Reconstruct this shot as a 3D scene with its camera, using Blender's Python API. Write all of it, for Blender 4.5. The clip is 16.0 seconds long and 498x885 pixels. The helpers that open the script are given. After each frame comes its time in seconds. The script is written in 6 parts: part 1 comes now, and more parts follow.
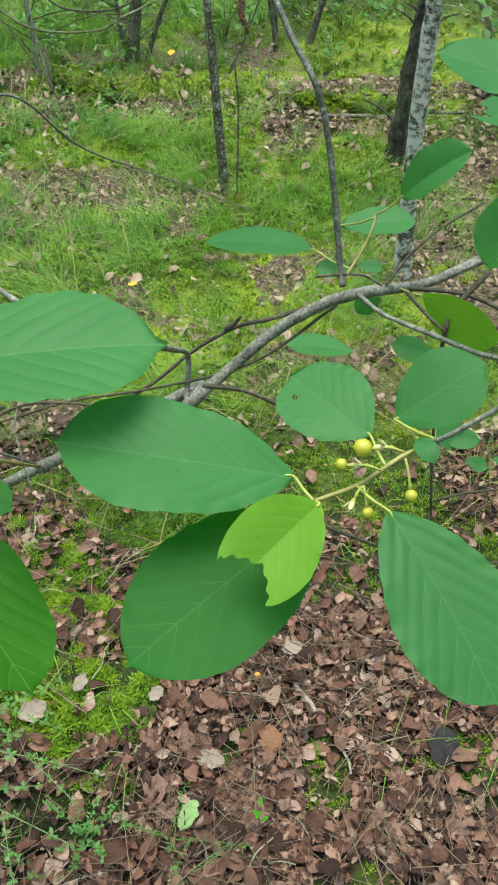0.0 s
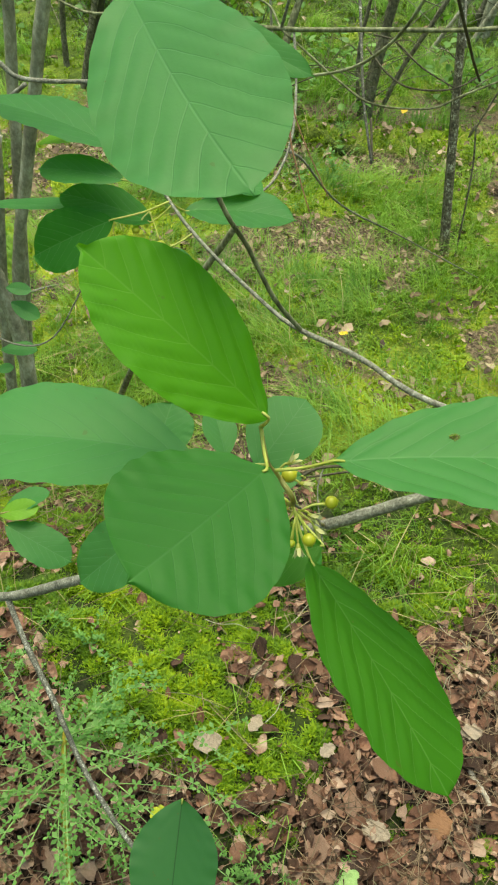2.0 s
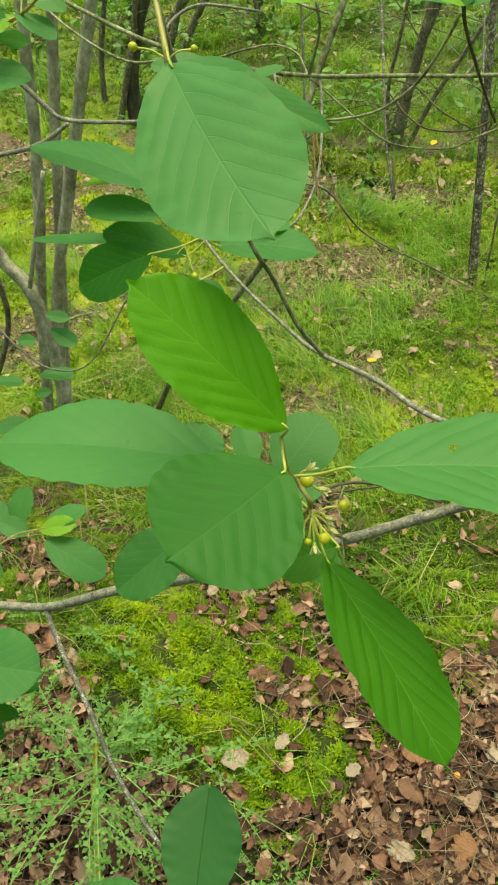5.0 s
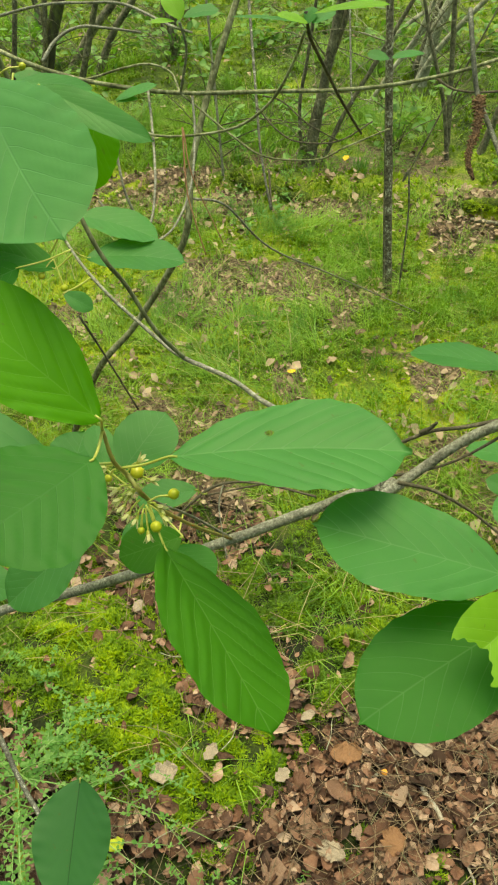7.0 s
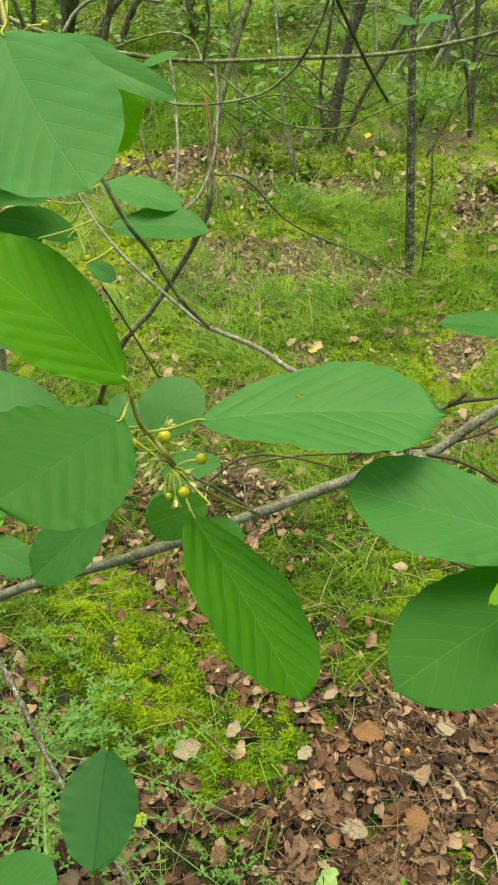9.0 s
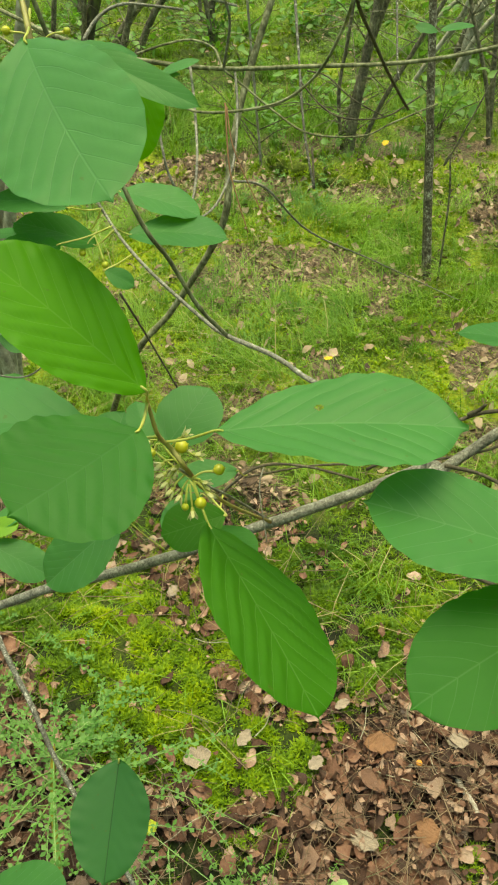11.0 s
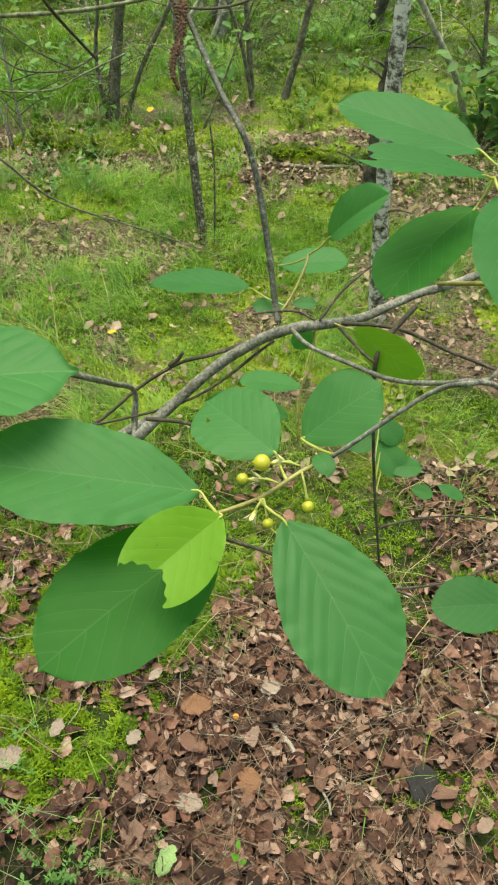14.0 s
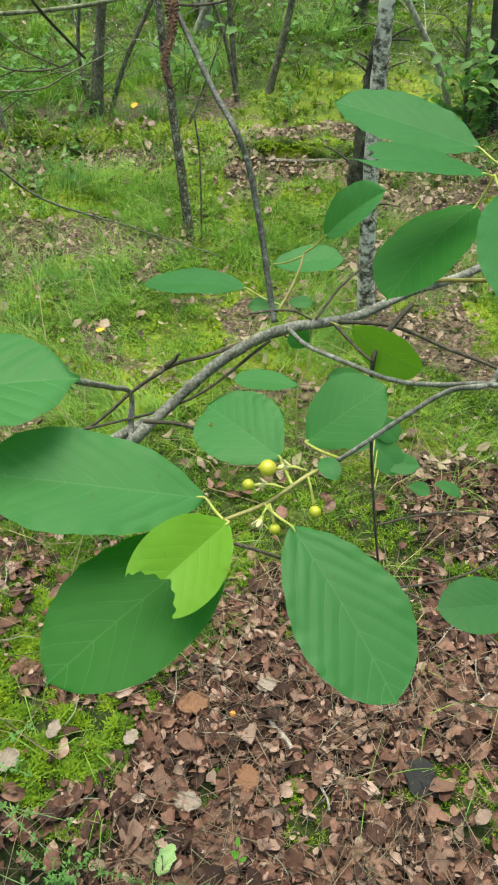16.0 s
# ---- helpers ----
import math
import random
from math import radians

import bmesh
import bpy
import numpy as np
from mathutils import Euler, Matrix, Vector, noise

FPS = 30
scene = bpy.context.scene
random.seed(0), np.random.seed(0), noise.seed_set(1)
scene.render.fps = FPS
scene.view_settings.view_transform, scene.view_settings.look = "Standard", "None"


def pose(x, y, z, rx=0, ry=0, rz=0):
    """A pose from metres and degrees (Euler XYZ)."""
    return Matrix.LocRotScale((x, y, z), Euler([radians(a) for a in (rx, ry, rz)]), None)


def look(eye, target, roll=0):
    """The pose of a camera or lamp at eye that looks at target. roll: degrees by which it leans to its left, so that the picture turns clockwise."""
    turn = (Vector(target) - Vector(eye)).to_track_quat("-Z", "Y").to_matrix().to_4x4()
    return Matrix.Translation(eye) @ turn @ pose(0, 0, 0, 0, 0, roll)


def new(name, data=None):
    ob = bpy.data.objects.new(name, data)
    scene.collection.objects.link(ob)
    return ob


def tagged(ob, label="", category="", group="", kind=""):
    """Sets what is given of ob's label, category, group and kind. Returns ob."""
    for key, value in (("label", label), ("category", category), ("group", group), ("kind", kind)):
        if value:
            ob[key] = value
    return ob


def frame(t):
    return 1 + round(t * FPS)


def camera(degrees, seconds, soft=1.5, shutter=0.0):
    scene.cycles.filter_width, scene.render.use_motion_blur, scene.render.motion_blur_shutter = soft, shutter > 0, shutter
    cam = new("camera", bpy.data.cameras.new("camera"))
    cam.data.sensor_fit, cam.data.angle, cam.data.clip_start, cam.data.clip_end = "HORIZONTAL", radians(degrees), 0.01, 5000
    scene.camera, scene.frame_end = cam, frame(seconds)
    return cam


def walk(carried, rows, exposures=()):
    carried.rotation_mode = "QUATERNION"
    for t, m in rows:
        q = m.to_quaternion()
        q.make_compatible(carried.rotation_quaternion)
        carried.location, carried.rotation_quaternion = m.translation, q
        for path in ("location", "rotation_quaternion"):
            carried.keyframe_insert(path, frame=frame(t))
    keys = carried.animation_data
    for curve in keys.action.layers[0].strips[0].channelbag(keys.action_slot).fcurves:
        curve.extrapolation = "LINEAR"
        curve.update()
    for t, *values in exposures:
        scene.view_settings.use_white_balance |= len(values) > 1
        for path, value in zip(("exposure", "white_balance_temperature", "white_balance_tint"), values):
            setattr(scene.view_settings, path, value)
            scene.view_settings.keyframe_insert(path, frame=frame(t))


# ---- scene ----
cam = camera(34.08, 16.0, soft=2.1)
PATH = [
    (0.0, (-0.0054, -0.0005, 1.1397), (-0.0046, 0.6947, 0.4209), 0.18),
    (0.5, (-0.0417, 0.0048, 1.1438), (-0.0938, 0.7038, 0.4305), -0.35),
    (1.0, (-0.0655, -0.0013, 1.1497), (-0.1698, 0.7035, 0.4481), -0.49),
    (1.5, (-0.0823, 0.0009, 1.1516), (-0.2367, 0.7072, 0.4607), -0.90),
    (2.0, (-0.0944, -0.0002, 1.1546), (-0.2822, 0.7081, 0.4742), -1.55),
    (2.5, (-0.1009, -0.0134, 1.1656), (-0.3133, 0.7034, 0.5015), -1.86),
    (3.0, (-0.1023, -0.0231, 1.1726), (-0.3388, 0.6936, 0.5165), -2.51),
    (5.5, (-0.0758, -0.0279, 1.1737), (-0.2987, 0.6956, 0.5203), -3.46),
    (6.0, (-0.0640, -0.0285, 1.1742), (-0.2643, 0.7070, 0.5270), -3.01),
    (6.5, (-0.0453, -0.0327, 1.1737), (-0.2173, 0.7137, 0.5309), -2.45),
    (7.0, (-0.0400, -0.0349, 1.1739), (-0.2024, 0.7154, 0.5332), -2.32),
    (7.5, (-0.0382, -0.0338, 1.1717), (-0.1973, 0.7178, 0.5315), -2.50),
    (8.0, (-0.0397, -0.0307, 1.1683), (-0.2002, 0.7177, 0.5247), -2.62),
    (8.5, (-0.0396, -0.0417, 1.1706), (-0.2052, 0.6995, 0.5201), -3.06),
    (9.0, (-0.0437, -0.0353, 1.1645), (-0.2280, 0.6972, 0.5092), -3.64),
    (11.5, (-0.0462, -0.0301, 1.1637), (-0.2475, 0.7040, 0.5152), -3.71),
    (12.0, (-0.0344, -0.0206, 1.1568), (-0.2086, 0.7149, 0.5020), -3.43),
    (12.5, (-0.0205, -0.0135, 1.1539), (-0.1519, 0.7231, 0.4905), -2.59),
    (13.0, (-0.0071, -0.0202, 1.1546), (-0.0792, 0.7223, 0.4886), -0.99),
    (13.5, (0.0063, -0.0257, 1.1536), (-0.0108, 0.7163, 0.4834), -0.02),
    (14.0, (0.0218, -0.0205, 1.1461), (0.0334, 0.7148, 0.4684), -0.38),
    (14.5, (0.0250, -0.0136, 1.1451), (0.0447, 0.7199, 0.4657), -1.12),
    (15.0, (0.0290, -0.0143, 1.1470), (0.0533, 0.7183, 0.4668), -1.38),
    (15.5, (0.0251, -0.0127, 1.1460), (0.0488, 0.7190, 0.4648), -1.43),
    (16.0, (0.0166, -0.0160, 1.1468), (0.0420, 0.7144, 0.4643), -0.61),
]
EXPOSURES = [(0.0, 1.34, 6700, -4), (1.2, 1.34, 7900, -10), (3.0, 1.33, 8900, -11), (5.5, 1.36, 10600, -14), (12.8, 1.36, 10000, -12), (14.2, 1.36, 7800, -3), (16.0, 1.36, 7200, -3)]
walk(cam, [(t, look(eye, target, roll)) for t, eye, target, roll in PATH], EXPOSURES)

# ---- light ----
world = bpy.data.worlds.new("overcast_sky")
scene.world = world
world.use_nodes = True
wn = world.node_tree.nodes
sky = wn.new("ShaderNodeTexSky")
sky.sky_type = "NISHITA"
sky.sun_disc = False
sky.sun_elevation, sky.sun_rotation = radians(82), radians(350)
sky.air_density, sky.dust_density, sky.ozone_density = 1.0, 3.0, 1.0
wn["Background"].inputs["Strength"].default_value = 0.13
world.node_tree.links.new(sky.outputs["Color"], wn["Background"].inputs["Color"])
sun = new("sun", bpy.data.lights.new("sun", "SUN"))
sun.data.energy, sun.data.angle, sun.data.color = 1.25, radians(42), (1.0, 0.96, 0.88)
sun.matrix_world = look((0, 0, 8), (0.2, -1.1, 0.0))


# ---- materials ----
def material(name):
    m = bpy.data.materials.new(name)
    m.use_nodes = True
    return m, m.node_tree, m.node_tree.nodes["Principled BSDF"]


def ramp(nt, fac, stops):
    n = nt.nodes.new("ShaderNodeValToRGB")
    e = n.color_ramp.elements
    while len(e) < len(stops):
        e.new(0.5)
    for i, (p, c) in enumerate(stops):
        e[i].position, e[i].color = p, (*c, 1)
    nt.links.new(fac, n.inputs["Fac"])
    return n.outputs["Color"]


def noise_of(nt, scale, detail=4.0, rough=0.6, coord="Object", stretch=(1, 1, 1)):
    tc, mp, nz = nt.nodes.new("ShaderNodeTexCoord"), nt.nodes.new("ShaderNodeMapping"), nt.nodes.new("ShaderNodeTexNoise")
    mp.inputs["Scale"].default_value = stretch
    nz.inputs["Scale"].default_value, nz.inputs["Detail"].default_value, nz.inputs["Roughness"].default_value = scale, detail, rough
    nt.links.new(tc.outputs[coord], mp.inputs["Vector"])
    nt.links.new(mp.outputs["Vector"], nz.inputs["Vector"])
    return nz.outputs["Fac"]


def bump_of(nt, height, strength, distance):
    b = nt.nodes.new("ShaderNodeBump")
    b.inputs["Strength"].default_value, b.inputs["Distance"].default_value = strength, distance
    nt.links.new(height, b.inputs["Height"])
    return b.outputs["Normal"]


def calc(nt, op, a, b=None, c=None):
    n = nt.nodes.new("ShaderNodeMath")
    n.operation = op
    for i, v in enumerate((a, b, c)):
        if v is None:
            continue
        if isinstance(v, (int, float)):
            n.inputs[i].default_value = v
        else:
            nt.links.new(v, n.inputs[i])
    return n.outputs["Value"]


def mixed(nt, fac, a, b, mode="MIX"):
    n = nt.nodes.new("ShaderNodeMix")
    n.data_type, n.blend_type = "RGBA", mode
    for key, v in ((0, fac), (6, a), (7, b)):
        if isinstance(v, (int, float)):
            n.inputs[key].default_value = v
        elif isinstance(v, tuple):
            n.inputs[key].default_value = (*v, 1)
        else:
            nt.links.new(v, n.inputs[key])
    return n.outputs[2]


def see_through(nt, bsdf, colour, amount):
    """Lets part of the light pass through a thin blade."""
    t, mx = nt.nodes.new("ShaderNodeBsdfTranslucent"), nt.nodes.new("ShaderNodeMixShader")
    if isinstance(colour, tuple):
        t.inputs["Color"].default_value = (*colour, 1)
    else:
        nt.links.new(colour, t.inputs["Color"])
    mx.inputs[0].default_value = amount
    nt.links.new(bsdf.outputs[0], mx.inputs[1])
    nt.links.new(t.outputs[0], mx.inputs[2])
    nt.links.new(mx.outputs[0], nt.nodes["Material Output"].inputs["Surface"])


def bark(name, stops, scale=160.0, stretch=(1, 1, 0.35), relief=0.0012, rough=0.85):
    m, nt, b = material(name)
    fine, broad = noise_of(nt, scale, 6, 0.7, stretch=stretch), noise_of(nt, scale * 0.18, 3)
    f = calc(nt, "ADD", calc(nt, "MULTIPLY", fine, 0.65), calc(nt, "MULTIPLY", broad, 0.35))
    nt.links.new(ramp(nt, f, stops), b.inputs["Base Color"])
    b.inputs["Roughness"].default_value = rough
    nt.links.new(bump_of(nt, fine, 0.8, relief), b.inputs["Normal"])
    return m


BARK = bark("grey_bark", [(0.36, (0.052, 0.052, 0.041)), (0.47, (0.161, 0.161, 0.135)), (0.57, (0.287, 0.290, 0.251)), (0.66, (0.529, 0.535, 0.494))], 560, (1, 1, 0.9), 0.0006)
BARK_GREY = bark("dark_grey_bark", [(0.37, (0.036, 0.039, 0.033)), (0.50, (0.104, 0.111, 0.094)), (0.58, (0.195, 0.204, 0.179)), (0.66, (0.546, 0.559, 0.520))], 560, (1, 1, 0.9), 0.0006)
BARK_STEM = bark("olive_brown_bark", [(0.36, (0.040, 0.044, 0.022)), (0.48, (0.140, 0.152, 0.080)), (0.60, (0.32, 0.34, 0.22))], 220)
BARK_DARK = bark("dark_twig_bark", [(0.35, (0.033, 0.029, 0.021)), (0.55, (0.097, 0.084, 0.059)), (0.72, (0.253, 0.231, 0.176))], 420)
BARK_BROWN = bark("brown_bark", [(0.38, (0.040, 0.038, 0.025)), (0.49, (0.129, 0.123, 0.085)), (0.57, (0.224, 0.213, 0.151)), (0.66, (0.426, 0.414, 0.314))], 130, (1, 1, 0.6))
BARK_MOSSY = bark("mossy_bark", [(0.35, (0.022, 0.022, 0.015)), (0.5, (0.06, 0.058, 0.04)), (0.6, (0.10, 0.13, 0.035)), (0.72, (0.17, 0.17, 0.12))], 60)
BARK_RUGGED = bark("rugged_bark", [(0.38, (0.016, 0.014, 0.010)), (0.50, (0.075, 0.066, 0.050)), (0.58, (0.14, 0.15, 0.085)), (0.66, (0.42, 0.41, 0.36))], 95, (1, 1, 0.45), 0.008)
BARK_PALE = bark("pale_bark", [(0.35, (0.125, 0.125, 0.089)), (0.5, (0.312, 0.312, 0.234)), (0.64, (0.577, 0.586, 0.484))], 90, (1, 1, 0.6))
BARK_SPECKLED = bark("lichen_specked_bark", [(0.38, (0.045, 0.046, 0.038)), (0.50, (0.12, 0.122, 0.105)), (0.56, (0.22, 0.225, 0.20)), (0.60, (0.55, 0.56, 0.52))], 650, (1, 1, 0.9), 0.0006)
BARK_LICHEN = bark("mottled_bark", [(0.40, (0.043, 0.036, 0.027)), (0.49, (0.135, 0.115, 0.084)), (0.55, (0.270, 0.243, 0.189)), (0.60, (0.621, 0.621, 0.540))], 170, (1, 1, 0.8), 0.002)
BIRCH = bark("birch_bark", [(0.39, (0.020, 0.018, 0.014)), (0.45, (0.12, 0.11, 0.085)), (0.49, (0.34, 0.33, 0.28)), (0.54, (0.74, 0.72, 0.66))], 62, (1, 1, 1.2), 0.003)
CHAR = bark("charred_bark", [(0.35, (0.008, 0.008, 0.008)), (0.55, (0.022, 0.021, 0.020)), (0.7, (0.055, 0.052, 0.048))], 260)
BARK_WHITE = bark("white_bark", [(0.37, (0.10, 0.092, 0.070)), (0.5, (0.27, 0.26, 0.215)), (0.64, (0.50, 0.49, 0.43))], 110, (1, 1, 0.7))
WOOD_PALE = bark("weathered_wood", [(0.35, (0.22, 0.19, 0.15)), (0.5, (0.40, 0.37, 0.32)), (0.68, (0.55, 0.52, 0.46))], 200, (1, 1, 0.3))
CATKIN_SCALE = bark("dry_catkin", [(0.35, (0.030, 0.016, 0.008)), (0.52, (0.095, 0.050, 0.024)), (0.66, (0.22, 0.125, 0.06))], 900)
NEEDLE = bark("dry_stalk", [(0.3, (0.09, 0.042, 0.022)), (0.6, (0.22, 0.12, 0.06))], 200)


def stem_skin(name, a, b):
    m, nt, s = material(name)
    nt.links.new(ramp(nt, noise_of(nt, 90, 4), [(0.35, a), (0.65, b)]), s.inputs["Base Color"])
    s.inputs["Roughness"].default_value = 0.5
    s.inputs["Subsurface Weight"].default_value = 0.05
    return m


STEM = stem_skin("olive_stem", (0.18, 0.15, 0.045), (0.36, 0.34, 0.11))
PETIOLE = stem_skin("leaf_stalk", (0.33, 0.37, 0.06), (0.48, 0.50, 0.14))


def leaf_skin(name, low, high, vein, glow, through_part, gloss, vein_part, sides=0.7, midrib=0.62):
    """A leaf's skin: pale veins along its own length and breadth, mottling, a soft gloss and some light let through."""
    m, nt, b = material(name)
    uv = nt.nodes.new("ShaderNodeUVMap")
    uv.uv_map = "leaf"
    sep = nt.nodes.new("ShaderNodeSeparateXYZ")
    nt.links.new(uv.outputs["UV"], sep.inputs[0])
    across = calc(nt, "ABSOLUTE", calc(nt, "SUBTRACT", sep.outputs[0], 0.5))
    along = sep.outputs[1]
    run = calc(nt, "SUBTRACT", along, calc(nt, "MULTIPLY", calc(nt, "POWER", across, 1.15), 1.0))
    run = calc(nt, "ADD", run, calc(nt, "MULTIPLY", calc(nt, "SUBTRACT", noise_of(nt, 38, 2), 0.5), 0.10))
    wave = calc(nt, "ABSOLUTE", calc(nt, "SUBTRACT", calc(nt, "FRACT", calc(nt, "MULTIPLY", run, 7.5)), 0.5))
    side = calc(nt, "SMOOTH_MIN", calc(nt, "ADD", calc(nt, "MULTIPLY", wave, 24.0), calc(nt, "MULTIPLY", across, 0.9)), 1.0, 0.2)
    mid = calc(nt, "ADD", calc(nt, "MULTIPLY", calc(nt, "SMOOTH_MIN", calc(nt, "MULTIPLY", across, 95.0), 1.0, 0.2), midrib), 1 - midrib)
    veins = calc(nt, "SUBTRACT", 1.0, calc(nt, "MINIMUM", calc(nt, "ADD", calc(nt, "MULTIPLY", side, sides), 1 - sides), mid))
    info = nt.nodes.new("ShaderNodeObjectInfo")
    mott = noise_of(nt, 45, 3, 0.6)
    tone = calc(nt, "ADD", calc(nt, "MULTIPLY", mott, 0.55), calc(nt, "MULTIPLY", info.outputs["Random"], 0.45))
    base = ramp(nt, tone, [(0.2, low), (0.75, high)])
    fine = noise_of(nt, 900, 3, 0.6)
    base = mixed(nt, calc(nt, "MULTIPLY", fine, 0.25), base, low)
    col = mixed(nt, calc(nt, "MULTIPLY", veins, vein_part), base, vein)
    speck = calc(nt, "GREATER_THAN", noise_of(nt, 260, 2, 0.5), 0.735)
    col = mixed(nt, calc(nt, "MULTIPLY", speck, 0.5), col, (0.10, 0.09, 0.03))
    nt.links.new(col, b.inputs["Base Color"])
    b.inputs["Roughness"].default_value = gloss
    b.inputs["Specular IOR Level"].default_value = 0.3
    h = calc(nt, "ADD", calc(nt, "MULTIPLY", calc(nt, "SUBTRACT", 1.0, veins), 1.0), calc(nt, "MULTIPLY", fine, 0.25))
    nt.links.new(bump_of(nt, h, 0.4, 0.0004), b.inputs["Normal"])
    see_through(nt, b, mixed(nt, calc(nt, "MULTIPLY", veins, 0.5), glow, vein), through_part)
    return m


LEAF = leaf_skin("buckthorn_leaf", (0.052, 0.205, 0.060), (0.080, 0.283, 0.080), (0.24, 0.46, 0.20), (0.1, 0.36, 0.03), 0.46, 0.5, 0.46)
# Shade and missing sky sheen are put into this and the ribbed green.
LEAF_SHADED = leaf_skin("shaded_leaf", (0.0224, 0.1512, 0.0202), (0.0403, 0.2038, 0.0314), (0.20, 0.44, 0.15), (0.06, 0.36, 0.012), 0.5, 0.6, 0.52)
LEAF_RIBBED = leaf_skin("ribbed_leaf", (0.027, 0.140, 0.008), (0.046, 0.188, 0.014), (0.20, 0.44, 0.12), (0.08, 0.38, 0.010), 0.36, 0.6, 0.55)
# Faint veins; the lighter green holds some sky sheen in its base colour.
LEAF_SMOOTH = leaf_skin("smooth_leaf", (0.058, 0.215, 0.066), (0.088, 0.300, 0.088), (0.15, 0.35, 0.14), (0.1, 0.36, 0.03), 0.42, 0.45, 0.16)
LEAF_CRACKED = leaf_skin("dark_ribbed_leaf", (0.0396, 0.165, 0.0506), (0.0616, 0.2255, 0.0682), (0.02, 0.045, 0.012), (0.08, 0.33, 0.03), 0.4, 0.5, 0.6, 0.04, 1.0)
LEAF_SOFT = leaf_skin("soft_green_leaf", (0.0324, 0.1598, 0.0281), (0.0518, 0.2117, 0.041), (0.12, 0.32, 0.09), (0.08, 0.36, 0.015), 0.42, 0.6, 0.32)
# Light falling through from behind is put into this brighter green.
LEAF_LIT = leaf_skin("lit_leaf", (0.065, 0.25, 0.012), (0.10, 0.33, 0.022), (0.24, 0.50, 0.09), (0.15, 0.50, 0.012), 0.42, 0.5, 0.5)
# Yellow-green of young leaves, brightened in colour by painted-in backlight.
LEAF_YOUNG_LIT = leaf_skin("young_lit_leaf", (0.13, 0.33, 0.025), (0.19, 0.41, 0.04), (0.36, 0.56, 0.16), (0.24, 0.55, 0.03), 0.42, 0.45, 0.52)


def plain_skin(name, low, high, scale, rough=0.5, glow=None, part_through=0.3, island=True, bump=0.0, patch=False):
    m, nt, b = material(name)
    if island:
        g = nt.nodes.new("ShaderNodeNewGeometry")
        rnd = g.outputs["Random Per Island"]
    else:
        rnd = nt.nodes.new("ShaderNodeObjectInfo").outputs["Random"]
    nz = noise_of(nt, scale, 4)
    f = calc(nt, "ADD", calc(nt, "MULTIPLY", rnd, 0.6), calc(nt, "MULTIPLY", nz, 0.4))
    if patch:
        wide = calc(nt, "MULTIPLY", calc(nt, "SUBTRACT", noise_of(nt, scale, 3), 0.32), 2.8)
        f = calc(nt, "ADD", calc(nt, "MULTIPLY", rnd, 0.35), calc(nt, "MULTIPLY", wide, 0.65))
    col = ramp(nt, f, [(0.15, low), (0.85, high)])
    nt.links.new(col, b.inputs["Base Color"])
    b.inputs["Roughness"].default_value = rough
    if bump:
        nt.links.new(bump_of(nt, nz, 0.7, bump), b.inputs["Normal"])
    if glow:
        see_through(nt, b, glow, part_through)
    return m


BERRY_GREEN = plain_skin("unripe_berry", (0.29, 0.36, 0.03), (0.50, 0.48, 0.05), 120, 0.28, island=False)
PETAL = plain_skin("pale_petal", (0.62, 0.61, 0.26), (0.80, 0.78, 0.46), 200, 0.6, (0.6, 0.6, 0.4))
FAR_LEAF = plain_skin("undergrowth_leaf", (0.065, 0.18, 0.035), (0.18, 0.36, 0.09), 20, 0.5, (0.14, 0.36, 0.03), 0.35)
HERB_LEAF = plain_skin("herb_leaf", (0.060, 0.195, 0.032), (0.165, 0.35, 0.08), 60, 0.55, (0.14, 0.36, 0.04), 0.3)
GRASS = plain_skin("grass_blade", (0.045, 0.175, 0.020), (0.33, 0.55, 0.09), 5, 0.5, (0.18, 0.40, 0.02), 0.35, patch=True)
DRY_GRASS = plain_skin("dry_grass_blade", (0.30, 0.25, 0.11), (0.50, 0.42, 0.22), 8, 0.6, (0.4, 0.33, 0.14), 0.2)


def moss_skin():
    m, nt, b = material("moss_shoot")
    rnd = nt.nodes.new("ShaderNodeNewGeometry").outputs["Random Per Island"]
    tuft = calc(nt, "MULTIPLY", calc(nt, "SUBTRACT", noise_of(nt, 26, 3), 0.3), 2.5)
    tn = nt.nodes.new("ShaderNodeAttribute")
    tn.attribute_name = "yellow"
    f = calc(nt, "ADD", calc(nt, "MULTIPLY", rnd, 0.30), calc(nt, "ADD", calc(nt, "MULTIPLY", tuft, 0.28), calc(nt, "MULTIPLY", tn.outputs["Fac"], 0.42)))
    nt.links.new(ramp(nt, f, [(0.12, (0.022, 0.068, 0.004)), (0.45, (0.110, 0.225, 0.006)), (0.66, (0.250, 0.385, 0.009)), (0.90, (0.42, 0.50, 0.014))]), b.inputs["Base Color"])
    b.inputs["Roughness"].default_value = 0.65
    see_through(nt, b, (0.28, 0.42, 0.02), 0.22)
    return m


MOSS = moss_skin()


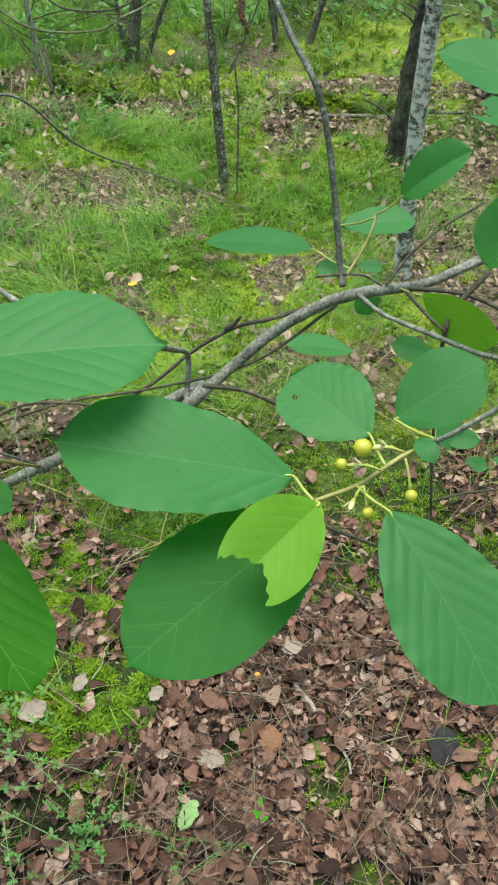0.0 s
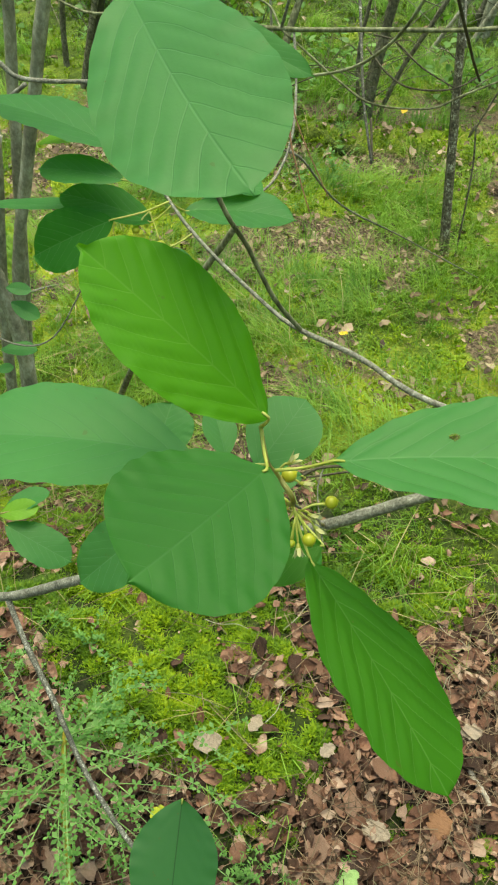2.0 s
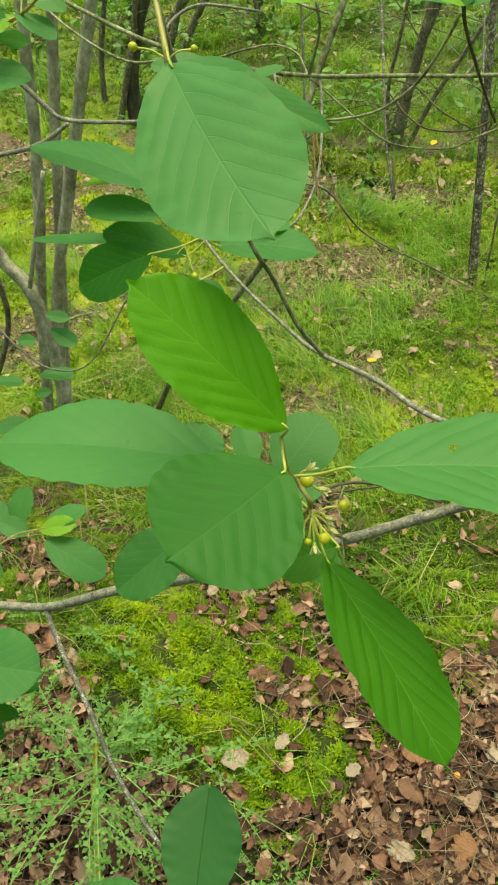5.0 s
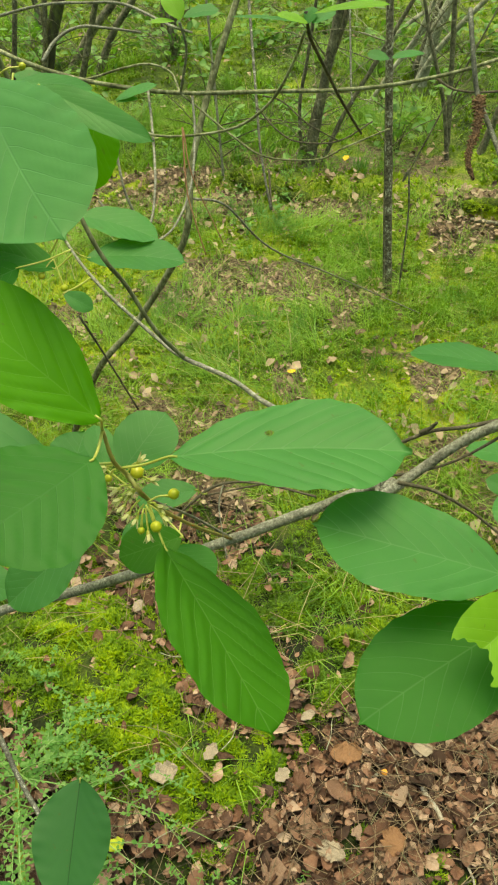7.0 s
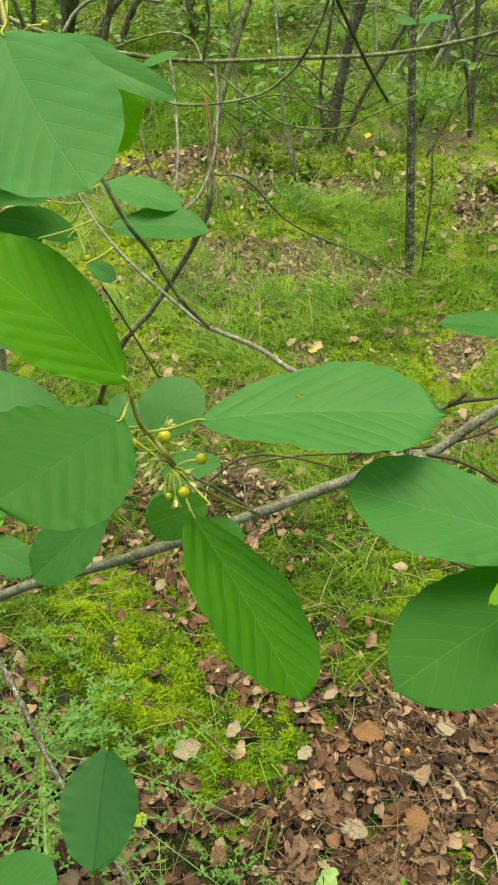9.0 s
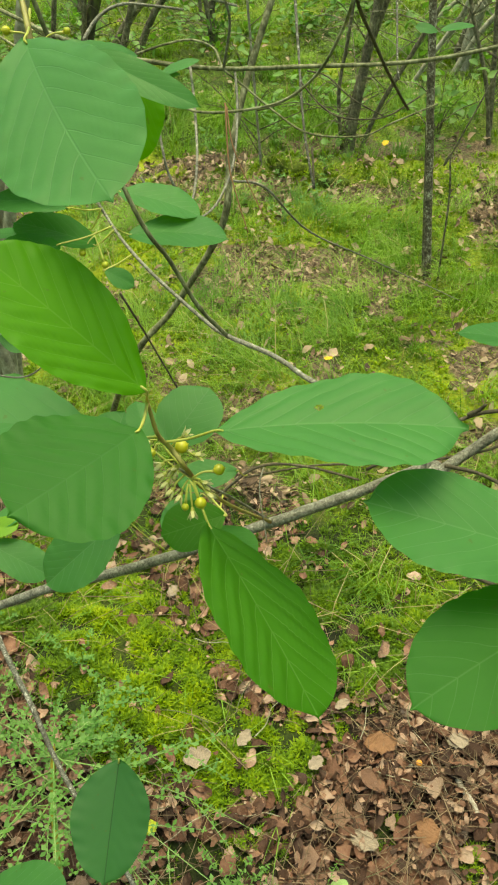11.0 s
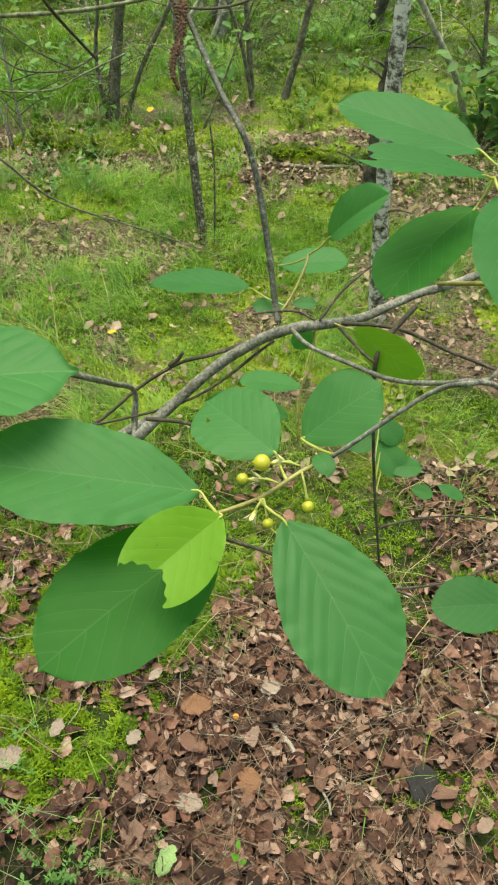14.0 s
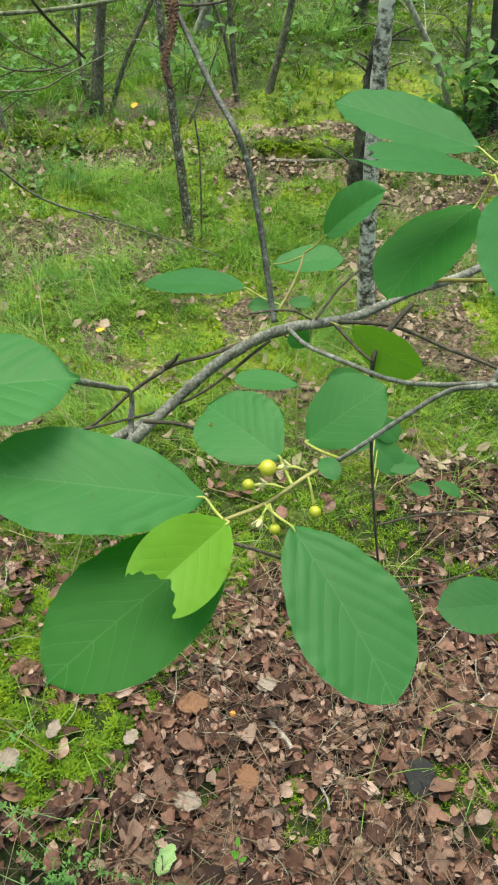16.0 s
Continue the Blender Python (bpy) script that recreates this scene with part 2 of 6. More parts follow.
def litter_skin(name, island, stops=((0.10, (0.016, 0.007, 0.005)), (0.30, (0.064, 0.026, 0.016)), (0.50, (0.190, 0.085, 0.054)), (0.68, (0.330, 0.185, 0.130)), (0.84, (0.54, 0.40, 0.32)), (0.95, (0.29, 0.125, 0.055)))):
    m, nt, b = material(name)
    if island:
        rnd = nt.nodes.new("ShaderNodeNewGeometry").outputs["Random Per Island"]
    else:
        rnd = nt.nodes.new("ShaderNodeObjectInfo").outputs["Random"]
    nz, fine = noise_of(nt, 75, 6, 0.7), noise_of(nt, 420, 4)
    f = calc(nt, "ADD", calc(nt, "MULTIPLY", rnd, 0.66), calc(nt, "MULTIPLY", calc(nt, "SUBTRACT", nz, 0.15), 0.48))
    col = ramp(nt, f, stops)
    col = mixed(nt, calc(nt, "MULTIPLY", fine, 0.35), col, (0.10, 0.06, 0.04))
    nt.links.new(col, b.inputs["Base Color"])
    b.inputs["Roughness"].default_value = 0.7
    nt.links.new(bump_of(nt, calc(nt, "ADD", nz, fine), 0.9, 0.0016), b.inputs["Normal"])
    return m


FIELD_LITTER = litter_skin("bleached_litter", True, ((0.14, (0.026, 0.016, 0.010)), (0.36, (0.19, 0.125, 0.08)), (0.6, (0.38, 0.28, 0.195)), (0.85, (0.54, 0.43, 0.32))))
LITTER, DEAD_LEAF = litter_skin("leaf_litter", True), litter_skin("dead_leaf", False)


def litter_single(name, low, high):
    m, nt, b = material(name)
    nt.links.new(ramp(nt, noise_of(nt, 120, 5), [(0.3, low), (0.7, high)]), b.inputs["Base Color"])
    b.inputs["Roughness"].default_value = 0.7
    nt.links.new(bump_of(nt, noise_of(nt, 300, 4), 0.6, 0.001), b.inputs["Normal"])
    return m


PALE_DEAD = litter_single("bleached_leaf", (0.22, 0.17, 0.13), (0.42, 0.35, 0.28))
RUST_DEAD = litter_single("rust_leaf", (0.17, 0.078, 0.038), (0.29, 0.15, 0.08))
YELLOW_DEAD = litter_single("yellow_leaf", (0.66, 0.44, 0.03), (0.78, 0.56, 0.06))
GREEN_FALLEN = litter_single("fallen_green_leaf", (0.22, 0.38, 0.12), (0.36, 0.50, 0.22))
YELLOW_GREEN = litter_single("yellow_green_leaf", (0.33, 0.44, 0.03), (0.52, 0.55, 0.05))
FUNGUS = litter_single("orange_fungus", (0.62, 0.25, 0.04), (0.75, 0.36, 0.08))

# ---- the lie of the land ----


def bank(x):
    """Where the front foot of the low mossy bank runs."""
    return 2.66 - 0.12 * soft(x, -0.35, 0.12) + 0.03 * noise.noise((x * 4.0, 1.7, 0.0))


def height(x, y):
    """The forest floor: nearly level, with a mossy swell, a low bank, cushions of moss and small unevenness."""
    z = 0.13 * math.exp(-((x + 0.62) / 0.36) ** 2 - ((y - 0.50) / 0.36) ** 2)
    z -= 0.03 * math.exp(-((x - 0.2) / 0.4) ** 2 - ((y - 0.6) / 0.4) ** 2)
    z += 0.022 * (noise.noise((x * 2.1, y * 2.1, 0.3))) + 0.010 * noise.noise((x * 7.0, y * 7.0, 4.3))
    if -3.4 < x < 2.4 and -0.5 < y < 6.1:
        far = soft(y, 1.0, 1.6)
        green = 1 - 0.8 * bareness(x, y)
        z += green * ((0.010 + 0.008 * far) * noise.noise((x * 8.5, y * 8.5, 14.0)) + 0.008 * noise.noise((x * 23, y * 23, 15.0)))
        d = y - bank(x)
        z += (0.032 + 0.022 * noise.noise((x * 6, 3.0, 0.0))) * soft(d, -0.01, 0.04) * (1 - soft(d, 0.08, 0.30)) * soft(x, -1.2, -0.8) * (1 - soft(x, 0.5, 0.8))
    return z


def soft(v, a, b):
    v = min(1.0, max(0.0, (v - a) / (b - a)))
    return v * v * (3 - 2 * v)


def bareness(x, y):
    """How far dead leaves, not moss, cover a place: 0 to 1."""
    if not (-3.4 < x < 2.4 and -0.5 < y < 6.1):
        return 0.30
    w = 0.12 * noise.noise((x * 4.5, y * 4.5, 9.1)) + 0.05 * noise.noise((x * 13, y * 13, 2.2))
    edge = 0.50 + 0.44 * soft(x, -0.20, 0.14) - 0.22 * soft(x, 0.27, 0.5)
    a = 1 - soft(y + w, edge - 0.06, edge + 0.06)
    a *= 1 - soft(math.hypot((x - 0.05) / 1.35, (y - 0.30) / 0.80) + 2.2 * w, 0.75, 1.15)
    for cx, cy, rx, ry, k in ((-0.27, 0.75, 0.08, 0.07, 0.6), (-0.55, 2.0, 0.22, 0.22, 0.75), (0.72, 2.30, 0.32, 0.35, 0.9), (-0.45, 1.12, 0.16, 0.1, 0.7),
                              (-0.35, 3.05, 0.5, 0.16, 0.8), (0.45, 1.05, 0.12, 0.16, 0.7), (-0.72, 0.30, 0.12, 0.08, 0.6), (-1.2, 2.55, 0.5, 0.2, 0.6),
                              (-0.1, 4.6, 0.7, 0.5, 0.3), (-1.0, 1.5, 0.3, 0.15, 0.4), (0.95, 3.2, 0.4, 0.3, 0.3), (0.16, 1.25, 0.2, 0.14, 0.5), (-1.3, 4.9, 0.5, 0.3, 0.3),
                              (-0.27, 0.69, 0.06, 0.08, 0.65), (-0.23, 0.64, 0.04, 0.05, 0.7), (0.50, 1.85, 0.18, 0.22, 0.85), (0.15, 2.46, 0.26, 0.07, 0.85), (-0.38, 1.06, 0.12, 0.1, 0.6), (0.16, 0.79, 0.07, 0.12, 0.7), (-0.70, 0.78, 0.1, 0.07, 0.7)):
        d = ((x - cx) / rx) ** 2 + ((y - cy) / ry) ** 2
        a = max(a, k * (1 - soft(d + 4 * w, 0.5, 1.5)))
    d = y - bank(x)
    a = max(a, 0.85 * soft(d, -0.20, -0.10) * (1 - soft(d, -0.01, 0.03)) * soft(x + 2 * w, -1.3, -0.9) * (1 - soft(x, 0.6, 1.0)) * soft(noise.noise((x * 5, y * 5, 90.0)), -0.45, -0.05))
    f = soft(y, 1.1, 1.5)
    a = max(a, (0.6 + 0.2 * f) * (1 - 0.6 * soft(y, 2.7, 3.2)) * soft(noise.noise((x * 3.1, y * 3.1, 40.0)) + 0.4 * noise.noise((x * 9, y * 9, 41.0)), 0.10 - 0.10 * f, 0.30 - 0.04 * f))
    a *= 1 - 0.95 * math.exp(-((x + 0.53) / 0.19) ** 2 - ((y - 0.74) / 0.19) ** 2)
    a *= 1 - 0.9 * math.exp(-((x - 0.10) / 0.24) ** 2 - ((y - 2.12) / 0.20) ** 2)
    return a * (1 - 0.75 * soft(noise.noise((x * 5.5, y * 5.5, 60.0)) + 0.5 * noise.noise((x * 15, y * 15, 61.0)), 0.16, 0.34))


def yellowness(x, y):
    """How yellow the moss of a place is, from deep green 0 to yellow 1."""
    t = 0.40 + 0.14 * soft(y, 1.1, 1.5) - 0.30 * soft(y, 2.8, 3.4) + 0.6 * noise.noise((x * 2.3, y * 2.3, 33.0)) + 0.35 * noise.noise((x * 7, y * 7, 34.0))
    for cx, cy, rx, ry, k in ((-1.45, 2.0, 0.40, 0.42, 0.7), (-0.42, 0.70, 0.28, 0.24, 0.02), (-0.18, 0.62, 0.16, 0.12, 0.05), (0.30, 2.56, 0.22, 0.08, 0.5), (0.35, 0.62, 0.12, 0.2, 0.05),
                              (-0.74, 0.62, 0.14, 0.2, -0.25), (-0.95, 3.1, 0.4, 0.25, -0.6), (-0.2, 3.6, 1.2, 0.3, -0.25), (0.3, 4.4, 1.5, 0.5, -0.3), (-0.45, 2.66, 0.2, 0.05, 0.2)):
        t += k * math.exp(-((x - cx) / rx) ** 2 - ((y - cy) / ry) ** 2)
    away = soft(max(-2.7 - x, x - 1.85, 0.1 - y, y - 5.5), 0.0, 0.4)
    return min(1.0, max(0.0, t)) * (1 - away) + 0.36 * away


def grassiness(x, y):
    w = 0.5 + 0.9 * noise.noise((x * 2.6, y * 2.6, 21.0))
    g = soft(y, 0.95, 1.35) * (1 - soft(y, 2.35, 2.75)) * w
    for cx, cy, rx, ry, k in ((0.08, 2.10, 0.36, 0.22, 1.3), (-0.42, 1.42, 0.3, 0.28, 0.9), (-0.65, 1.3, 0.22, 0.3, 1.0), (-0.05, 0.95, 0.14, 0.2, 0.26), (-0.75, 3.35, 0.5, 0.3, 0.9), (-0.75, 2.3, 0.25, 0.3, 0.6), (0.33, 1.55, 0.2, 0.2, 0.6)):
        g = max(g, k * math.exp(-((x - cx) / rx) ** 2 - ((y - cy) / ry) ** 2))
    return min(1.0, max(0.0, g)) * (1 - 0.7 * bareness(x, y))


def part(name, bm, mat, parent=None, label="", smooth=True):
    """Links a bmesh as one mesh object, under a thing or a part where one is given; vertices are in world places."""
    me = bpy.data.meshes.new(name)
    for m in (mat if isinstance(mat, (list, tuple)) else [mat]):
        me.materials.append(m)
    if parent is not None:
        bmesh.ops.translate(bm, verts=bm.verts, vec=-Vector(parent["foot"]))
    bm.to_mesh(me)
    bm.free()
    if smooth:
        me.shade_smooth()
    ob = new(name, me)
    if parent is not None:
        ob.parent = parent
        ob["foot"] = parent["foot"]
    if label:
        ob["label"] = label
    return ob


def root(name, foot, label, category, group=""):
    ob = new(name)
    ob.location, ob["foot"] = foot, foot
    ob.empty_display_size = 0.05
    return tagged(ob, label, category, group)


def spline(pts, per=5):
    """A smooth line through the given places."""
    p = [Vector(a) for a in pts]
    p = [2 * p[0] - p[1]] + p + [2 * p[-1] - p[-2]]
    line = []
    for i in range(1, len(p) - 2):
        for k in range(per):
            u = k / per
            a, b, c, d = p[i - 1], p[i], p[i + 1], p[i + 2]
            line.append(0.5 * (2 * b + (c - a) * u + (2 * a - 5 * b + 4 * c - d) * u * u + (3 * b - a - 3 * c + d) * u ** 3))
    return line + [p[-2]]


def tube(bm, line, radius, sides=8, slot=0, rough=0.12, seed=0.0, cap=True):
    """A round rod along a line; radius(u) gives its thickness, rough its knots and unevenness."""
    rings, n = [], len(line)
    side = None
    for i, c in enumerate(line):
        d = (line[min(i + 1, n - 1)] - line[max(i - 1, 0)]).normalized()
        if side is None:
            side = d.orthogonal().normalized()
        side = (side - d * side.dot(d)).normalized()
        other = d.cross(side)
        r = radius(i / (n - 1))
        ring = []
        for k in range(sides):
            a = 2 * math.pi * k / sides
            q = r * (1 + rough * noise.noise(c * (0.35 / max(r, 0.0008)) + Vector((k * 0.6 + seed, seed, 0))))
            ring.append(bm.verts.new(c + (side * math.cos(a) + other * math.sin(a)) * q))
        rings.append(ring)
    for a, b in zip(rings, rings[1:]):
        for k in range(sides):
            f = bm.faces.new((a[k], a[(k + 1) % sides], b[(k + 1) % sides], b[k]))
            f.material_index = slot
    if cap:
        for ring in (rings[0][::-1], rings[-1]):
            bm.faces.new(ring).material_index = slot


def twig(name, thing, pts, r0, r1, mat, label=""):
    bm = bmesh.new()
    tube(bm, spline(pts, 6), lambda u: r0 + (r1 - r0) * u, 8 if r0 > 0.002 else 6, rough=0.22)
    return part(name, bm, mat, thing, label)


def outline(v, peak, point=0.58):
    """Half-breadth of a leaf at v of its length, 1 at its widest; rounded foot, short point."""
    if v < peak:
        return max(0.0, 1 - ((peak - v) / peak) ** 1.9) ** 0.78
    blunt = max(0.0, 1 - ((v - peak) / (0.972 - peak)) ** 2.3) ** point if v < 0.972 else 0.0
    return max(blunt, 0.20 * (1 - v) / 0.085 if v > 0.915 else 0.0)


leaf_count = [0]


def leaf(parent, base, tip, normal, width, foot, mat, curl=0.12, fold=0.18, bite=0, peak=0.55, label="", puffy=0.005, point=0.58):
    """A leaf from its foot to its tip with its midrib groove, puffed side veins, folded halves and stalk."""
    leaf_count[0] += 1
    rnd = random.Random(leaf_count[0])
    base, tip, n = Vector(base), Vector(tip), Vector(normal)
    d = tip - base
    length = d.length
    d.normalize()
    n = (n - d * n.dot(d)).normalized()
    s = d.cross(n)
    near = length > 0.035
    rows, cols = (130, 96) if bite in (2, 4) else (76, 28) if near else (16, 8)
    bm = bmesh.new()
    uvl = bm.loops.layers.uv.new("leaf")
    grid = []
    sway = rnd.uniform(-0.05, 0.05)
    wav = [rnd.uniform(0, 6) for _ in range(4)]
    for i in range(rows + 1):
        v = i / rows
        hw = 0.5 * width * outline(min(0.999, max(0.001, v)), peak, point) * (1 + 0.02 * math.sin(9 * v + wav[0]) + 0.006 * math.sin(53 * v + wav[1]))
        row = []
        for j in range(cols + 1):
            u = 2 * j / cols - 1
            if bite in (1, 3):
                end = 0.66 + 0.20 * abs(u + 0.1) + 0.012 * math.sin(19 * u) if bite == 1 else 1 - 0.15 * soft(u, -0.45, -0.2) + 0.02 * math.sin(11 * u)
                v = i / rows * end
                hw = 0.5 * width * outline(min(0.999, max(0.001, v)), peak, point)
            x = u * hw + sway * length * (v - v * v) * 2
            half = 0.5 * abs(u) * outline(min(0.999, max(0.001, v)), peak, point)
            run = v - 1.0 * half ** 1.15 + 0.02 * noise.noise((5 * v, 3 * u, wav[2]))
            puff = puffy * width * (abs(math.cos(math.pi * 7.5 * run)) - 0.6) * (0.75 + 0.6 * noise.noise((4 * v, 2.5 * u, wav[3]))) * min(1, 3 * abs(u)) * (1 - 0.5 * abs(u) ** 3) * min(1, 6 * (1 - v))
            z = fold * abs(u) * hw * 0.9 + curl * length * 1.3 * (v - v * v) + puff
            z += (0.02 * math.sin(5 * v + wav[1] + 1.5 * u) + 0.007 * math.sin(53 * v + wav[0] + 2 * u) * abs(u) ** 3 + 0.012 * math.sin(17 * v + wav[3] - u) * u * u) * width * abs(u)
            z -= 0.25 * fold * hw * u * u
            row.append((base + d * (v * length) + s * x + n * z, (0.5 + math.copysign(half, u), v)))
        grid.append(row)
    keep = lambda u, v: True
    if bite in (2, 4):
        hu, hv, hr = (-0.42, 0.76, 0.0011) if bite == 2 else (-0.34, 0.42, 0.00035)
        keep = lambda u, v: not ((u - hu) ** 2 * (0.3 if bite == 2 else 0.10) + (v - hv) ** 2 < hr)
    verts = [[bm.verts.new(q[0]) for q in row] for row in grid]
    for i in range(rows):
        for j in range(cols):
            if not keep(2 * (j + 0.5) / cols - 1, (i + 0.5) / rows):
                continue
            quad = ((i, j), (i, j + 1), (i + 1, j + 1), (i + 1, j))
            f = bm.faces.new([verts[a][b] for a, b in quad])
            for lp, (a, b) in zip(f.loops, quad):
                lp[uvl].uv = grid[a][b][1]
    bmesh.ops.delete(bm, geom=[v for v in bm.verts if not v.link_faces], context="VERTS")
    foot = Vector(foot)
    if (foot - base).length > 0.002:
        lift = n * (0.06 * curl * length)
        mid = (foot + base) / 2 - Vector((0, 0, 0.04 * (foot - base).length))
        tube(bm, spline((foot, mid, base + lift, base + lift + d * length * 0.04), 4), lambda u: 0.0006 - 0.0002 * u, 5, 1, 0.05)
    return part("leaf", bm, [mat, PETIOLE], parent, label)


def berry(parent, place, radius, foot, mat, label=""):
    bm = bmesh.new()
    place, foot = Vector(place), Vector(foot)
    axis = (place - foot).normalized()
    side = axis.orthogonal().normalized()
    other = axis.cross(side)
    prof = [(-1.0, 0.0), (-0.92, 0.38), (-0.7, 0.72), (-0.35, 0.95), (0.0, 1.0), (0.4, 0.92), (0.72, 0.68), (0.92, 0.34), (1.0, 0.10), (1.14, 0.07), (1.18, 0.0)]
    rings = [[bm.verts.new(place + axis * (a * radius) + (side * math.cos(t) + other * math.sin(t)) * (max(b, 0.004) * radius)) for t in [2 * math.pi * k / 12 for k in range(12)]] for a, b in prof]
    for a, b in zip(rings, rings[1:]):
        for k in range(12):
            bm.faces.new((a[k], a[(k + 1) % 12], b[(k + 1) % 12], b[k]))
    top = place - axis * radius
    tube(bm, spline((foot, (foot + top) / 2 + Vector((0, 0, 0.0012)), top), 4), lambda u: 0.00040 + 0.0003 * u ** 6, 5, 1, 0.05)
    return part("berry", bm, [mat, PETIOLE], parent, label)


def flower(parent, place, foot):
    bm = bmesh.new()
    place, foot = Vector(place), Vector(foot)
    axis = (place - foot).normalized()
    side = axis.orthogonal().normalized()
    other = axis.cross(side)
    for k in range(5):
        a = 2 * math.pi * k / 5
        out = side * math.cos(a) + other * math.sin(a)
        along = out.cross(axis)
        q = [bm.verts.new(place + axis * h + out * o + along * w) for h, o, w in ((-0.0018, 0.0007, 0.0006), (-0.0018, 0.0007, -0.0006), (0.0004, 0.0016, -0.0007), (0.0014, 0.0024, 0.0), (0.0004, 0.0016, 0.0007))]
        bm.faces.new(q)
    tube(bm, spline((place - axis * 0.0032, place - axis * 0.002, place - axis * 0.0006), 3), lambda u: 0.0005 + 0.0006 * u, 6, 1, 0.05)
    tube(bm, spline((foot, (foot + place) / 2 + Vector((0, 0, 0.001)), place - axis * 0.003), 4), lambda u: 0.0004, 5, 1, 0.05)
    return part("flower", bm, [PETAL, PETIOLE], parent, "withered greenish-white flower")


def trunk(name, pts, r, mat, label, taper=0.75):
    """A tree's or a sapling's stem with its side branches."""
    x, y, z = pts[0]
    if name == "dead_branch":
        bm = bmesh.new()
        tube(bm, spline(pts, 7), lambda u: r * (1 - (1 - taper) * u), 8, rough=0.2)
        return tagged(part(name, bm, mat), label, "branch")
    foot = (x, y, height(x, y))
    thing = root(name, foot, label, name.replace("_", " "), "trees of the thicket")
    r *= 0.86 if y > 2.5 else 1.0
    line = spline([(x, y, foot[2] - 0.05)] + list(pts[1:]), 7)
    n = len(line)
    bm = bmesh.new()
    tube(bm, line, lambda u: r * (1 - (1 - taper) * u) * (1 + 0.5 * math.exp(-u * 22)), 14 if r > 0.012 else 8, rough=0.5 if name == "tree_stump" else 0.16, seed=x * 7)
    part("trunk", bm, mat, thing)
    rnd = random.Random(int(abs(x) * 1000) + int(y * 100))
    deep = y > 2.5
    for k in range(9 if deep else 6 if r > 0.008 else 3):
        i = rnd.randrange(int(n * 0.15), n - 2)
        a = rnd.uniform(0, 6.28)
        out = Vector((math.cos(a), math.sin(a), rnd.uniform(0.1, 0.8)))
        q, reach = line[i], rnd.uniform(0.06, 0.42) if deep else rnd.uniform(1.5, 4.5) * r if r > 0.015 else rnd.uniform(3, 14) * r
        thin = 0.0022 if deep else r * 0.16
        bm = bmesh.new()
        rod = spline((q, q + out * reach * 0.5 + Vector((0, 0, 0.1 * reach)), q + out * reach), 4)
        tube(bm, rod, lambda u: thin * (1 - 0.6 * u), 5, rough=0.2)
        for p in (rod[3], rod[5]) if deep else ():
            o = Vector((rnd.gauss(0, 1), rnd.gauss(0, 1), rnd.gauss(0.3, 0.6))).normalized() * reach * 0.4
            tube(bm, spline((p, p + o * 0.5 + Vector((0, 0, 0.02)), p + o), 3), lambda u: thin * 0.5 * (1 - 0.5 * u), 4, rough=0.1)
        part("branch", bm, BARK_DARK if mat in (BIRCH, BARK_WHITE) else mat, thing)
    return thing


def stick(a, b, r, mat, label):
    a, b = Vector(a), Vector(b)
    a.z, b.z = height(a.x, a.y) + r + 0.006, height(b.x, b.y) + r + 0.006
    m1, m2 = a.lerp(b, 0.35), a.lerp(b, 0.7)
    side = (b - a).cross(Vector((0, 0, 1))).normalized() * (b - a).length * 0.04
    bm = bmesh.new()
    tube(bm, spline((a, m1 + side, m2 - side * 0.6, b), 5), lambda u: r * (1 - 0.35 * u), 8, rough=0.3, seed=a.x * 9)
    return tagged(part("stick", bm, mat), label, "stick")


# ---- ground ----
xs = [-400, -120, -40, -15, -8, -5, -4] + [-3.3 + 0.04 * i for i in range(57)] + [-1.03 + 0.018 * i for i in range(104)] + [0.85 + 0.04 * i for i in range(40)] + [2.6, 3.5, 5, 8, 15, 40, 120, 400]
ys = [-400, -120, -40, -15, -6, -3, -1.5, -0.8] + [-0.35 + 0.04 * i for i in range(14)] + [0.2 + 0.018 * i for i in range(64)] + [1.36 + 0.03 * i for i in range(160)] + [6.2, 7, 9, 13, 20, 40, 120, 400]
gv = [(x, y, height(x, y) if abs(x) < 10 and abs(y) < 10 else 0.0) for y in ys for x in xs]
nx = len(xs)
gf = [(j * nx + i, j * nx + i + 1, (j + 1) * nx + i + 1, (j + 1) * nx + i) for j in range(len(ys) - 1) for i in range(nx - 1)]
me = bpy.data.meshes.new("ground")
me.from_pydata(gv, [], gf)
att = me.attributes.new("litter", "FLOAT", "POINT")
att.data.foreach_set("value", [bareness(x, y) for x, y, z in gv])
att = me.attributes.new("yellow", "FLOAT", "POINT")
att.data.foreach_set("value", [yellowness(x, y) for x, y, z in gv])
# Share of the paler floor colours, rising past about one metre out.
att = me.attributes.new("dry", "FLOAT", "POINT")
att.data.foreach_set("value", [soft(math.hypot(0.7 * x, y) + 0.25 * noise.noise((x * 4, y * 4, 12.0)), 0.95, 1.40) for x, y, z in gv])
m, nt, b = material("forest_floor")
an = nt.nodes.new("ShaderNodeAttribute")
an.attribute_name = "litter"
yn = nt.nodes.new("ShaderNodeAttribute")
yn.attribute_name = "yellow"
broad, fine = calc(nt, "ADD", calc(nt, "MULTIPLY", noise_of(nt, 9, 5), 0.55), calc(nt, "MULTIPLY", yn.outputs["Fac"], 0.42)), noise_of(nt, 130, 6, 0.7)
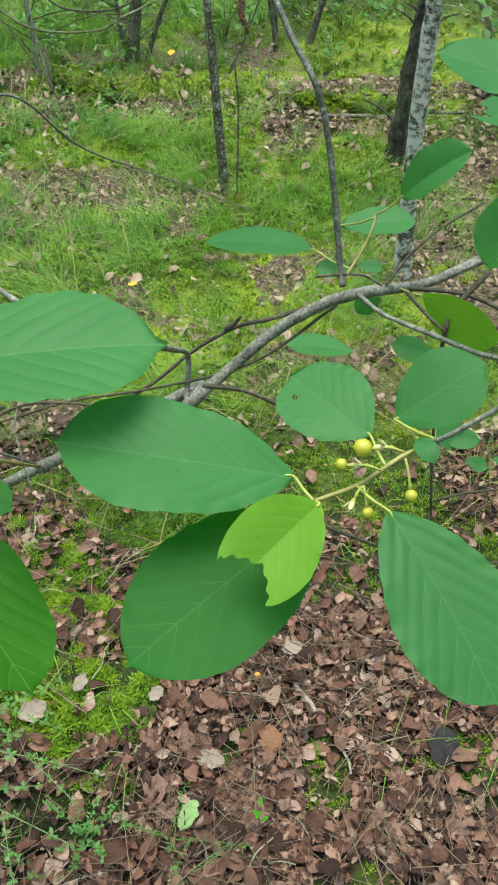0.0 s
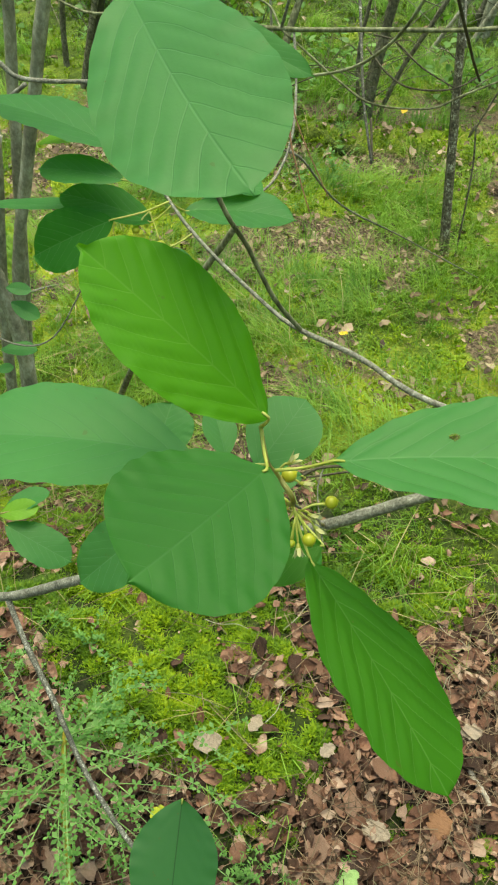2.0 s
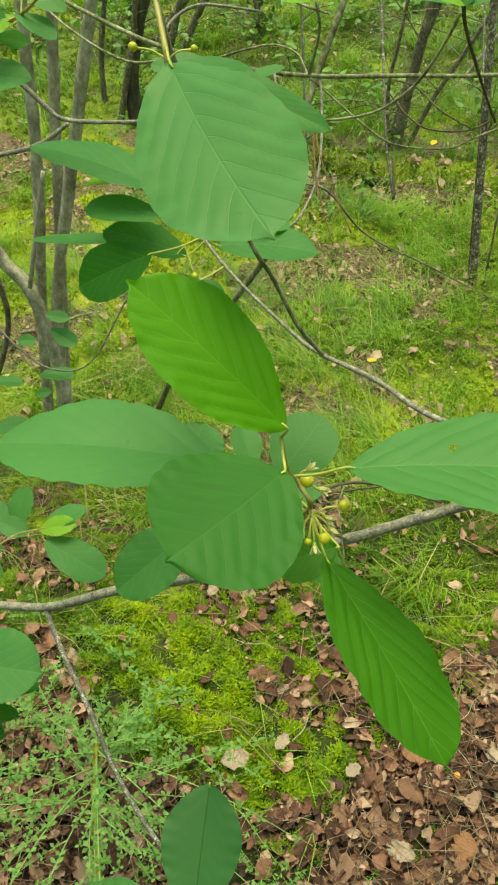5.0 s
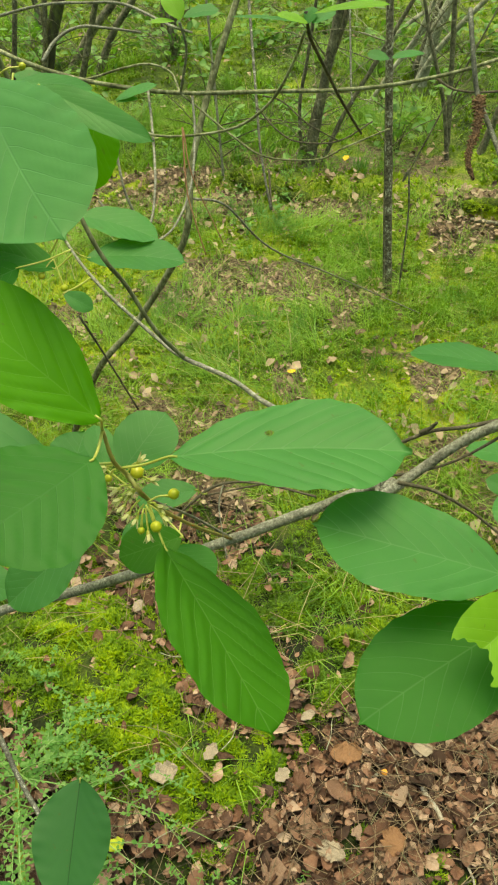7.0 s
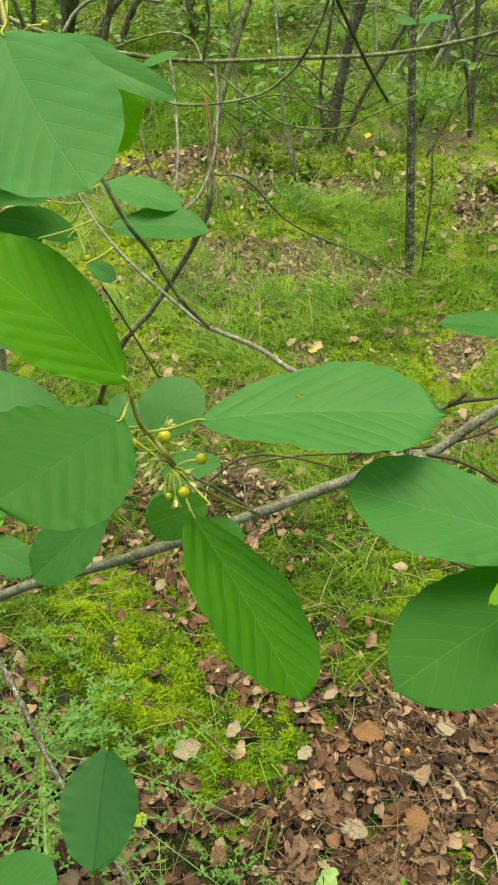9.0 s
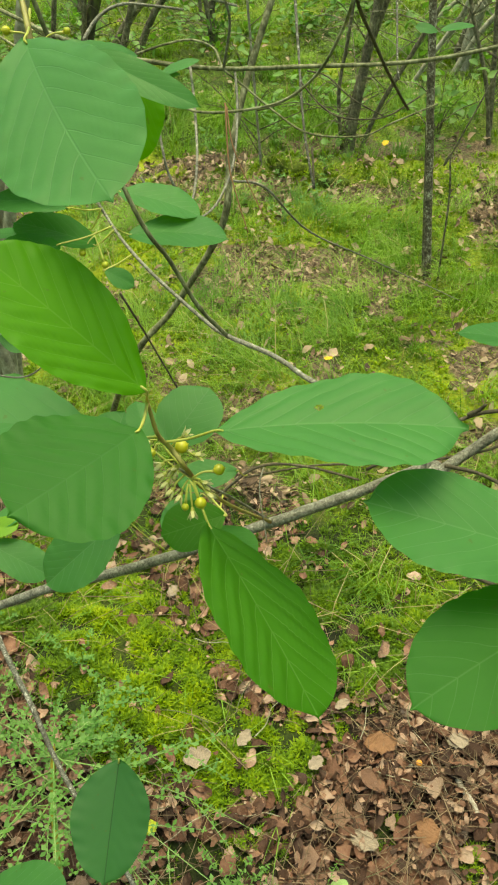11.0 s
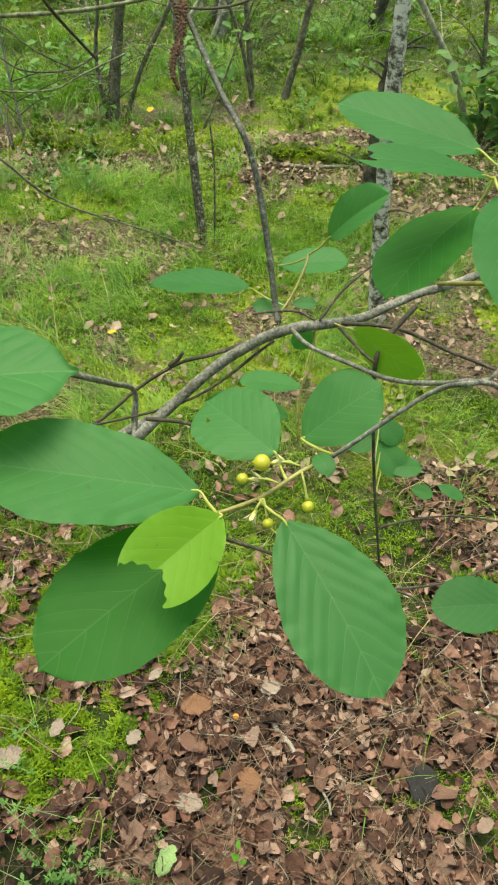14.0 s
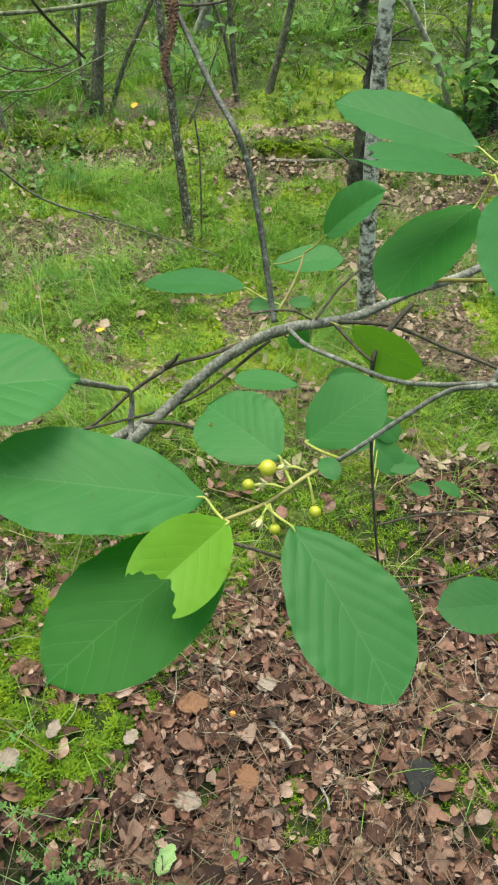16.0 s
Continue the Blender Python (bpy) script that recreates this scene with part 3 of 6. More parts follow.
# Close by, the floor is coloured darker to hold the shade between shoots and leaves.
mosscol = ramp(nt, calc(nt, "ADD", calc(nt, "MULTIPLY", broad, 0.5), calc(nt, "MULTIPLY", fine, 0.5)), [(0.36, (0.010, 0.016, 0.003)), (0.5, (0.036, 0.062, 0.007)), (0.66, (0.12, 0.17, 0.015))])
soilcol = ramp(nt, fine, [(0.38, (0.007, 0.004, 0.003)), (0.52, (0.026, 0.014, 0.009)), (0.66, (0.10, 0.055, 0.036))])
# Paler soil and moss colours for the floor farther out.
palesoil = ramp(nt, fine, [(0.36, (0.026, 0.018, 0.011)), (0.5, (0.14, 0.103, 0.066)), (0.64, (0.31, 0.24, 0.165))])
palemoss = ramp(nt, calc(nt, "ADD", calc(nt, "MULTIPLY", broad, 0.5), calc(nt, "MULTIPLY", fine, 0.5)), [(0.36, (0.026, 0.050, 0.008)), (0.47, (0.11, 0.18, 0.016)), (0.60, (0.32, 0.39, 0.030))])
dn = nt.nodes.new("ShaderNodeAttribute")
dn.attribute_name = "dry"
soilcol, mosscol = mixed(nt, dn.outputs["Fac"], soilcol, palesoil), mixed(nt, dn.outputs["Fac"], mosscol, palemoss)
k = calc(nt, "ADD", an.outputs["Fac"], calc(nt, "MULTIPLY", calc(nt, "SUBTRACT", fine, 0.5), 0.9))
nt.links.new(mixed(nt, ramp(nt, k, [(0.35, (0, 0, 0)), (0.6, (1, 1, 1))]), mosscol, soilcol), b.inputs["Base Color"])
b.inputs["Roughness"].default_value = 0.95
nt.links.new(bump_of(nt, fine, 0.9, 0.012), b.inputs["Normal"])
me.materials.append(m)
me.shade_smooth()
ground = tagged(new("ground", me), "forest floor of moss, soil and dead leaves", "ground", kind="structure")

# ---- the woods all round, far off: an unseen ring added to block low sky ----
bm = bmesh.new()
ring = []
for k in range(180):
    an_ = 2 * math.pi * k / 180
    top = 7.5 + 1.8 * noise.noise((math.cos(an_) * 3, math.sin(an_) * 3, 5.0)) + 1.2 * noise.noise((math.cos(an_) * 17, math.sin(an_) * 17, 8.0))
    ring.append([bm.verts.new((16 * math.cos(an_) + x_, 16 * math.sin(an_), z_)) for x_, z_ in ((0, -0.3), (0, top * 0.5), (0, top))])
for p, q in zip(ring, ring[1:] + ring[:1]):
    for i in range(2):
        bm.faces.new((p[i], q[i], q[i + 1], p[i + 1]))
m, nt, b = material("woods_backdrop")
nt.links.new(ramp(nt, noise_of(nt, 1.6, 8, 0.75), [(0.35, (0.025, 0.04, 0.012)), (0.5, (0.085, 0.15, 0.04)), (0.65, (0.18, 0.29, 0.09))]), b.inputs["Base Color"])
b.inputs["Roughness"].default_value = 0.9
tagged(part("backdrop", bm, m), "unseen green ring of woods added to block low sky light", "woods", kind="structure")



def mossy_log(a, b, r, label):
    """A sunken log with a cushion of moss."""
    a, b = Vector(a), Vector(b)
    a.z, b.z = height(a.x, a.y) + r * 0.35, height(b.x, b.y) + r * 0.35
    bm = bmesh.new()
    m1, m2 = a.lerp(b, 0.33) + Vector((0, 0.02, 0.01)), a.lerp(b, 0.66) + Vector((0, -0.02, 0))
    tube(bm, spline((a, m1, m2, b), 12), lambda u: r * (0.75 + 0.25 * math.sin(9 * u)), 16, rough=0.55, seed=a.x)
    return tagged(part("mossy_log", bm, MOSS_CUSHION), label, "log")


m, nt, b = material("moss_cushion")
fine = noise_of(nt, 150, 6, 0.75)
nt.links.new(ramp(nt, calc(nt, "ADD", calc(nt, "MULTIPLY", fine, 0.6), calc(nt, "MULTIPLY", noise_of(nt, 12, 4), 0.4)), [(0.34, (0.02, 0.017, 0.008)), (0.45, (0.05, 0.085, 0.010)), (0.60, (0.17, 0.24, 0.018))]), b.inputs["Base Color"])
b.inputs["Roughness"].default_value = 0.95
nt.links.new(bump_of(nt, fine, 1.0, 0.01), b.inputs["Normal"])
MOSS_CUSHION = m
LOGS = [((-0.60, 2.675), (-0.37, 2.655), 0.024, "sunken rotting log overgrown with moss"), ((0.14, 2.565), (0.46, 2.555), 0.022, "low rotting log overgrown with moss"), ((-0.645, 2.70), (-0.610, 2.696), 0.024, "rounded stump overgrown with moss")]
for (ax, ay), (bx, by), lr, words in LOGS:
    mossy_log((ax, ay, 0), (bx, by, 0), lr, words)

# ---- trees, saplings and sticks behind ----
trunk("young_tree", [(-0.065, 2.079, -0.040), (-0.095, 2.079, 0.350), (-0.123, 2.079, 0.746), (-0.188, 2.079, 1.644)], 0.0108, BARK_LICHEN, "slender sapling with mottled grey-brown bark")
trunk("young_tree", [(-0.041, 2.072, -0.040), (-0.033, 2.072, 0.223), (-0.041, 2.072, 0.350), (-0.024, 2.072, 0.390), (0.326, 2.072, 1.219)], 0.0027, BARK_BROWN, "thin crooked sapling beside the mottled sapling")
trunk("young_tree", [(-0.079, 2.088, -0.040), (-0.093, 2.088, 0.155), (-0.098, 2.088, 0.238), (-0.153, 2.088, 1.136)], 0.0032, BARK_BROWN, "thin dead sapling stem in grass")
trunk("birch_tree", [(0.369, 1.663, -0.040), (0.352, 1.663, 0.236), (0.346, 1.663, 0.385), (0.344, 1.663, 0.598), (0.346, 1.663, 0.750), (0.362, 1.663, 1.650)], 0.0195, BIRCH, "young birch with peeling white and grey bark")
trunk("tree_stump", [(0.417, 2.253, -0.040), (0.429, 2.253, 0.117), (0.433, 2.253, 0.250), (0.442, 2.253, 0.38), (0.449, 2.253, 0.47)], 0.030, BARK_RUGGED, "dark rugged broken snag with a mossy foot beside the birch", 0.55)
trunk("leaning_tree", [(0.862, 2.853, -0.040), (0.799, 2.853, 0.147), (0.722, 2.853, 0.276), (0.644, 2.853, 0.397), (0.157, 2.853, 1.154)], 0.0146, BARK_PALE, "pale leaning sapling trunk")
trunk("tree", [(-0.413, 2.918, -0.040), (-0.385, 2.918, 0.177), (-0.351, 2.918, 0.368), (-0.311, 2.918, 0.576), (-0.143, 2.918, 1.460)], 0.0215, BARK_BROWN, "dark multi-stemmed tree trunk in mossy ground")
trunk("leaning_tree", [(-0.385, 2.949, -0.040), (-0.307, 2.949, 0.169), (-0.199, 2.949, 0.362), (-0.100, 2.949, 0.538), (0.340, 2.949, 1.323)], 0.0099, BARK_BROWN, "thin leaning stem in the thicket")
trunk("young_tree", [(-0.427, 2.944, -0.040), (-0.450, 2.944, 0.206), (-0.423, 2.944, 0.396), (-0.397, 2.944, 0.570), (-0.267, 2.944, 1.461)], 0.0081, BARK_BROWN, "thin stem in the thicket")
trunk("young_tree", [(0.102, 3.114, -0.040), (0.056, 3.114, 0.206), (-0.019, 3.114, 0.432), (-0.046, 3.114, 0.538), (-0.266, 3.114, 1.411)], 0.0091, BARK_BROWN, "thin dark sapling in mossy ground")
trunk("tree", [(-1.972, 4.240, -0.040), (-1.960, 4.240, 0.169), (-1.978, 4.240, 0.298), (-2.106, 4.240, 1.189)], 0.0202, BARK_BROWN, "dark leaning sapling trunk")
trunk("leaning_tree", [(-1.803, 4.090, -0.040), (-1.646, 4.090, 0.181), (-1.494, 4.090, 0.332), (-0.854, 4.090, 0.964)], 0.0269, BARK_BROWN, "dark trunk leaning over the moss")
trunk("leaning_tree", [(-1.640, 3.987, -0.040), (-1.493, 3.987, 0.208), (-1.376, 3.987, 0.353), (-0.812, 3.987, 1.055)], 0.0214, BARK_BROWN, "dark trunk leaning over the moss")
trunk("tree", [(-1.347, 4.465, -0.040), (-1.329, 4.465, 0.151), (-1.301, 4.465, 0.257), (-1.071, 4.465, 1.127)], 0.0256, BARK_BROWN, "dark young trunk in the moss")
trunk("young_tree", [(-1.504, 4.868, -0.040), (-1.509, 4.868, 0.117), (-1.493, 4.868, 0.175), (-1.253, 4.868, 1.042)], 0.0124, BARK_BROWN, "thin dark sapling in mossy ground")
trunk("young_tree", [(0.096, 3.239, -0.040), (0.083, 3.239, 0.178), (0.069, 3.239, 0.371), (0.002, 3.239, 1.268)], 0.0132, BARK_BROWN, "thin dark sapling in mossy ground")
trunk("leaning_tree", [(0.204, 3.180, -0.040), (0.268, 3.180, 0.177), (0.301, 3.180, 0.331), (0.313, 3.180, 0.386), (0.495, 3.180, 1.267)], 0.0158, BARK_BROWN, "grey-brown sapling leaning over moss")
trunk("tree", [(-0.429, 2.967, -0.040), (-0.402, 2.967, 0.161), (-0.351, 2.967, 0.364), (-0.328, 2.967, 0.434), (-0.036, 2.967, 1.285)], 0.0168, BARK_BROWN, "dark trunk in the thicket")
trunk("young_tree", [(-0.690, 2.723, -0.040), (-0.695, 2.723, 0.136), (-0.702, 2.723, 0.286), (-0.742, 2.723, 1.185)], 0.0060, BARK_WHITE, "pale thin birch sapling")
trunk("tree", [(0.986, 2.748, -0.040), (0.927, 2.748, 0.253), (0.907, 2.748, 0.421), (0.801, 2.748, 1.314)], 0.0217, BARK_MOSSY, "dark trunk behind leafy bush")
trunk("young_tree", [(0.877, 2.733, -0.040), (0.835, 2.733, 0.261), (0.814, 2.733, 0.427), (0.699, 2.733, 1.320)], 0.0100, BARK_BROWN, "thin dark sapling in mossy ground")
trunk("tree", [(0.683, 3.890, -0.040), (0.664, 3.890, 0.094), (0.678, 3.890, 0.138), (0.951, 3.890, 0.996)], 0.0367, BARK_MOSSY, "dark far trunk in undergrowth")
trunk("tree", [(-0.041, 4.141, -0.040), (-0.050, 4.141, 0.073), (-0.043, 4.141, 0.096), (0.205, 4.141, 0.961)], 0.0203, BARK_BROWN, "dark far trunk in undergrowth")
trunk("tree", [(-1.489, 3.089, -0.040), (-1.482, 3.089, 0.181), (-1.429, 3.089, 0.366), (-1.397, 3.089, 0.444), (-1.059, 3.089, 1.278)], 0.0334, BARK_MOSSY, "dark mossy trunk among brown leaves")
trunk("young_tree", [(-1.558, 3.056, -0.040), (-1.481, 3.056, 0.211), (-1.433, 3.056, 0.355), (-1.417, 3.056, 0.451), (-1.269, 3.056, 1.339)], 0.0147, BARK_BROWN, "grey sapling beside the mossy trunk")
trunk("leaning_tree", [(-1.520, 3.377, -0.040), (-1.422, 3.377, 0.210), (-1.359, 3.377, 0.382), (-1.046, 3.377, 1.226)], 0.0178, BARK_BROWN, "dark leaning sapling in the thicket")
trunk("young_tree", [(-1.708, 3.268, -0.040), (-1.687, 3.268, 0.206), (-1.641, 3.268, 0.397), (-1.430, 3.268, 1.272)], 0.0145, BARK_BROWN, "thin dark sapling in mossy ground")
trunk("young_tree", [(-1.292, 4.315, -0.040), (-1.304, 4.315, 0.119), (-1.312, 4.315, 0.196), (-1.402, 4.315, 1.091)], 0.0148, BARK_BROWN, "thin dark sapling in mossy ground")
trunk("leaning_tree", [(-0.042, 4.023, -0.040), (0.011, 4.023, 0.219), (0.069, 4.023, 0.355), (0.416, 4.023, 1.186)], 0.0337, BARK_PALE, "grey leaning trunk in the thicket")
trunk("leaning_tree", [(-0.184, 4.239, -0.040), (-0.052, 4.239, 0.167), (0.077, 4.239, 0.288), (0.732, 4.239, 0.906)], 0.0141, BARK_PALE, "grey dead pole leaning in the thicket")
trunk("leaning_tree", [(-0.291, 4.379, -0.040), (-0.149, 4.379, 0.145), (0.025, 4.379, 0.283), (0.731, 4.379, 0.842)], 0.0146, BARK_PALE, "grey dead pole leaning in the thicket")
trunk("leaning_tree", [(-0.101, 3.891, -0.040), (0.019, 3.891, 0.170), (0.144, 3.891, 0.318), (0.204, 3.891, 0.383), (0.816, 3.891, 1.043)], 0.0153, BARK_PALE, "grey dead pole leaning in the thicket")
trunk("leaning_tree", [(-0.276, 3.676, -0.040), (-0.164, 3.676, 0.143), (-0.061, 3.676, 0.299), (-0.007, 3.676, 0.425), (0.350, 3.676, 1.251)], 0.0116, BARK_PALE, "grey dead pole leaning in the thicket")
trunk("leaning_tree", [(-0.738, 1.191, -0.030), (-0.503, 0.950, 0.429), (-0.416, 0.945, 0.544), (-0.328, 0.932, 0.686), (-0.318, 0.963, 0.774), (-0.300, 1.012, 0.858), (-0.269, 1.058, 0.952), (-0.245, 1.131, 1.031)], 0.0051, BARK_STEM, "slender dark stem bent near its middle")
trunk("dead_branch", [(-0.316, 0.949, 0.741), (-0.280, 0.988, 0.716), (-0.238, 1.099, 0.601), (-0.154, 1.360, 0.417), (0.027, 1.953, 0.000)], 0.0018, BARK, "thin grey dead branch propped against the bent stem", 0.7)
stick((0.060, 0.609, 0.012), (0.097, 0.540, 0.012), 0.0047, WOOD_PALE, "broken pale stick lying on dead leaves")
stick((0.360, 0.603, 0.012), (0.434, 0.635, 0.012), 0.0039, WOOD_PALE, "grey stick lying on moss and leaves")
stick((-0.038, 0.592, 0.012), (0.000, 0.602, 0.012), 0.0038, BARK, "short grey stick lying on dead leaves")
stick((0.131, 0.513, 0.012), (0.141, 0.461, 0.012), 0.0024, WOOD_PALE, "thin pale stick lying on dead leaves")
stick((0.144, 0.517, 0.012), (0.160, 0.487, 0.012), 0.0020, BARK, "thin grey stick lying on dead leaves")
stick((0.171, 0.645, 0.012), (0.229, 0.690, 0.012), 0.0022, BARK_DARK, "thin dark twig lying on dead leaves")
stick((0.122, 0.468, 0.012), (0.156, 0.493, 0.012), 0.0016, BARK_DARK, "thin dark twig lying on dead leaves")
stick((-1.500, 2.393, 0.012), (-1.511, 2.123, 0.012), 0.0049, BARK, "thin grey twig lying on moss")
stick((0.167, 2.518, 0.012), (0.431, 2.498, 0.012), 0.0083, BARK_BROWN, "thin fallen log lying on the forest floor")
stick((0.521, 2.540, 0.012), (0.761, 2.533, 0.012), 0.0072, BARK_BROWN, "thin fallen log lying on the forest floor")
stick((0.520, 2.038, 0.012), (0.687, 2.023, 0.012), 0.0039, BARK_BROWN, "fallen branch lying among leaves")
stick((0.432, 1.758, 0.012), (0.594, 1.793, 0.012), 0.0028, BARK_DARK, "fallen twig lying in grass")
stick((0.414, 0.694, 0.012), (0.451, 0.694, 0.012), 0.0036, WOOD_PALE, "short grey stick lying on moss")
stick((-0.372, 0.821, 0.012), (-0.378, 0.926, 0.012), 0.0015, WOOD_PALE, "dry grass stalk lying on moss")
stick((-1.211, 1.559, 0.012), (-1.033, 1.675, 0.012), 0.0045, BARK, "grey fallen branch lying on moss")

# ---- the shrub in front ----
shrub = root("alder_buckthorn", (-1.02, 0.62, 0.0), "alder buckthorn shrub with broad green leaves and unripe berries", "shrub")
main_branch = twig("main_branch", shrub, [(-1.0200, 0.6200, -0.0200), (-0.8000, 0.5200, 0.2200), (-0.4997, 0.3768, 0.5334), (-0.4094, 0.3603, 0.5818), (-0.3310, 0.3521, 0.6380), (-0.2465, 0.3434, 0.6915), (-0.1383, 0.3506, 0.7538), (-0.0805, 0.3592, 0.7849), (-0.0336, 0.3629, 0.8131), (-0.0409, 0.3369, 0.8202), (0.0039, 0.3544, 0.8558), (0.0310, 0.3559, 0.8759), (0.0511, 0.3503, 0.8891), (0.0678, 0.3644, 0.8813), (0.0957, 0.3805, 0.8753), (0.1271, 0.3939, 0.8814), (0.1607, 0.4008, 0.8881), (0.2012, 0.4303, 0.8889)], 0.0044, 0.0025, BARK)
cluster_stem = twig("twig", shrub, [(-0.1383, 0.3506, 0.7538), (-0.1457, 0.2911, 0.8261), (-0.1417, 0.2326, 0.8967), (-0.1264, 0.1740, 0.9644), (-0.1309, 0.1721, 0.9763), (-0.1338, 0.1687, 0.9857), (-0.1356, 0.1688, 0.9992)], 0.0012, 0.0007, STEM)
dry_twig = twig("twig", shrub, [(-0.1411, 0.3514, 0.7554), (-0.1498, 0.3001, 0.8247), (-0.1477, 0.2458, 0.8877), (-0.1370, 0.1913, 0.9484)], 0.001, 0.0006, BARK)
long_twig = twig("twig", shrub, [(-0.0409, 0.3369, 0.8202), (-0.0394, 0.3533, 0.8431), (-0.0414, 0.3003, 0.8921), (-0.0447, 0.2462, 0.9398), (-0.0925, 0.2729, 0.9342), (-0.1207, 0.3011, 0.9288), (-0.1527, 0.3268, 0.9215)], 0.0015, 0.0014, BARK)
dark_twig = twig("twig", shrub, [(-0.1527, 0.3268, 0.9215), (-0.1647, 0.3180, 0.9444), (-0.1761, 0.3141, 0.9725), (-0.1848, 0.3064, 0.9953), (-0.2021, 0.3119, 1.0358), (-0.2167, 0.3137, 1.0711), (-0.2199, 0.3102, 1.0913), (-0.2259, 0.3116, 1.1103)], 0.0012, 0.001, BARK_STEM)
flower_stem = twig("twig", shrub, [(-0.1987, 0.2604, 1.0857), (-0.2034, 0.2694, 1.0941), (-0.2097, 0.2814, 1.1020), (-0.2196, 0.3001, 1.1107)], 0.0012, 0.0011, STEM)
pale_twig = twig("twig", shrub, [(-0.1527, 0.3268, 0.9215), (-0.1691, 0.3436, 0.9181), (-0.2077, 0.3688, 0.9319), (-0.2349, 0.3933, 0.9408), (-0.2588, 0.4200, 0.9510), (-0.2714, 0.4270, 0.9631)], 0.0012, 0.0008, BARK)
fruit_twig = twig("twig", shrub, [(0.1405, 0.2593, 0.9458), (0.1289, 0.2454, 0.9378), (0.0891, 0.1560, 1.0049), (0.0809, 0.1645, 0.9957), (0.0694, 0.1687, 0.9817), (0.0565, 0.1715, 0.9662), (0.0501, 0.1773, 0.9542)], 0.0008, 0.0008, BARK)
fruit_stem = twig("twig", shrub, [(0.0541, 0.1802, 0.9546), (0.0501, 0.1773, 0.9542), (0.0421, 0.1724, 0.9546), (0.0287, 0.1630, 0.9526), (0.0142, 0.1558, 0.9529)], 0.0008, 0.0007, STEM)
side_twig = twig("twig", shrub, [(0.0511, 0.3503, 0.8891), (0.0571, 0.3077, 0.9082), (0.0685, 0.2668, 0.9292), (0.0805, 0.2262, 0.9507), (0.0880, 0.1903, 0.9770), (0.0891, 0.1560, 1.0049), (0.1118, 0.1867, 0.9747), (0.1419, 0.2096, 0.9365)], 0.0012, 0.0008, BARK)
upper_twig = twig("twig", shrub, [(0.0807, 0.3614, 0.8846), (0.1131, 0.3624, 0.8795), (0.1469, 0.3601, 0.8635), (0.1789, 0.3587, 0.8484), (0.2150, 0.3509, 0.8266)], 0.0013, 0.0009, BARK_DARK)
hanging_twig = twig("twig", shrub, [(0.1212, 0.3623, 0.8943), (0.1047, 0.3503, 0.8808), (0.0972, 0.3361, 0.8745), (0.1014, 0.3414, 0.8283), (0.1074, 0.3360, 0.7706), (0.1153, 0.3288, 0.7110)], 0.0016, 0.0008, BARK_DARK)
spur_twig = twig("twig", shrub, [(0.0790, 0.3600, 0.8830), (0.0882, 0.3434, 0.8802), (0.0952, 0.3296, 0.8803)], 0.001, 0.0008, BARK_DARK)
low_twig = twig("twig", shrub, [(0.1124, 0.3318, 0.7436), (0.1368, 0.3413, 0.7400), (0.1695, 0.3487, 0.7345), (0.2179, 0.3566, 0.7152)], 0.0009, 0.0006, BARK_DARK)
lower_twig = twig("twig", shrub, [(-0.0353, 0.2595, 0.8515), (-0.0205, 0.2521, 0.8441), (0.0078, 0.2525, 0.8308), (0.0332, 0.2527, 0.8173), (0.0935, 0.2632, 0.7719), (0.1210, 0.2679, 0.7633), (0.1532, 0.2770, 0.7595), (0.1830, 0.2910, 0.7610)], 0.0012, 0.0007, BARK_DARK)
fork_twig = twig("twig", shrub, [(0.1070, 0.2649, 0.7669), (0.1207, 0.2642, 0.7592), (0.1277, 0.2612, 0.7562)], 0.0008, 0.0005, BARK_DARK)
tall_twig = twig("twig", shrub, [(0.0445, 0.3590, 0.8874), (0.0431, 0.3665, 0.8954), (0.0396, 0.3789, 0.9219), (0.0360, 0.3875, 0.9442), (0.0318, 0.3934, 0.9635), (0.0254, 0.3973, 0.9806), (0.0151, 0.4181, 0.9927), (0.0042, 0.4428, 1.0090), (-0.0057, 0.4660, 1.0236), (-0.0103, 0.4750, 1.0404), (-0.0149, 0.4956, 1.0625)], 0.0019, 0.0014, BARK_GREY)
leaf_stem = twig("twig", shrub, [(0.0426, 0.3595, 0.8879), (0.0528, 0.3707, 0.8978), (0.0598, 0.3814, 0.9071), (0.0629, 0.3888, 0.9127)], 0.0008, 0.0007, STEM)
thin_twig = twig("twig", shrub, [(0.0303, 0.3623, 0.8911), (0.0429, 0.3629, 0.8922), (0.0554, 0.3623, 0.8920), (0.0656, 0.3628, 0.8855)], 0.0008, 0.0006, BARK_DARK)
brown_twig = twig("twig", shrub, [(0.0681, 0.3627, 0.8855), (0.0821, 0.3781, 0.8953), (0.0995, 0.3914, 0.9029), (0.1238, 0.4047, 0.9107)], 0.0008, 0.0006, BARK_DARK)
second_branch = twig("branch", shrub, [(0.0511, 0.3503, 0.8891), (0.0296, 0.3600, 0.8739), (0.0066, 0.3597, 0.8654), (-0.0135, 0.3607, 0.8584), (-0.0367, 0.3602, 0.8424), (-0.0567, 0.3536, 0.8272), (-0.0751, 0.3495, 0.8147)], 0.0014, 0.001, BARK_DARK)
snag_twig = twig("twig", shrub, [(-0.0184, 0.3601, 0.8576), (-0.0129, 0.3585, 0.8634), (-0.0097, 0.3569, 0.8692)], 0.0016, 0.0009, BARK_DARK)
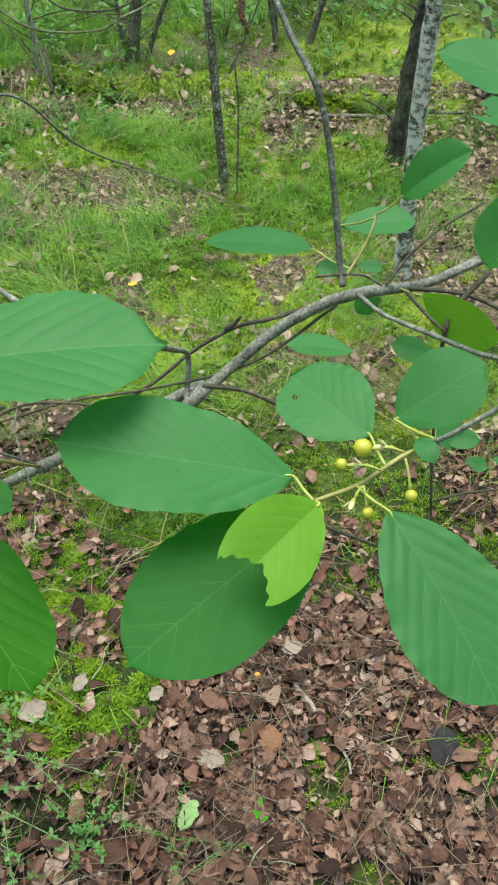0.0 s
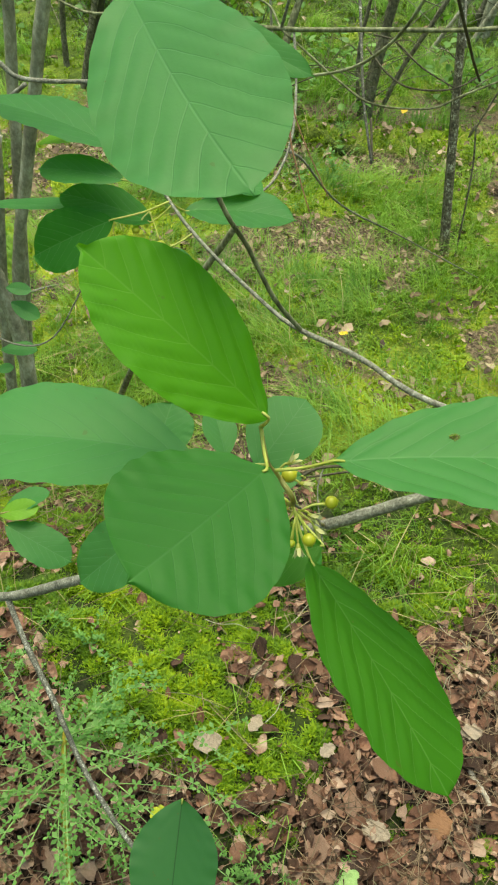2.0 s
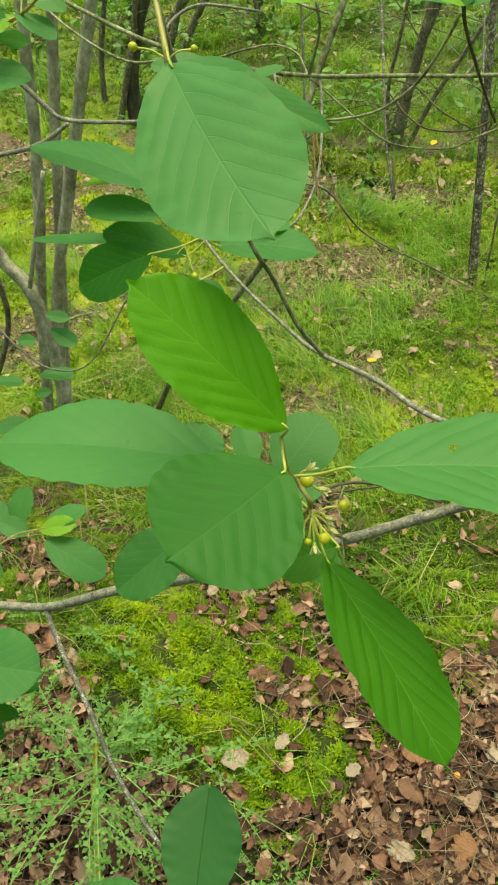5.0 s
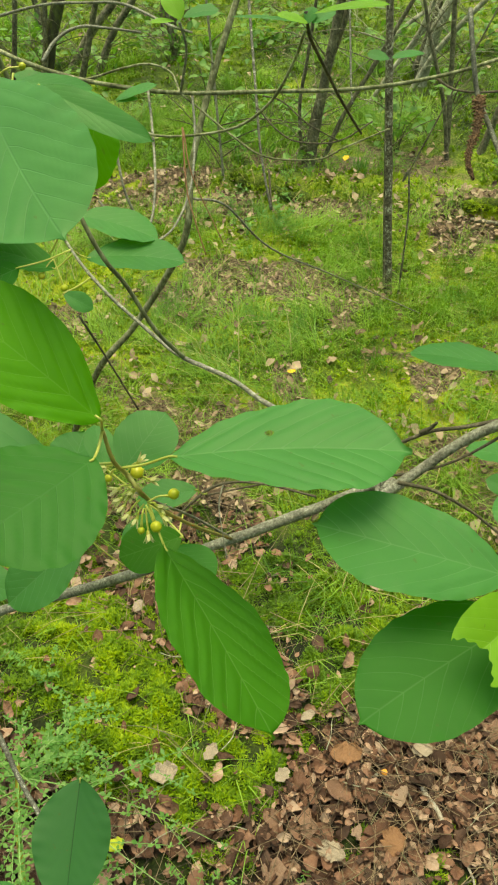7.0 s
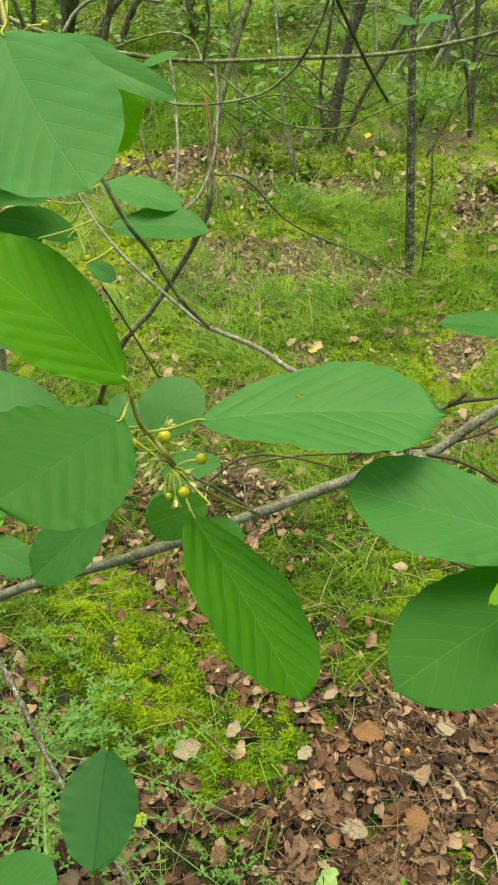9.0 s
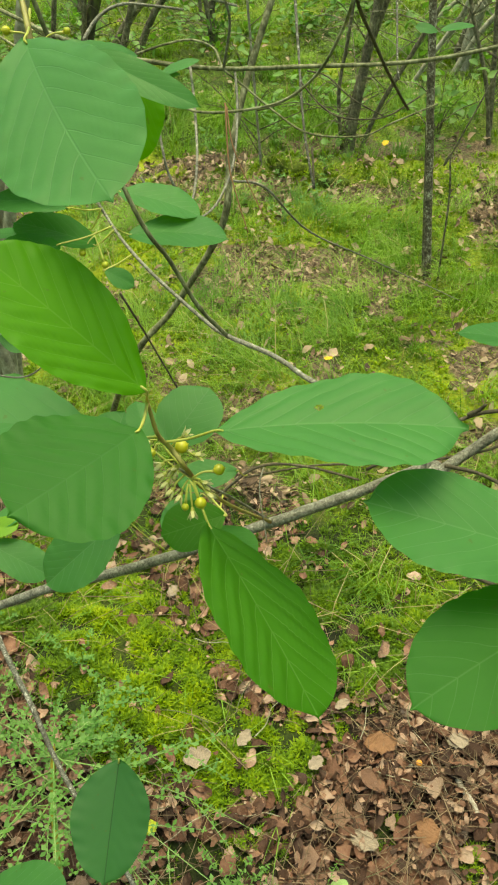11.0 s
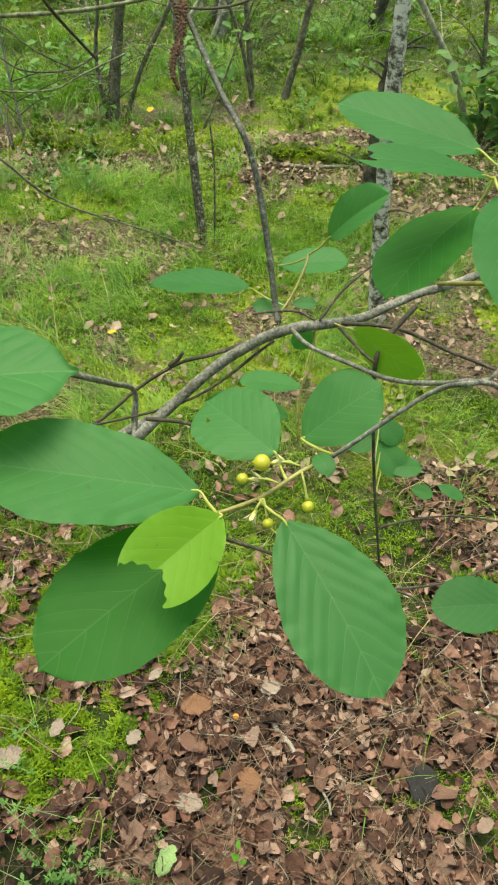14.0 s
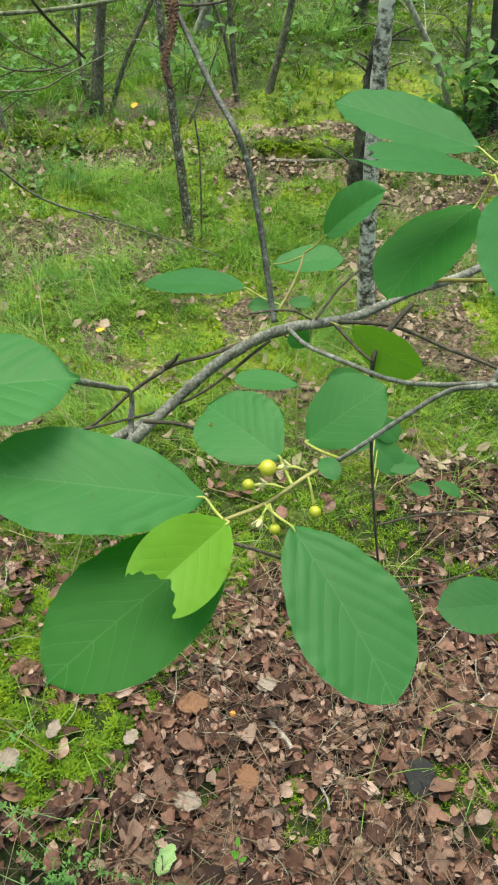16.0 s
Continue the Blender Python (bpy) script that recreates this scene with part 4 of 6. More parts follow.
low_thin_twig = twig("twig", shrub, [(0.0424, 0.3600, 0.8744), (-0.0046, 0.3469, 0.8439), (-0.0627, 0.3456, 0.8257), (-0.1093, 0.3491, 0.8131), (-0.1545, 0.3484, 0.7961)], 0.0009, 0.0006, BARK_DARK)
cross_twig = twig("twig", shrub, [(-0.0294, 0.3191, 0.8523), (-0.0074, 0.3274, 0.8409), (0.0180, 0.3308, 0.8228), (0.0413, 0.3311, 0.8016)], 0.0012, 0.0008, BARK_DARK)
back_twig = twig("twig", shrub, [(-0.2023, 0.3088, 0.7592), (-0.1589, 0.3311, 0.8055), (-0.1401, 0.3426, 0.8142), (-0.1130, 0.3475, 0.8131), (-0.0789, 0.3412, 0.8128)], 0.001, 0.0008, BARK_DARK)
bent_twig = twig("twig", shrub, [(-0.1398, 0.3426, 0.8142), (-0.1415, 0.3344, 0.8050), (-0.1387, 0.3253, 0.7936), (-0.1329, 0.3120, 0.7765)], 0.0005, 0.0004, BARK)
forked_twig = twig("twig", shrub, [(-0.4089, 0.3583, 0.5795), (-0.3836, 0.3308, 0.5632), (-0.3468, 0.2963, 0.5428), (-0.3110, 0.2602, 0.5209), (-0.2706, 0.2260, 0.5147), (-0.2396, 0.2023, 0.5233), (-0.2114, 0.1778, 0.5169)], 0.0026, 0.0017, BARK_SPECKLED)
drop_twig = twig("twig", shrub, [(-0.0391, 0.3526, 0.8424), (-0.0415, 0.3464, 0.8304), (-0.0416, 0.3363, 0.8195)], 0.0009, 0.0006, BARK)
small_twig = twig("twig", shrub, [(-0.2314, 0.3702, 0.9165), (-0.2228, 0.3753, 0.8891), (-0.2051, 0.3781, 0.8411)], 0.0008, 0.0006, BARK_DARK)
fine_twig = twig("twig", shrub, [(0.0659, 0.3658, 0.8815), (0.0642, 0.3507, 0.8651), (0.0571, 0.3401, 0.8535), (0.0557, 0.3279, 0.8256)], 0.0006, 0.0005, STEM)
left_twig = twig("twig", shrub, [(-0.5604, 0.4151, 0.5361), (-0.5232, 0.4252, 0.5490), (-0.4887, 0.4423, 0.5705), (-0.4625, 0.4548, 0.5747), (-0.4491, 0.4600, 0.5755)], 0.001, 0.0007, STEM)
leaf(cluster_stem, (-0.1145, 0.1723, 0.9863), (-0.0296, 0.1883, 0.9862), (0.0071, -0.0356, 0.9993), 0.0484, (-0.1321, 0.1707, 0.9803), LEAF, curl=0.06, bite=4, peak=0.66, point=0.85, puffy=0.014)
leaf(cluster_stem, (-0.1201, 0.1700, 0.9424), (-0.0665, 0.1089, 0.9211), (0.5534, 0.2042, 0.8075), 0.0471, (-0.1285, 0.1822, 0.9549), LEAF_RIBBED, curl=0.1, fold=0.12, peak=0.56, puffy=0.028)
leaf(cluster_stem, (-0.1315, 0.1599, 1.0106), (-0.1775, 0.1582, 1.0584), (0.6977, -0.2745, 0.6617), 0.0372, (-0.1356, 0.1688, 0.9992), LEAF_LIT, peak=0.52, puffy=0.03, label='young bright green leaf with backlight put into its colour')
leaf(cluster_stem, (-0.1275, 0.1417, 1.0104), (-0.1478, 0.0963, 1.0154), (0.3628, -0.0589, 0.9300), 0.0446, (-0.1356, 0.1688, 0.9992), LEAF_SOFT, curl=0.05, fold=0.06, puffy=0.02)
leaf(cluster_stem, (-0.1591, 0.1737, 0.9776), (-0.2434, 0.1609, 0.9815), (0.0382, 0.0497, 0.9980), 0.0478, (-0.1332, 0.1693, 0.9839), LEAF_SMOOTH)
leaf(cluster_stem, (-0.1450, 0.1992, 0.9514), (-0.1324, 0.2269, 0.9625), (0.0655, -0.3972, 0.9154), 0.0275, (-0.1313, 0.1928, 0.9427), LEAF, fold=0.08)
leaf(pale_twig, (-0.2408, 0.3266, 0.8114), (-0.2381, 0.3603, 0.8324), (0.0344, -0.5316, 0.8463), 0.0390, (-0.2408, 0.3266, 0.8114), LEAF)
leaf(cluster_stem, (-0.1178, 0.1872, 0.9300), (-0.1427, 0.1767, 0.9240), (0.2005, -0.3995, 0.8945), 0.0215, (-0.1326, 0.1980, 0.9367), LEAF_RIBBED)
leaf(back_twig, (-0.1451, 0.3018, 0.8458), (-0.1804, 0.2903, 0.8413), (-0.0111, -0.3345, 0.9423), 0.0210, (-0.1497, 0.3364, 0.8100), LEAF)
leaf(back_twig, (-0.1568, 0.2817, 0.8153), (-0.1286, 0.2686, 0.8102), (0.0563, -0.2569, 0.9648), 0.0221, (-0.1642, 0.3283, 0.7998), LEAF_SHADED)
leaf(back_twig, (-0.1765, 0.3214, 0.8030), (-0.1958, 0.2943, 0.7918), (0.1366, -0.4605, 0.8771), 0.0206, (-0.1694, 0.3257, 0.7943), LEAF)
leaf(cluster_stem, (-0.1632, 0.2228, 0.9302), (-0.1734, 0.2417, 0.9392), (0.3320, -0.2558, 0.9079), 0.0140, (-0.1370, 0.2148, 0.9173), LEAF)
leaf(main_branch, (-0.2416, 0.3333, 0.7585), (-0.2924, 0.2940, 0.7187), (-0.1227, -0.6239, 0.7718), 0.0440, (-0.2178, 0.3440, 0.7159), LEAF)
leaf(left_twig, (-0.4659, 0.4522, 0.5731), (-0.4299, 0.4676, 0.5770), (0.0740, -0.4019, 0.9127), 0.0220, (-0.4664, 0.4529, 0.5740), LEAF_YOUNG_LIT)
leaf(left_twig, (-0.4595, 0.4479, 0.5660), (-0.3926, 0.4413, 0.5347), (0.3967, -0.2129, 0.8929), 0.0415, (-0.4639, 0.4541, 0.5744), LEAF)
leaf(left_twig, (-0.4672, 0.4617, 0.5687), (-0.4258, 0.4859, 0.5802), (-0.1855, -0.1457, 0.9718), 0.0276, (-0.4644, 0.4539, 0.5744), LEAF)
leaf(left_twig, (-0.4991, 0.4574, 0.5602), (-0.4927, 0.4913, 0.5949), (-0.0919, -0.7043, 0.7039), 0.0274, (-0.4944, 0.4395, 0.5669), LEAF)
leaf(left_twig, (-0.5000, 0.4611, 0.5646), (-0.5420, 0.4606, 0.5791), (0.3158, -0.2993, 0.9004), 0.0350, (-0.4922, 0.4406, 0.5683), LEAF)
leaf(left_twig, (-0.4798, 0.4528, 0.5635), (-0.5123, 0.4522, 0.5746), (0.3120, -0.2965, 0.9026), 0.0231, (-0.4785, 0.4472, 0.5721), LEAF)
leaf(left_twig, (-0.5122, 0.4285, 0.5486), (-0.5102, 0.4094, 0.5270), (0.2078, -0.7228, 0.6590), 0.0254, (-0.5156, 0.4290, 0.5538), LEAF)
leaf(left_twig, (-0.5069, 0.4410, 0.5451), (-0.5419, 0.4366, 0.5529), (0.2430, -0.3055, 0.9207), 0.0210, (-0.5099, 0.4318, 0.5573), LEAF)
leaf(dark_twig, (-0.1897, 0.2393, 1.0931), (-0.1368, 0.1706, 1.0689), (-0.1480, -0.4282, 0.8915), 0.0494, (-0.2093, 0.2853, 1.0919), LEAF_SMOOTH, curl=0.04, fold=0.05, puffy=0.009, label='large rounded green leaf')
leaf(dark_twig, (-0.1928, 0.2908, 1.0756), (-0.1424, 0.2807, 1.0581), (-0.0399, -0.6000, 0.8000), 0.0140, (-0.2144, 0.3134, 1.0655), LEAF, peak=0.42)
leaf(dark_twig, (-0.1855, 0.3352, 1.0539), (-0.1929, 0.3266, 1.0159), (0.0347, -0.9761, 0.2144), 0.0275, (-0.1855, 0.3352, 1.0539), LEAF_LIT, peak=0.4)
leaf(pale_twig, (-0.2623, 0.3974, 0.9733), (-0.3591, 0.4196, 0.9867), (0.1445, 0.0330, 0.9890), 0.0445, (-0.2644, 0.4231, 0.9563), LEAF)
leaf(pale_twig, (-0.2638, 0.3902, 0.9603), (-0.3140, 0.3897, 0.9626), (0.0468, -0.3035, 0.9475), 0.0230, (-0.2546, 0.4152, 0.9491), LEAF)
leaf(pale_twig, (-0.2807, 0.4283, 0.9678), (-0.3340, 0.4301, 0.9585), (-0.1748, -0.1206, 0.9772), 0.0181, (-0.2714, 0.4270, 0.9631), LEAF_YOUNG_LIT)
leaf(pale_twig, (-0.2627, 0.4130, 0.9361), (-0.3970, 0.4499, 0.9037), (-0.2361, -0.0056, 0.9717), 0.0145, (-0.2546, 0.4153, 0.9492), LEAF, curl=0.02)
leaf(pale_twig, (-0.2692, 0.3802, 0.9417), (-0.3183, 0.3713, 0.9176), (-0.1283, -0.8166, 0.5628), 0.0341, (-0.2432, 0.4026, 0.9443), LEAF_SHADED)
leaf(pale_twig, (-0.2522, 0.3935, 0.9349), (-0.3087, 0.3980, 0.9449), (0.1604, -0.1535, 0.9750), 0.0322, (-0.2411, 0.4002, 0.9435), LEAF_SHADED)
leaf(pale_twig, (-0.2378, 0.4108, 0.9346), (-0.1733, 0.4167, 0.9325), (0.0437, -0.1221, 0.9916), 0.0363, (-0.2430, 0.4024, 0.9443), LEAF)
leaf(pale_twig, (-0.2510, 0.4357, 0.9514), (-0.1956, 0.4339, 0.9383), (0.2244, -0.1249, 0.9664), 0.0319, (-0.2594, 0.4203, 0.9515), LEAF)
leaf(pale_twig, (-0.2382, 0.3690, 0.9324), (-0.2214, 0.3704, 0.9220), (0.4640, -0.5787, 0.6707), 0.0123, (-0.2238, 0.3833, 0.9372), LEAF)
leaf(dark_twig, (-0.2187, 0.3170, 1.0679), (-0.1904, 0.3458, 1.0586), (0.3511, -0.0448, 0.9353), 0.0145, (-0.2159, 0.3136, 1.0692), LEAF)
leaf(dark_twig, (-0.2416, 0.3689, 1.0574), (-0.2219, 0.3694, 1.0513), (0.2811, -0.4110, 0.8672), 0.0116, (-0.2214, 0.3244, 1.0680), LEAF)
leaf(fruit_stem, (0.0085, 0.1645, 0.9540), (-0.0615, 0.1614, 0.9726), (0.2602, -0.1746, 0.9497), 0.0406, (0.0142, 0.1558, 0.9529), LEAF, curl=0.05, peak=0.61, puffy=0.016)
leaf(fruit_stem, (0.0140, 0.1570, 0.9430), (-0.0393, 0.1107, 0.9344), (0.0001, -0.1831, 0.9831), 0.0435, (0.0147, 0.1560, 0.9529), LEAF_SHADED, curl=0.06, fold=0.1, peak=0.5, puffy=0.01)
leaf(fruit_stem, (0.0157, 0.1542, 0.9536), (-0.0127, 0.1175, 0.9588), (0.4826, -0.2556, 0.8377), 0.0263, (0.0148, 0.1560, 0.9529), LEAF_YOUNG_LIT, fold=0.3, bite=1, label='bright yellow-green leaf with a chewed edge')
leaf(fruit_stem, (0.0349, 0.1479, 0.9580), (0.0621, 0.0998, 0.9338), (0.1487, -0.3765, 0.9144), 0.0356, (0.0275, 0.1624, 0.9526), LEAF, curl=0.08, fold=0.12, puffy=0.02)
leaf(fruit_stem, (0.0345, 0.1855, 0.9505), (0.0089, 0.2157, 0.9502), (-0.2196, -0.1775, 0.9593), 0.0317, (0.0372, 0.1690, 0.9539), LEAF, fold=0.1, bite=2, label='green leaf with a small hole')
leaf(fruit_stem, (0.0445, 0.1964, 0.9473), (0.0725, 0.2036, 0.9667), (-0.25, -0.50, 0.83), 0.0262, (0.0541, 0.1802, 0.9546), LEAF, fold=0.1)
leaf(fruit_stem, (0.0475, 0.1777, 0.9574), (0.0516, 0.1678, 0.9566), (-0.1030, -0.1166, 0.9878), 0.0074, (0.0483, 0.1762, 0.9543), LEAF, curl=0.5, label='small curled green leaf')
leaf(main_branch, (0.0692, 0.4479, 0.7689), (0.0214, 0.4527, 0.7727), (0.0825, 0.0502, 0.9953), 0.0270, (0.0692, 0.4479, 0.7689), LEAF)
leaf(main_branch, (0.0551, 0.3992, 0.7821), (0.0324, 0.4040, 0.7866), (0.0541, -0.5377, 0.8414), 0.0153, (0.0551, 0.3992, 0.7821), LEAF)
leaf(hanging_twig, (0.1052, 0.3725, 0.8284), (0.0794, 0.3778, 0.8333), (0.0355, -0.5861, 0.8094), 0.0156, (0.1014, 0.3414, 0.8283), LEAF)
leaf(hanging_twig, (0.1113, 0.3755, 0.7803), (0.1309, 0.3595, 0.7636), (0.1293, -0.6357, 0.7610), 0.0205, (0.1061, 0.3372, 0.7833), LEAF)
leaf(hanging_twig, (0.1163, 0.3639, 0.7679), (0.1430, 0.3623, 0.7670), (0.0053, -0.4393, 0.8983), 0.0150, (0.1075, 0.3360, 0.7702), LEAF)
leaf(hanging_twig, (0.1156, 0.3855, 0.7911), (0.1280, 0.3736, 0.7787), (0.1153, -0.6594, 0.7429), 0.0167, (0.1049, 0.3383, 0.7944), LEAF)
leaf(hanging_twig, (0.1402, 0.3707, 0.7391), (0.1556, 0.3669, 0.7355), (0.0772, -0.5106, 0.8563), 0.0101, (0.1402, 0.3707, 0.7391), LEAF)
leaf(hanging_twig, (0.1590, 0.3716, 0.7406), (0.1765, 0.3648, 0.7338), (0.2755, -0.2267, 0.9342), 0.0112, (0.1590, 0.3716, 0.7406), LEAF)
leaf(hanging_twig, (0.1188, 0.3851, 0.7761), (0.0921, 0.3823, 0.7724), (-0.0739, -0.4799, 0.8742), 0.0189, (0.1065, 0.3368, 0.7794), LEAF)
leaf(leaf_stem, (0.0305, 0.3808, 0.8955), (-0.0305, 0.3975, 0.8906), (-0.0530, 0.0957, 0.9940), 0.0305, (0.0485, 0.3660, 0.8936), LEAF, curl=0.05)
leaf(leaf_stem, (0.0718, 0.3737, 0.9308), (0.1001, 0.3615, 0.9624), (-0.7575, -0.3767, 0.5332), 0.0247, (0.0629, 0.3888, 0.9127), LEAF, curl=0.22, fold=0.6)
leaf(leaf_stem, (0.0467, 0.4066, 0.8953), (0.0893, 0.4074, 0.8977), (-0.0522, -0.1947, 0.9795), 0.0239, (0.0624, 0.3876, 0.9118), LEAF)
leaf(leaf_stem, (0.0504, 0.3731, 0.8888), (0.0305, 0.3737, 0.8887), (-0.0202, -0.5508, 0.8344), 0.0111, (0.0501, 0.3677, 0.8952), LEAF)
leaf(main_branch, (0.0862, 0.3548, 0.8851), (0.1220, 0.3215, 0.8798), (-0.6710, -0.7354, 0.0944), 0.0276, (0.0766, 0.3695, 0.8794), LEAF_YOUNG_LIT, label='yellowish green leaf with backlight put into its colour')
leaf(main_branch, (0.0561, 0.3724, 0.8735), (0.0621, 0.3641, 0.8648), (0.1639, -0.6564, 0.7364), 0.0147, (0.0671, 0.3639, 0.8816), LEAF_SHADED)
leaf(leaf_stem, (0.0530, 0.3741, 0.8899), (0.0674, 0.3734, 0.8897), (-0.0071, -0.4601, 0.8879), 0.0081, (0.0516, 0.3694, 0.8967), LEAF)
right_stem = twig("twig", shrub, [(0.1415, 0.3985, 0.8859), (0.1660, 0.2949, 0.9557), (0.1415, 0.2830, 1.0155), (0.1321, 0.2754, 1.0144), (0.1187, 0.2676, 1.0128)], 0.0014, 0.001, STEM)
leaf(right_stem, (0.1167, 0.2839, 1.0161), (0.0620, 0.3050, 1.0276), (0.1038, -0.2558, 0.9611), 0.0334, (0.1246, 0.2710, 1.0135), LEAF, curl=0.05)
leaf(right_stem, (0.1141, 0.2632, 1.0152), (0.0610, 0.2476, 1.0298), (0.2831, -0.0679, 0.9567), 0.0193, (0.1187, 0.2676, 1.0128), LEAF, bite=3, label='narrow green leaf with a bitten tip')
leaf(right_stem, (0.1149, 0.2430, 1.0174), (0.1139, 0.1775, 1.0019), (0.1559, -0.2299, 0.9606), 0.0377, (0.1187, 0.2676, 1.0128), LEAF, curl=0.1)
leaf(right_stem, (0.1147, 0.2694, 0.9999), (0.0751, 0.2300, 0.9841), (-0.2780, -0.1022, 0.9551), 0.0325, (0.1187, 0.2676, 1.0128), LEAF_SHADED)
leaf(lower_twig, (0.1269, 0.1622, 0.8922), (0.0914, 0.1589, 0.8951), (0.1038, -0.2850, 0.9529), 0.0221, (0.1269, 0.1622, 0.8922), LEAF)
near_twig = twig("twig", shrub, [(-0.2400, 0.2036, 0.5250), (-0.1873, 0.1524, 0.7091), (-0.1716, 0.1420, 0.7683), (-0.1693, 0.1412, 0.7818)], 0.001, 0.0008, STEM)
leaf(near_twig, (-0.1630, 0.1345, 0.8156), (-0.1572, 0.0884, 0.7930), (-0.0032, -0.4405, 0.8977), 0.0355, (-0.1693, 0.1412, 0.7818), LEAF_CRACKED, curl=0.05, fold=0.25, peak=0.42)
left_near_twig = twig("twig", shrub, [(-0.5655, 0.3353, 0.5423), (-0.3781, 0.1939, 0.7470), (-0.3213, 0.1570, 0.8081)], 0.0012, 0.0009, STEM)
leaf(left_near_twig, (-0.3118, 0.1520, 0.8297), (-0.2505, 0.1542, 0.8405), (-0.1600, -0.2469, 0.9557), 0.0380, (-0.3213, 0.1570, 0.8081), LEAF)
leaf(left_near_twig, (-0.3170, 0.1446, 0.8083), (-0.2595, 0.1580, 0.8175), (-0.2368, 0.4150, 0.8785), 0.0335, (-0.3213, 0.1570, 0.8081), LEAF_SHADED)
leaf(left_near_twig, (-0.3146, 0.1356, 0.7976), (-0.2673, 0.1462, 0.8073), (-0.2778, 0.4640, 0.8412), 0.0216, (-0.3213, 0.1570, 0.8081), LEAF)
leaf(left_near_twig, (-0.3207, 0.1385, 0.7724), (-0.2819, 0.1467, 0.7827), (-0.2753, 0.0930, 0.9569), 0.0229, (-0.3313, 0.1635, 0.7974), LEAF_SHADED)
leaf(left_near_twig, (-0.2317, 0.0838, 0.7401), (-0.1804, 0.0918, 0.7652), (-0.4218, -0.1180, 0.8990), 0.0323, (-0.2317, 0.0838, 0.7401), LEAF)
top_stem = twig("twig", shrub, [(-0.2259, 0.3116, 1.1103), (-0.2896, 0.3729, 1.0935), (-0.3307, 0.3922, 1.0684), (-0.3606, 0.4000, 1.0572), (-0.3983, 0.4049, 1.0457)], 0.001, 0.0008, STEM)
leaf(top_stem, (-0.3801, 0.3779, 1.0401), (-0.3303, 0.3902, 1.0356), (0.1563, -0.2889, 0.9445), 0.0288, (-0.3801, 0.3779, 1.0401), LEAF)
leaf(top_stem, (-0.3388, 0.4003, 1.0649), (-0.3673, 0.3795, 1.0525), (-0.0871, -0.4203, 0.9032), 0.0210, (-0.3402, 0.3947, 1.0649), LEAF_YOUNG_LIT)
leaf(top_stem, (-0.3349, 0.3910, 1.0686), (-0.3111, 0.3885, 1.0573), (0.3987, -0.2239, 0.8893), 0.0148, (-0.3338, 0.3930, 1.0672), LEAF)
leaf(top_stem, (-0.3442, 0.3976, 1.0640), (-0.3629, 0.3982, 1.0713), (0.2243, -0.7456, 0.6275), 0.0137, (-0.3444, 0.3958, 1.0633), LEAF)
leaf(top_stem, (-0.3331, 0.4015, 1.0794), (-0.3086, 0.3998, 1.0687), (0.3262, -0.4657, 0.8226), 0.0150, (-0.3313, 0.3924, 1.0682), LEAF)
leaf(top_stem, (-0.3542, 0.3998, 1.0547), (-0.3359, 0.4021, 1.0507), (0.2436, -0.6276, 0.7394), 0.0106, (-0.3560, 0.3988, 1.0589), LEAF_SHADED)
berry(cluster_stem, (-0.1283, 0.1756, 0.9746), 0.0025, (-0.1324, 0.1736, 0.9733), BERRY_GREEN)
berry(cluster_stem, (-0.1142, 0.1730, 0.9680), 0.0021, (-0.1233, 0.1692, 0.9659), BERRY_GREEN)
berry(cluster_stem, (-0.1194, 0.1641, 0.9589), 0.0022, (-0.1240, 0.1684, 0.9651), BERRY_GREEN)
berry(cluster_stem, (-0.1247, 0.1621, 0.9580), 0.0014, (-0.1245, 0.1676, 0.9643), BERRY_GREEN)
berry(cluster_stem, (-0.1385, 0.1721, 0.9731), 0.0015, (-0.1361, 0.1747, 0.9755), BERRY_GREEN)
flower(cluster_stem, (-0.1219, 0.1763, 0.9707), (-0.1318, 0.1775, 0.9699))
flower(cluster_stem, (-0.1419, 0.1751, 0.9744), (-0.1389, 0.1789, 0.9734))
flower(cluster_stem, (-0.1336, 0.1667, 0.9624), (-0.1297, 0.1744, 0.9658))
flower(cluster_stem, (-0.1183, 0.1703, 0.9627), (-0.1247, 0.1726, 0.9624))
flower(cluster_stem, (-0.1280, 0.1646, 0.9585), (-0.1261, 0.1719, 0.9620))
flower(cluster_stem, (-0.1310, 0.1706, 0.9663), (-0.1297, 0.1750, 0.9665))
flower(cluster_stem, (-0.1370, 0.1708, 0.9681), (-0.1316, 0.1757, 0.9678))
flower(cluster_stem, (-0.1162, 0.1676, 0.9591), (-0.1246, 0.1723, 0.9621))
flower(cluster_stem, (-0.1315, 0.1653, 0.9602), (-0.1277, 0.1727, 0.9633))
flower(cluster_stem, (-0.1221, 0.1620, 0.9540), (-0.1253, 0.1711, 0.9608))
flower(cluster_stem, (-0.1356, 0.1683, 0.9649), (-0.1301, 0.1746, 0.9662))
flower(cluster_stem, (-0.1275, 0.1806, 0.9771), (-0.1336, 0.1781, 0.9711))
berry(fruit_stem, (0.0289, 0.1677, 0.9637), 0.0028, (0.0414, 0.1666, 0.9630), BERRY_GREEN)
berry(fruit_stem, (0.0225, 0.1643, 0.9599), 0.0019, (0.0343, 0.1630, 0.9589), BERRY_GREEN)
berry(fruit_stem, (0.0306, 0.1543, 0.9493), 0.0018, (0.0291, 0.1599, 0.9553), BERRY_GREEN)
berry(fruit_stem, (0.0435, 0.1576, 0.9533), 0.0020, (0.0416, 0.1653, 0.9616), BERRY_GREEN)
flower(fruit_stem, (0.0267, 0.1644, 0.9601), (0.0343, 0.1644, 0.9574))
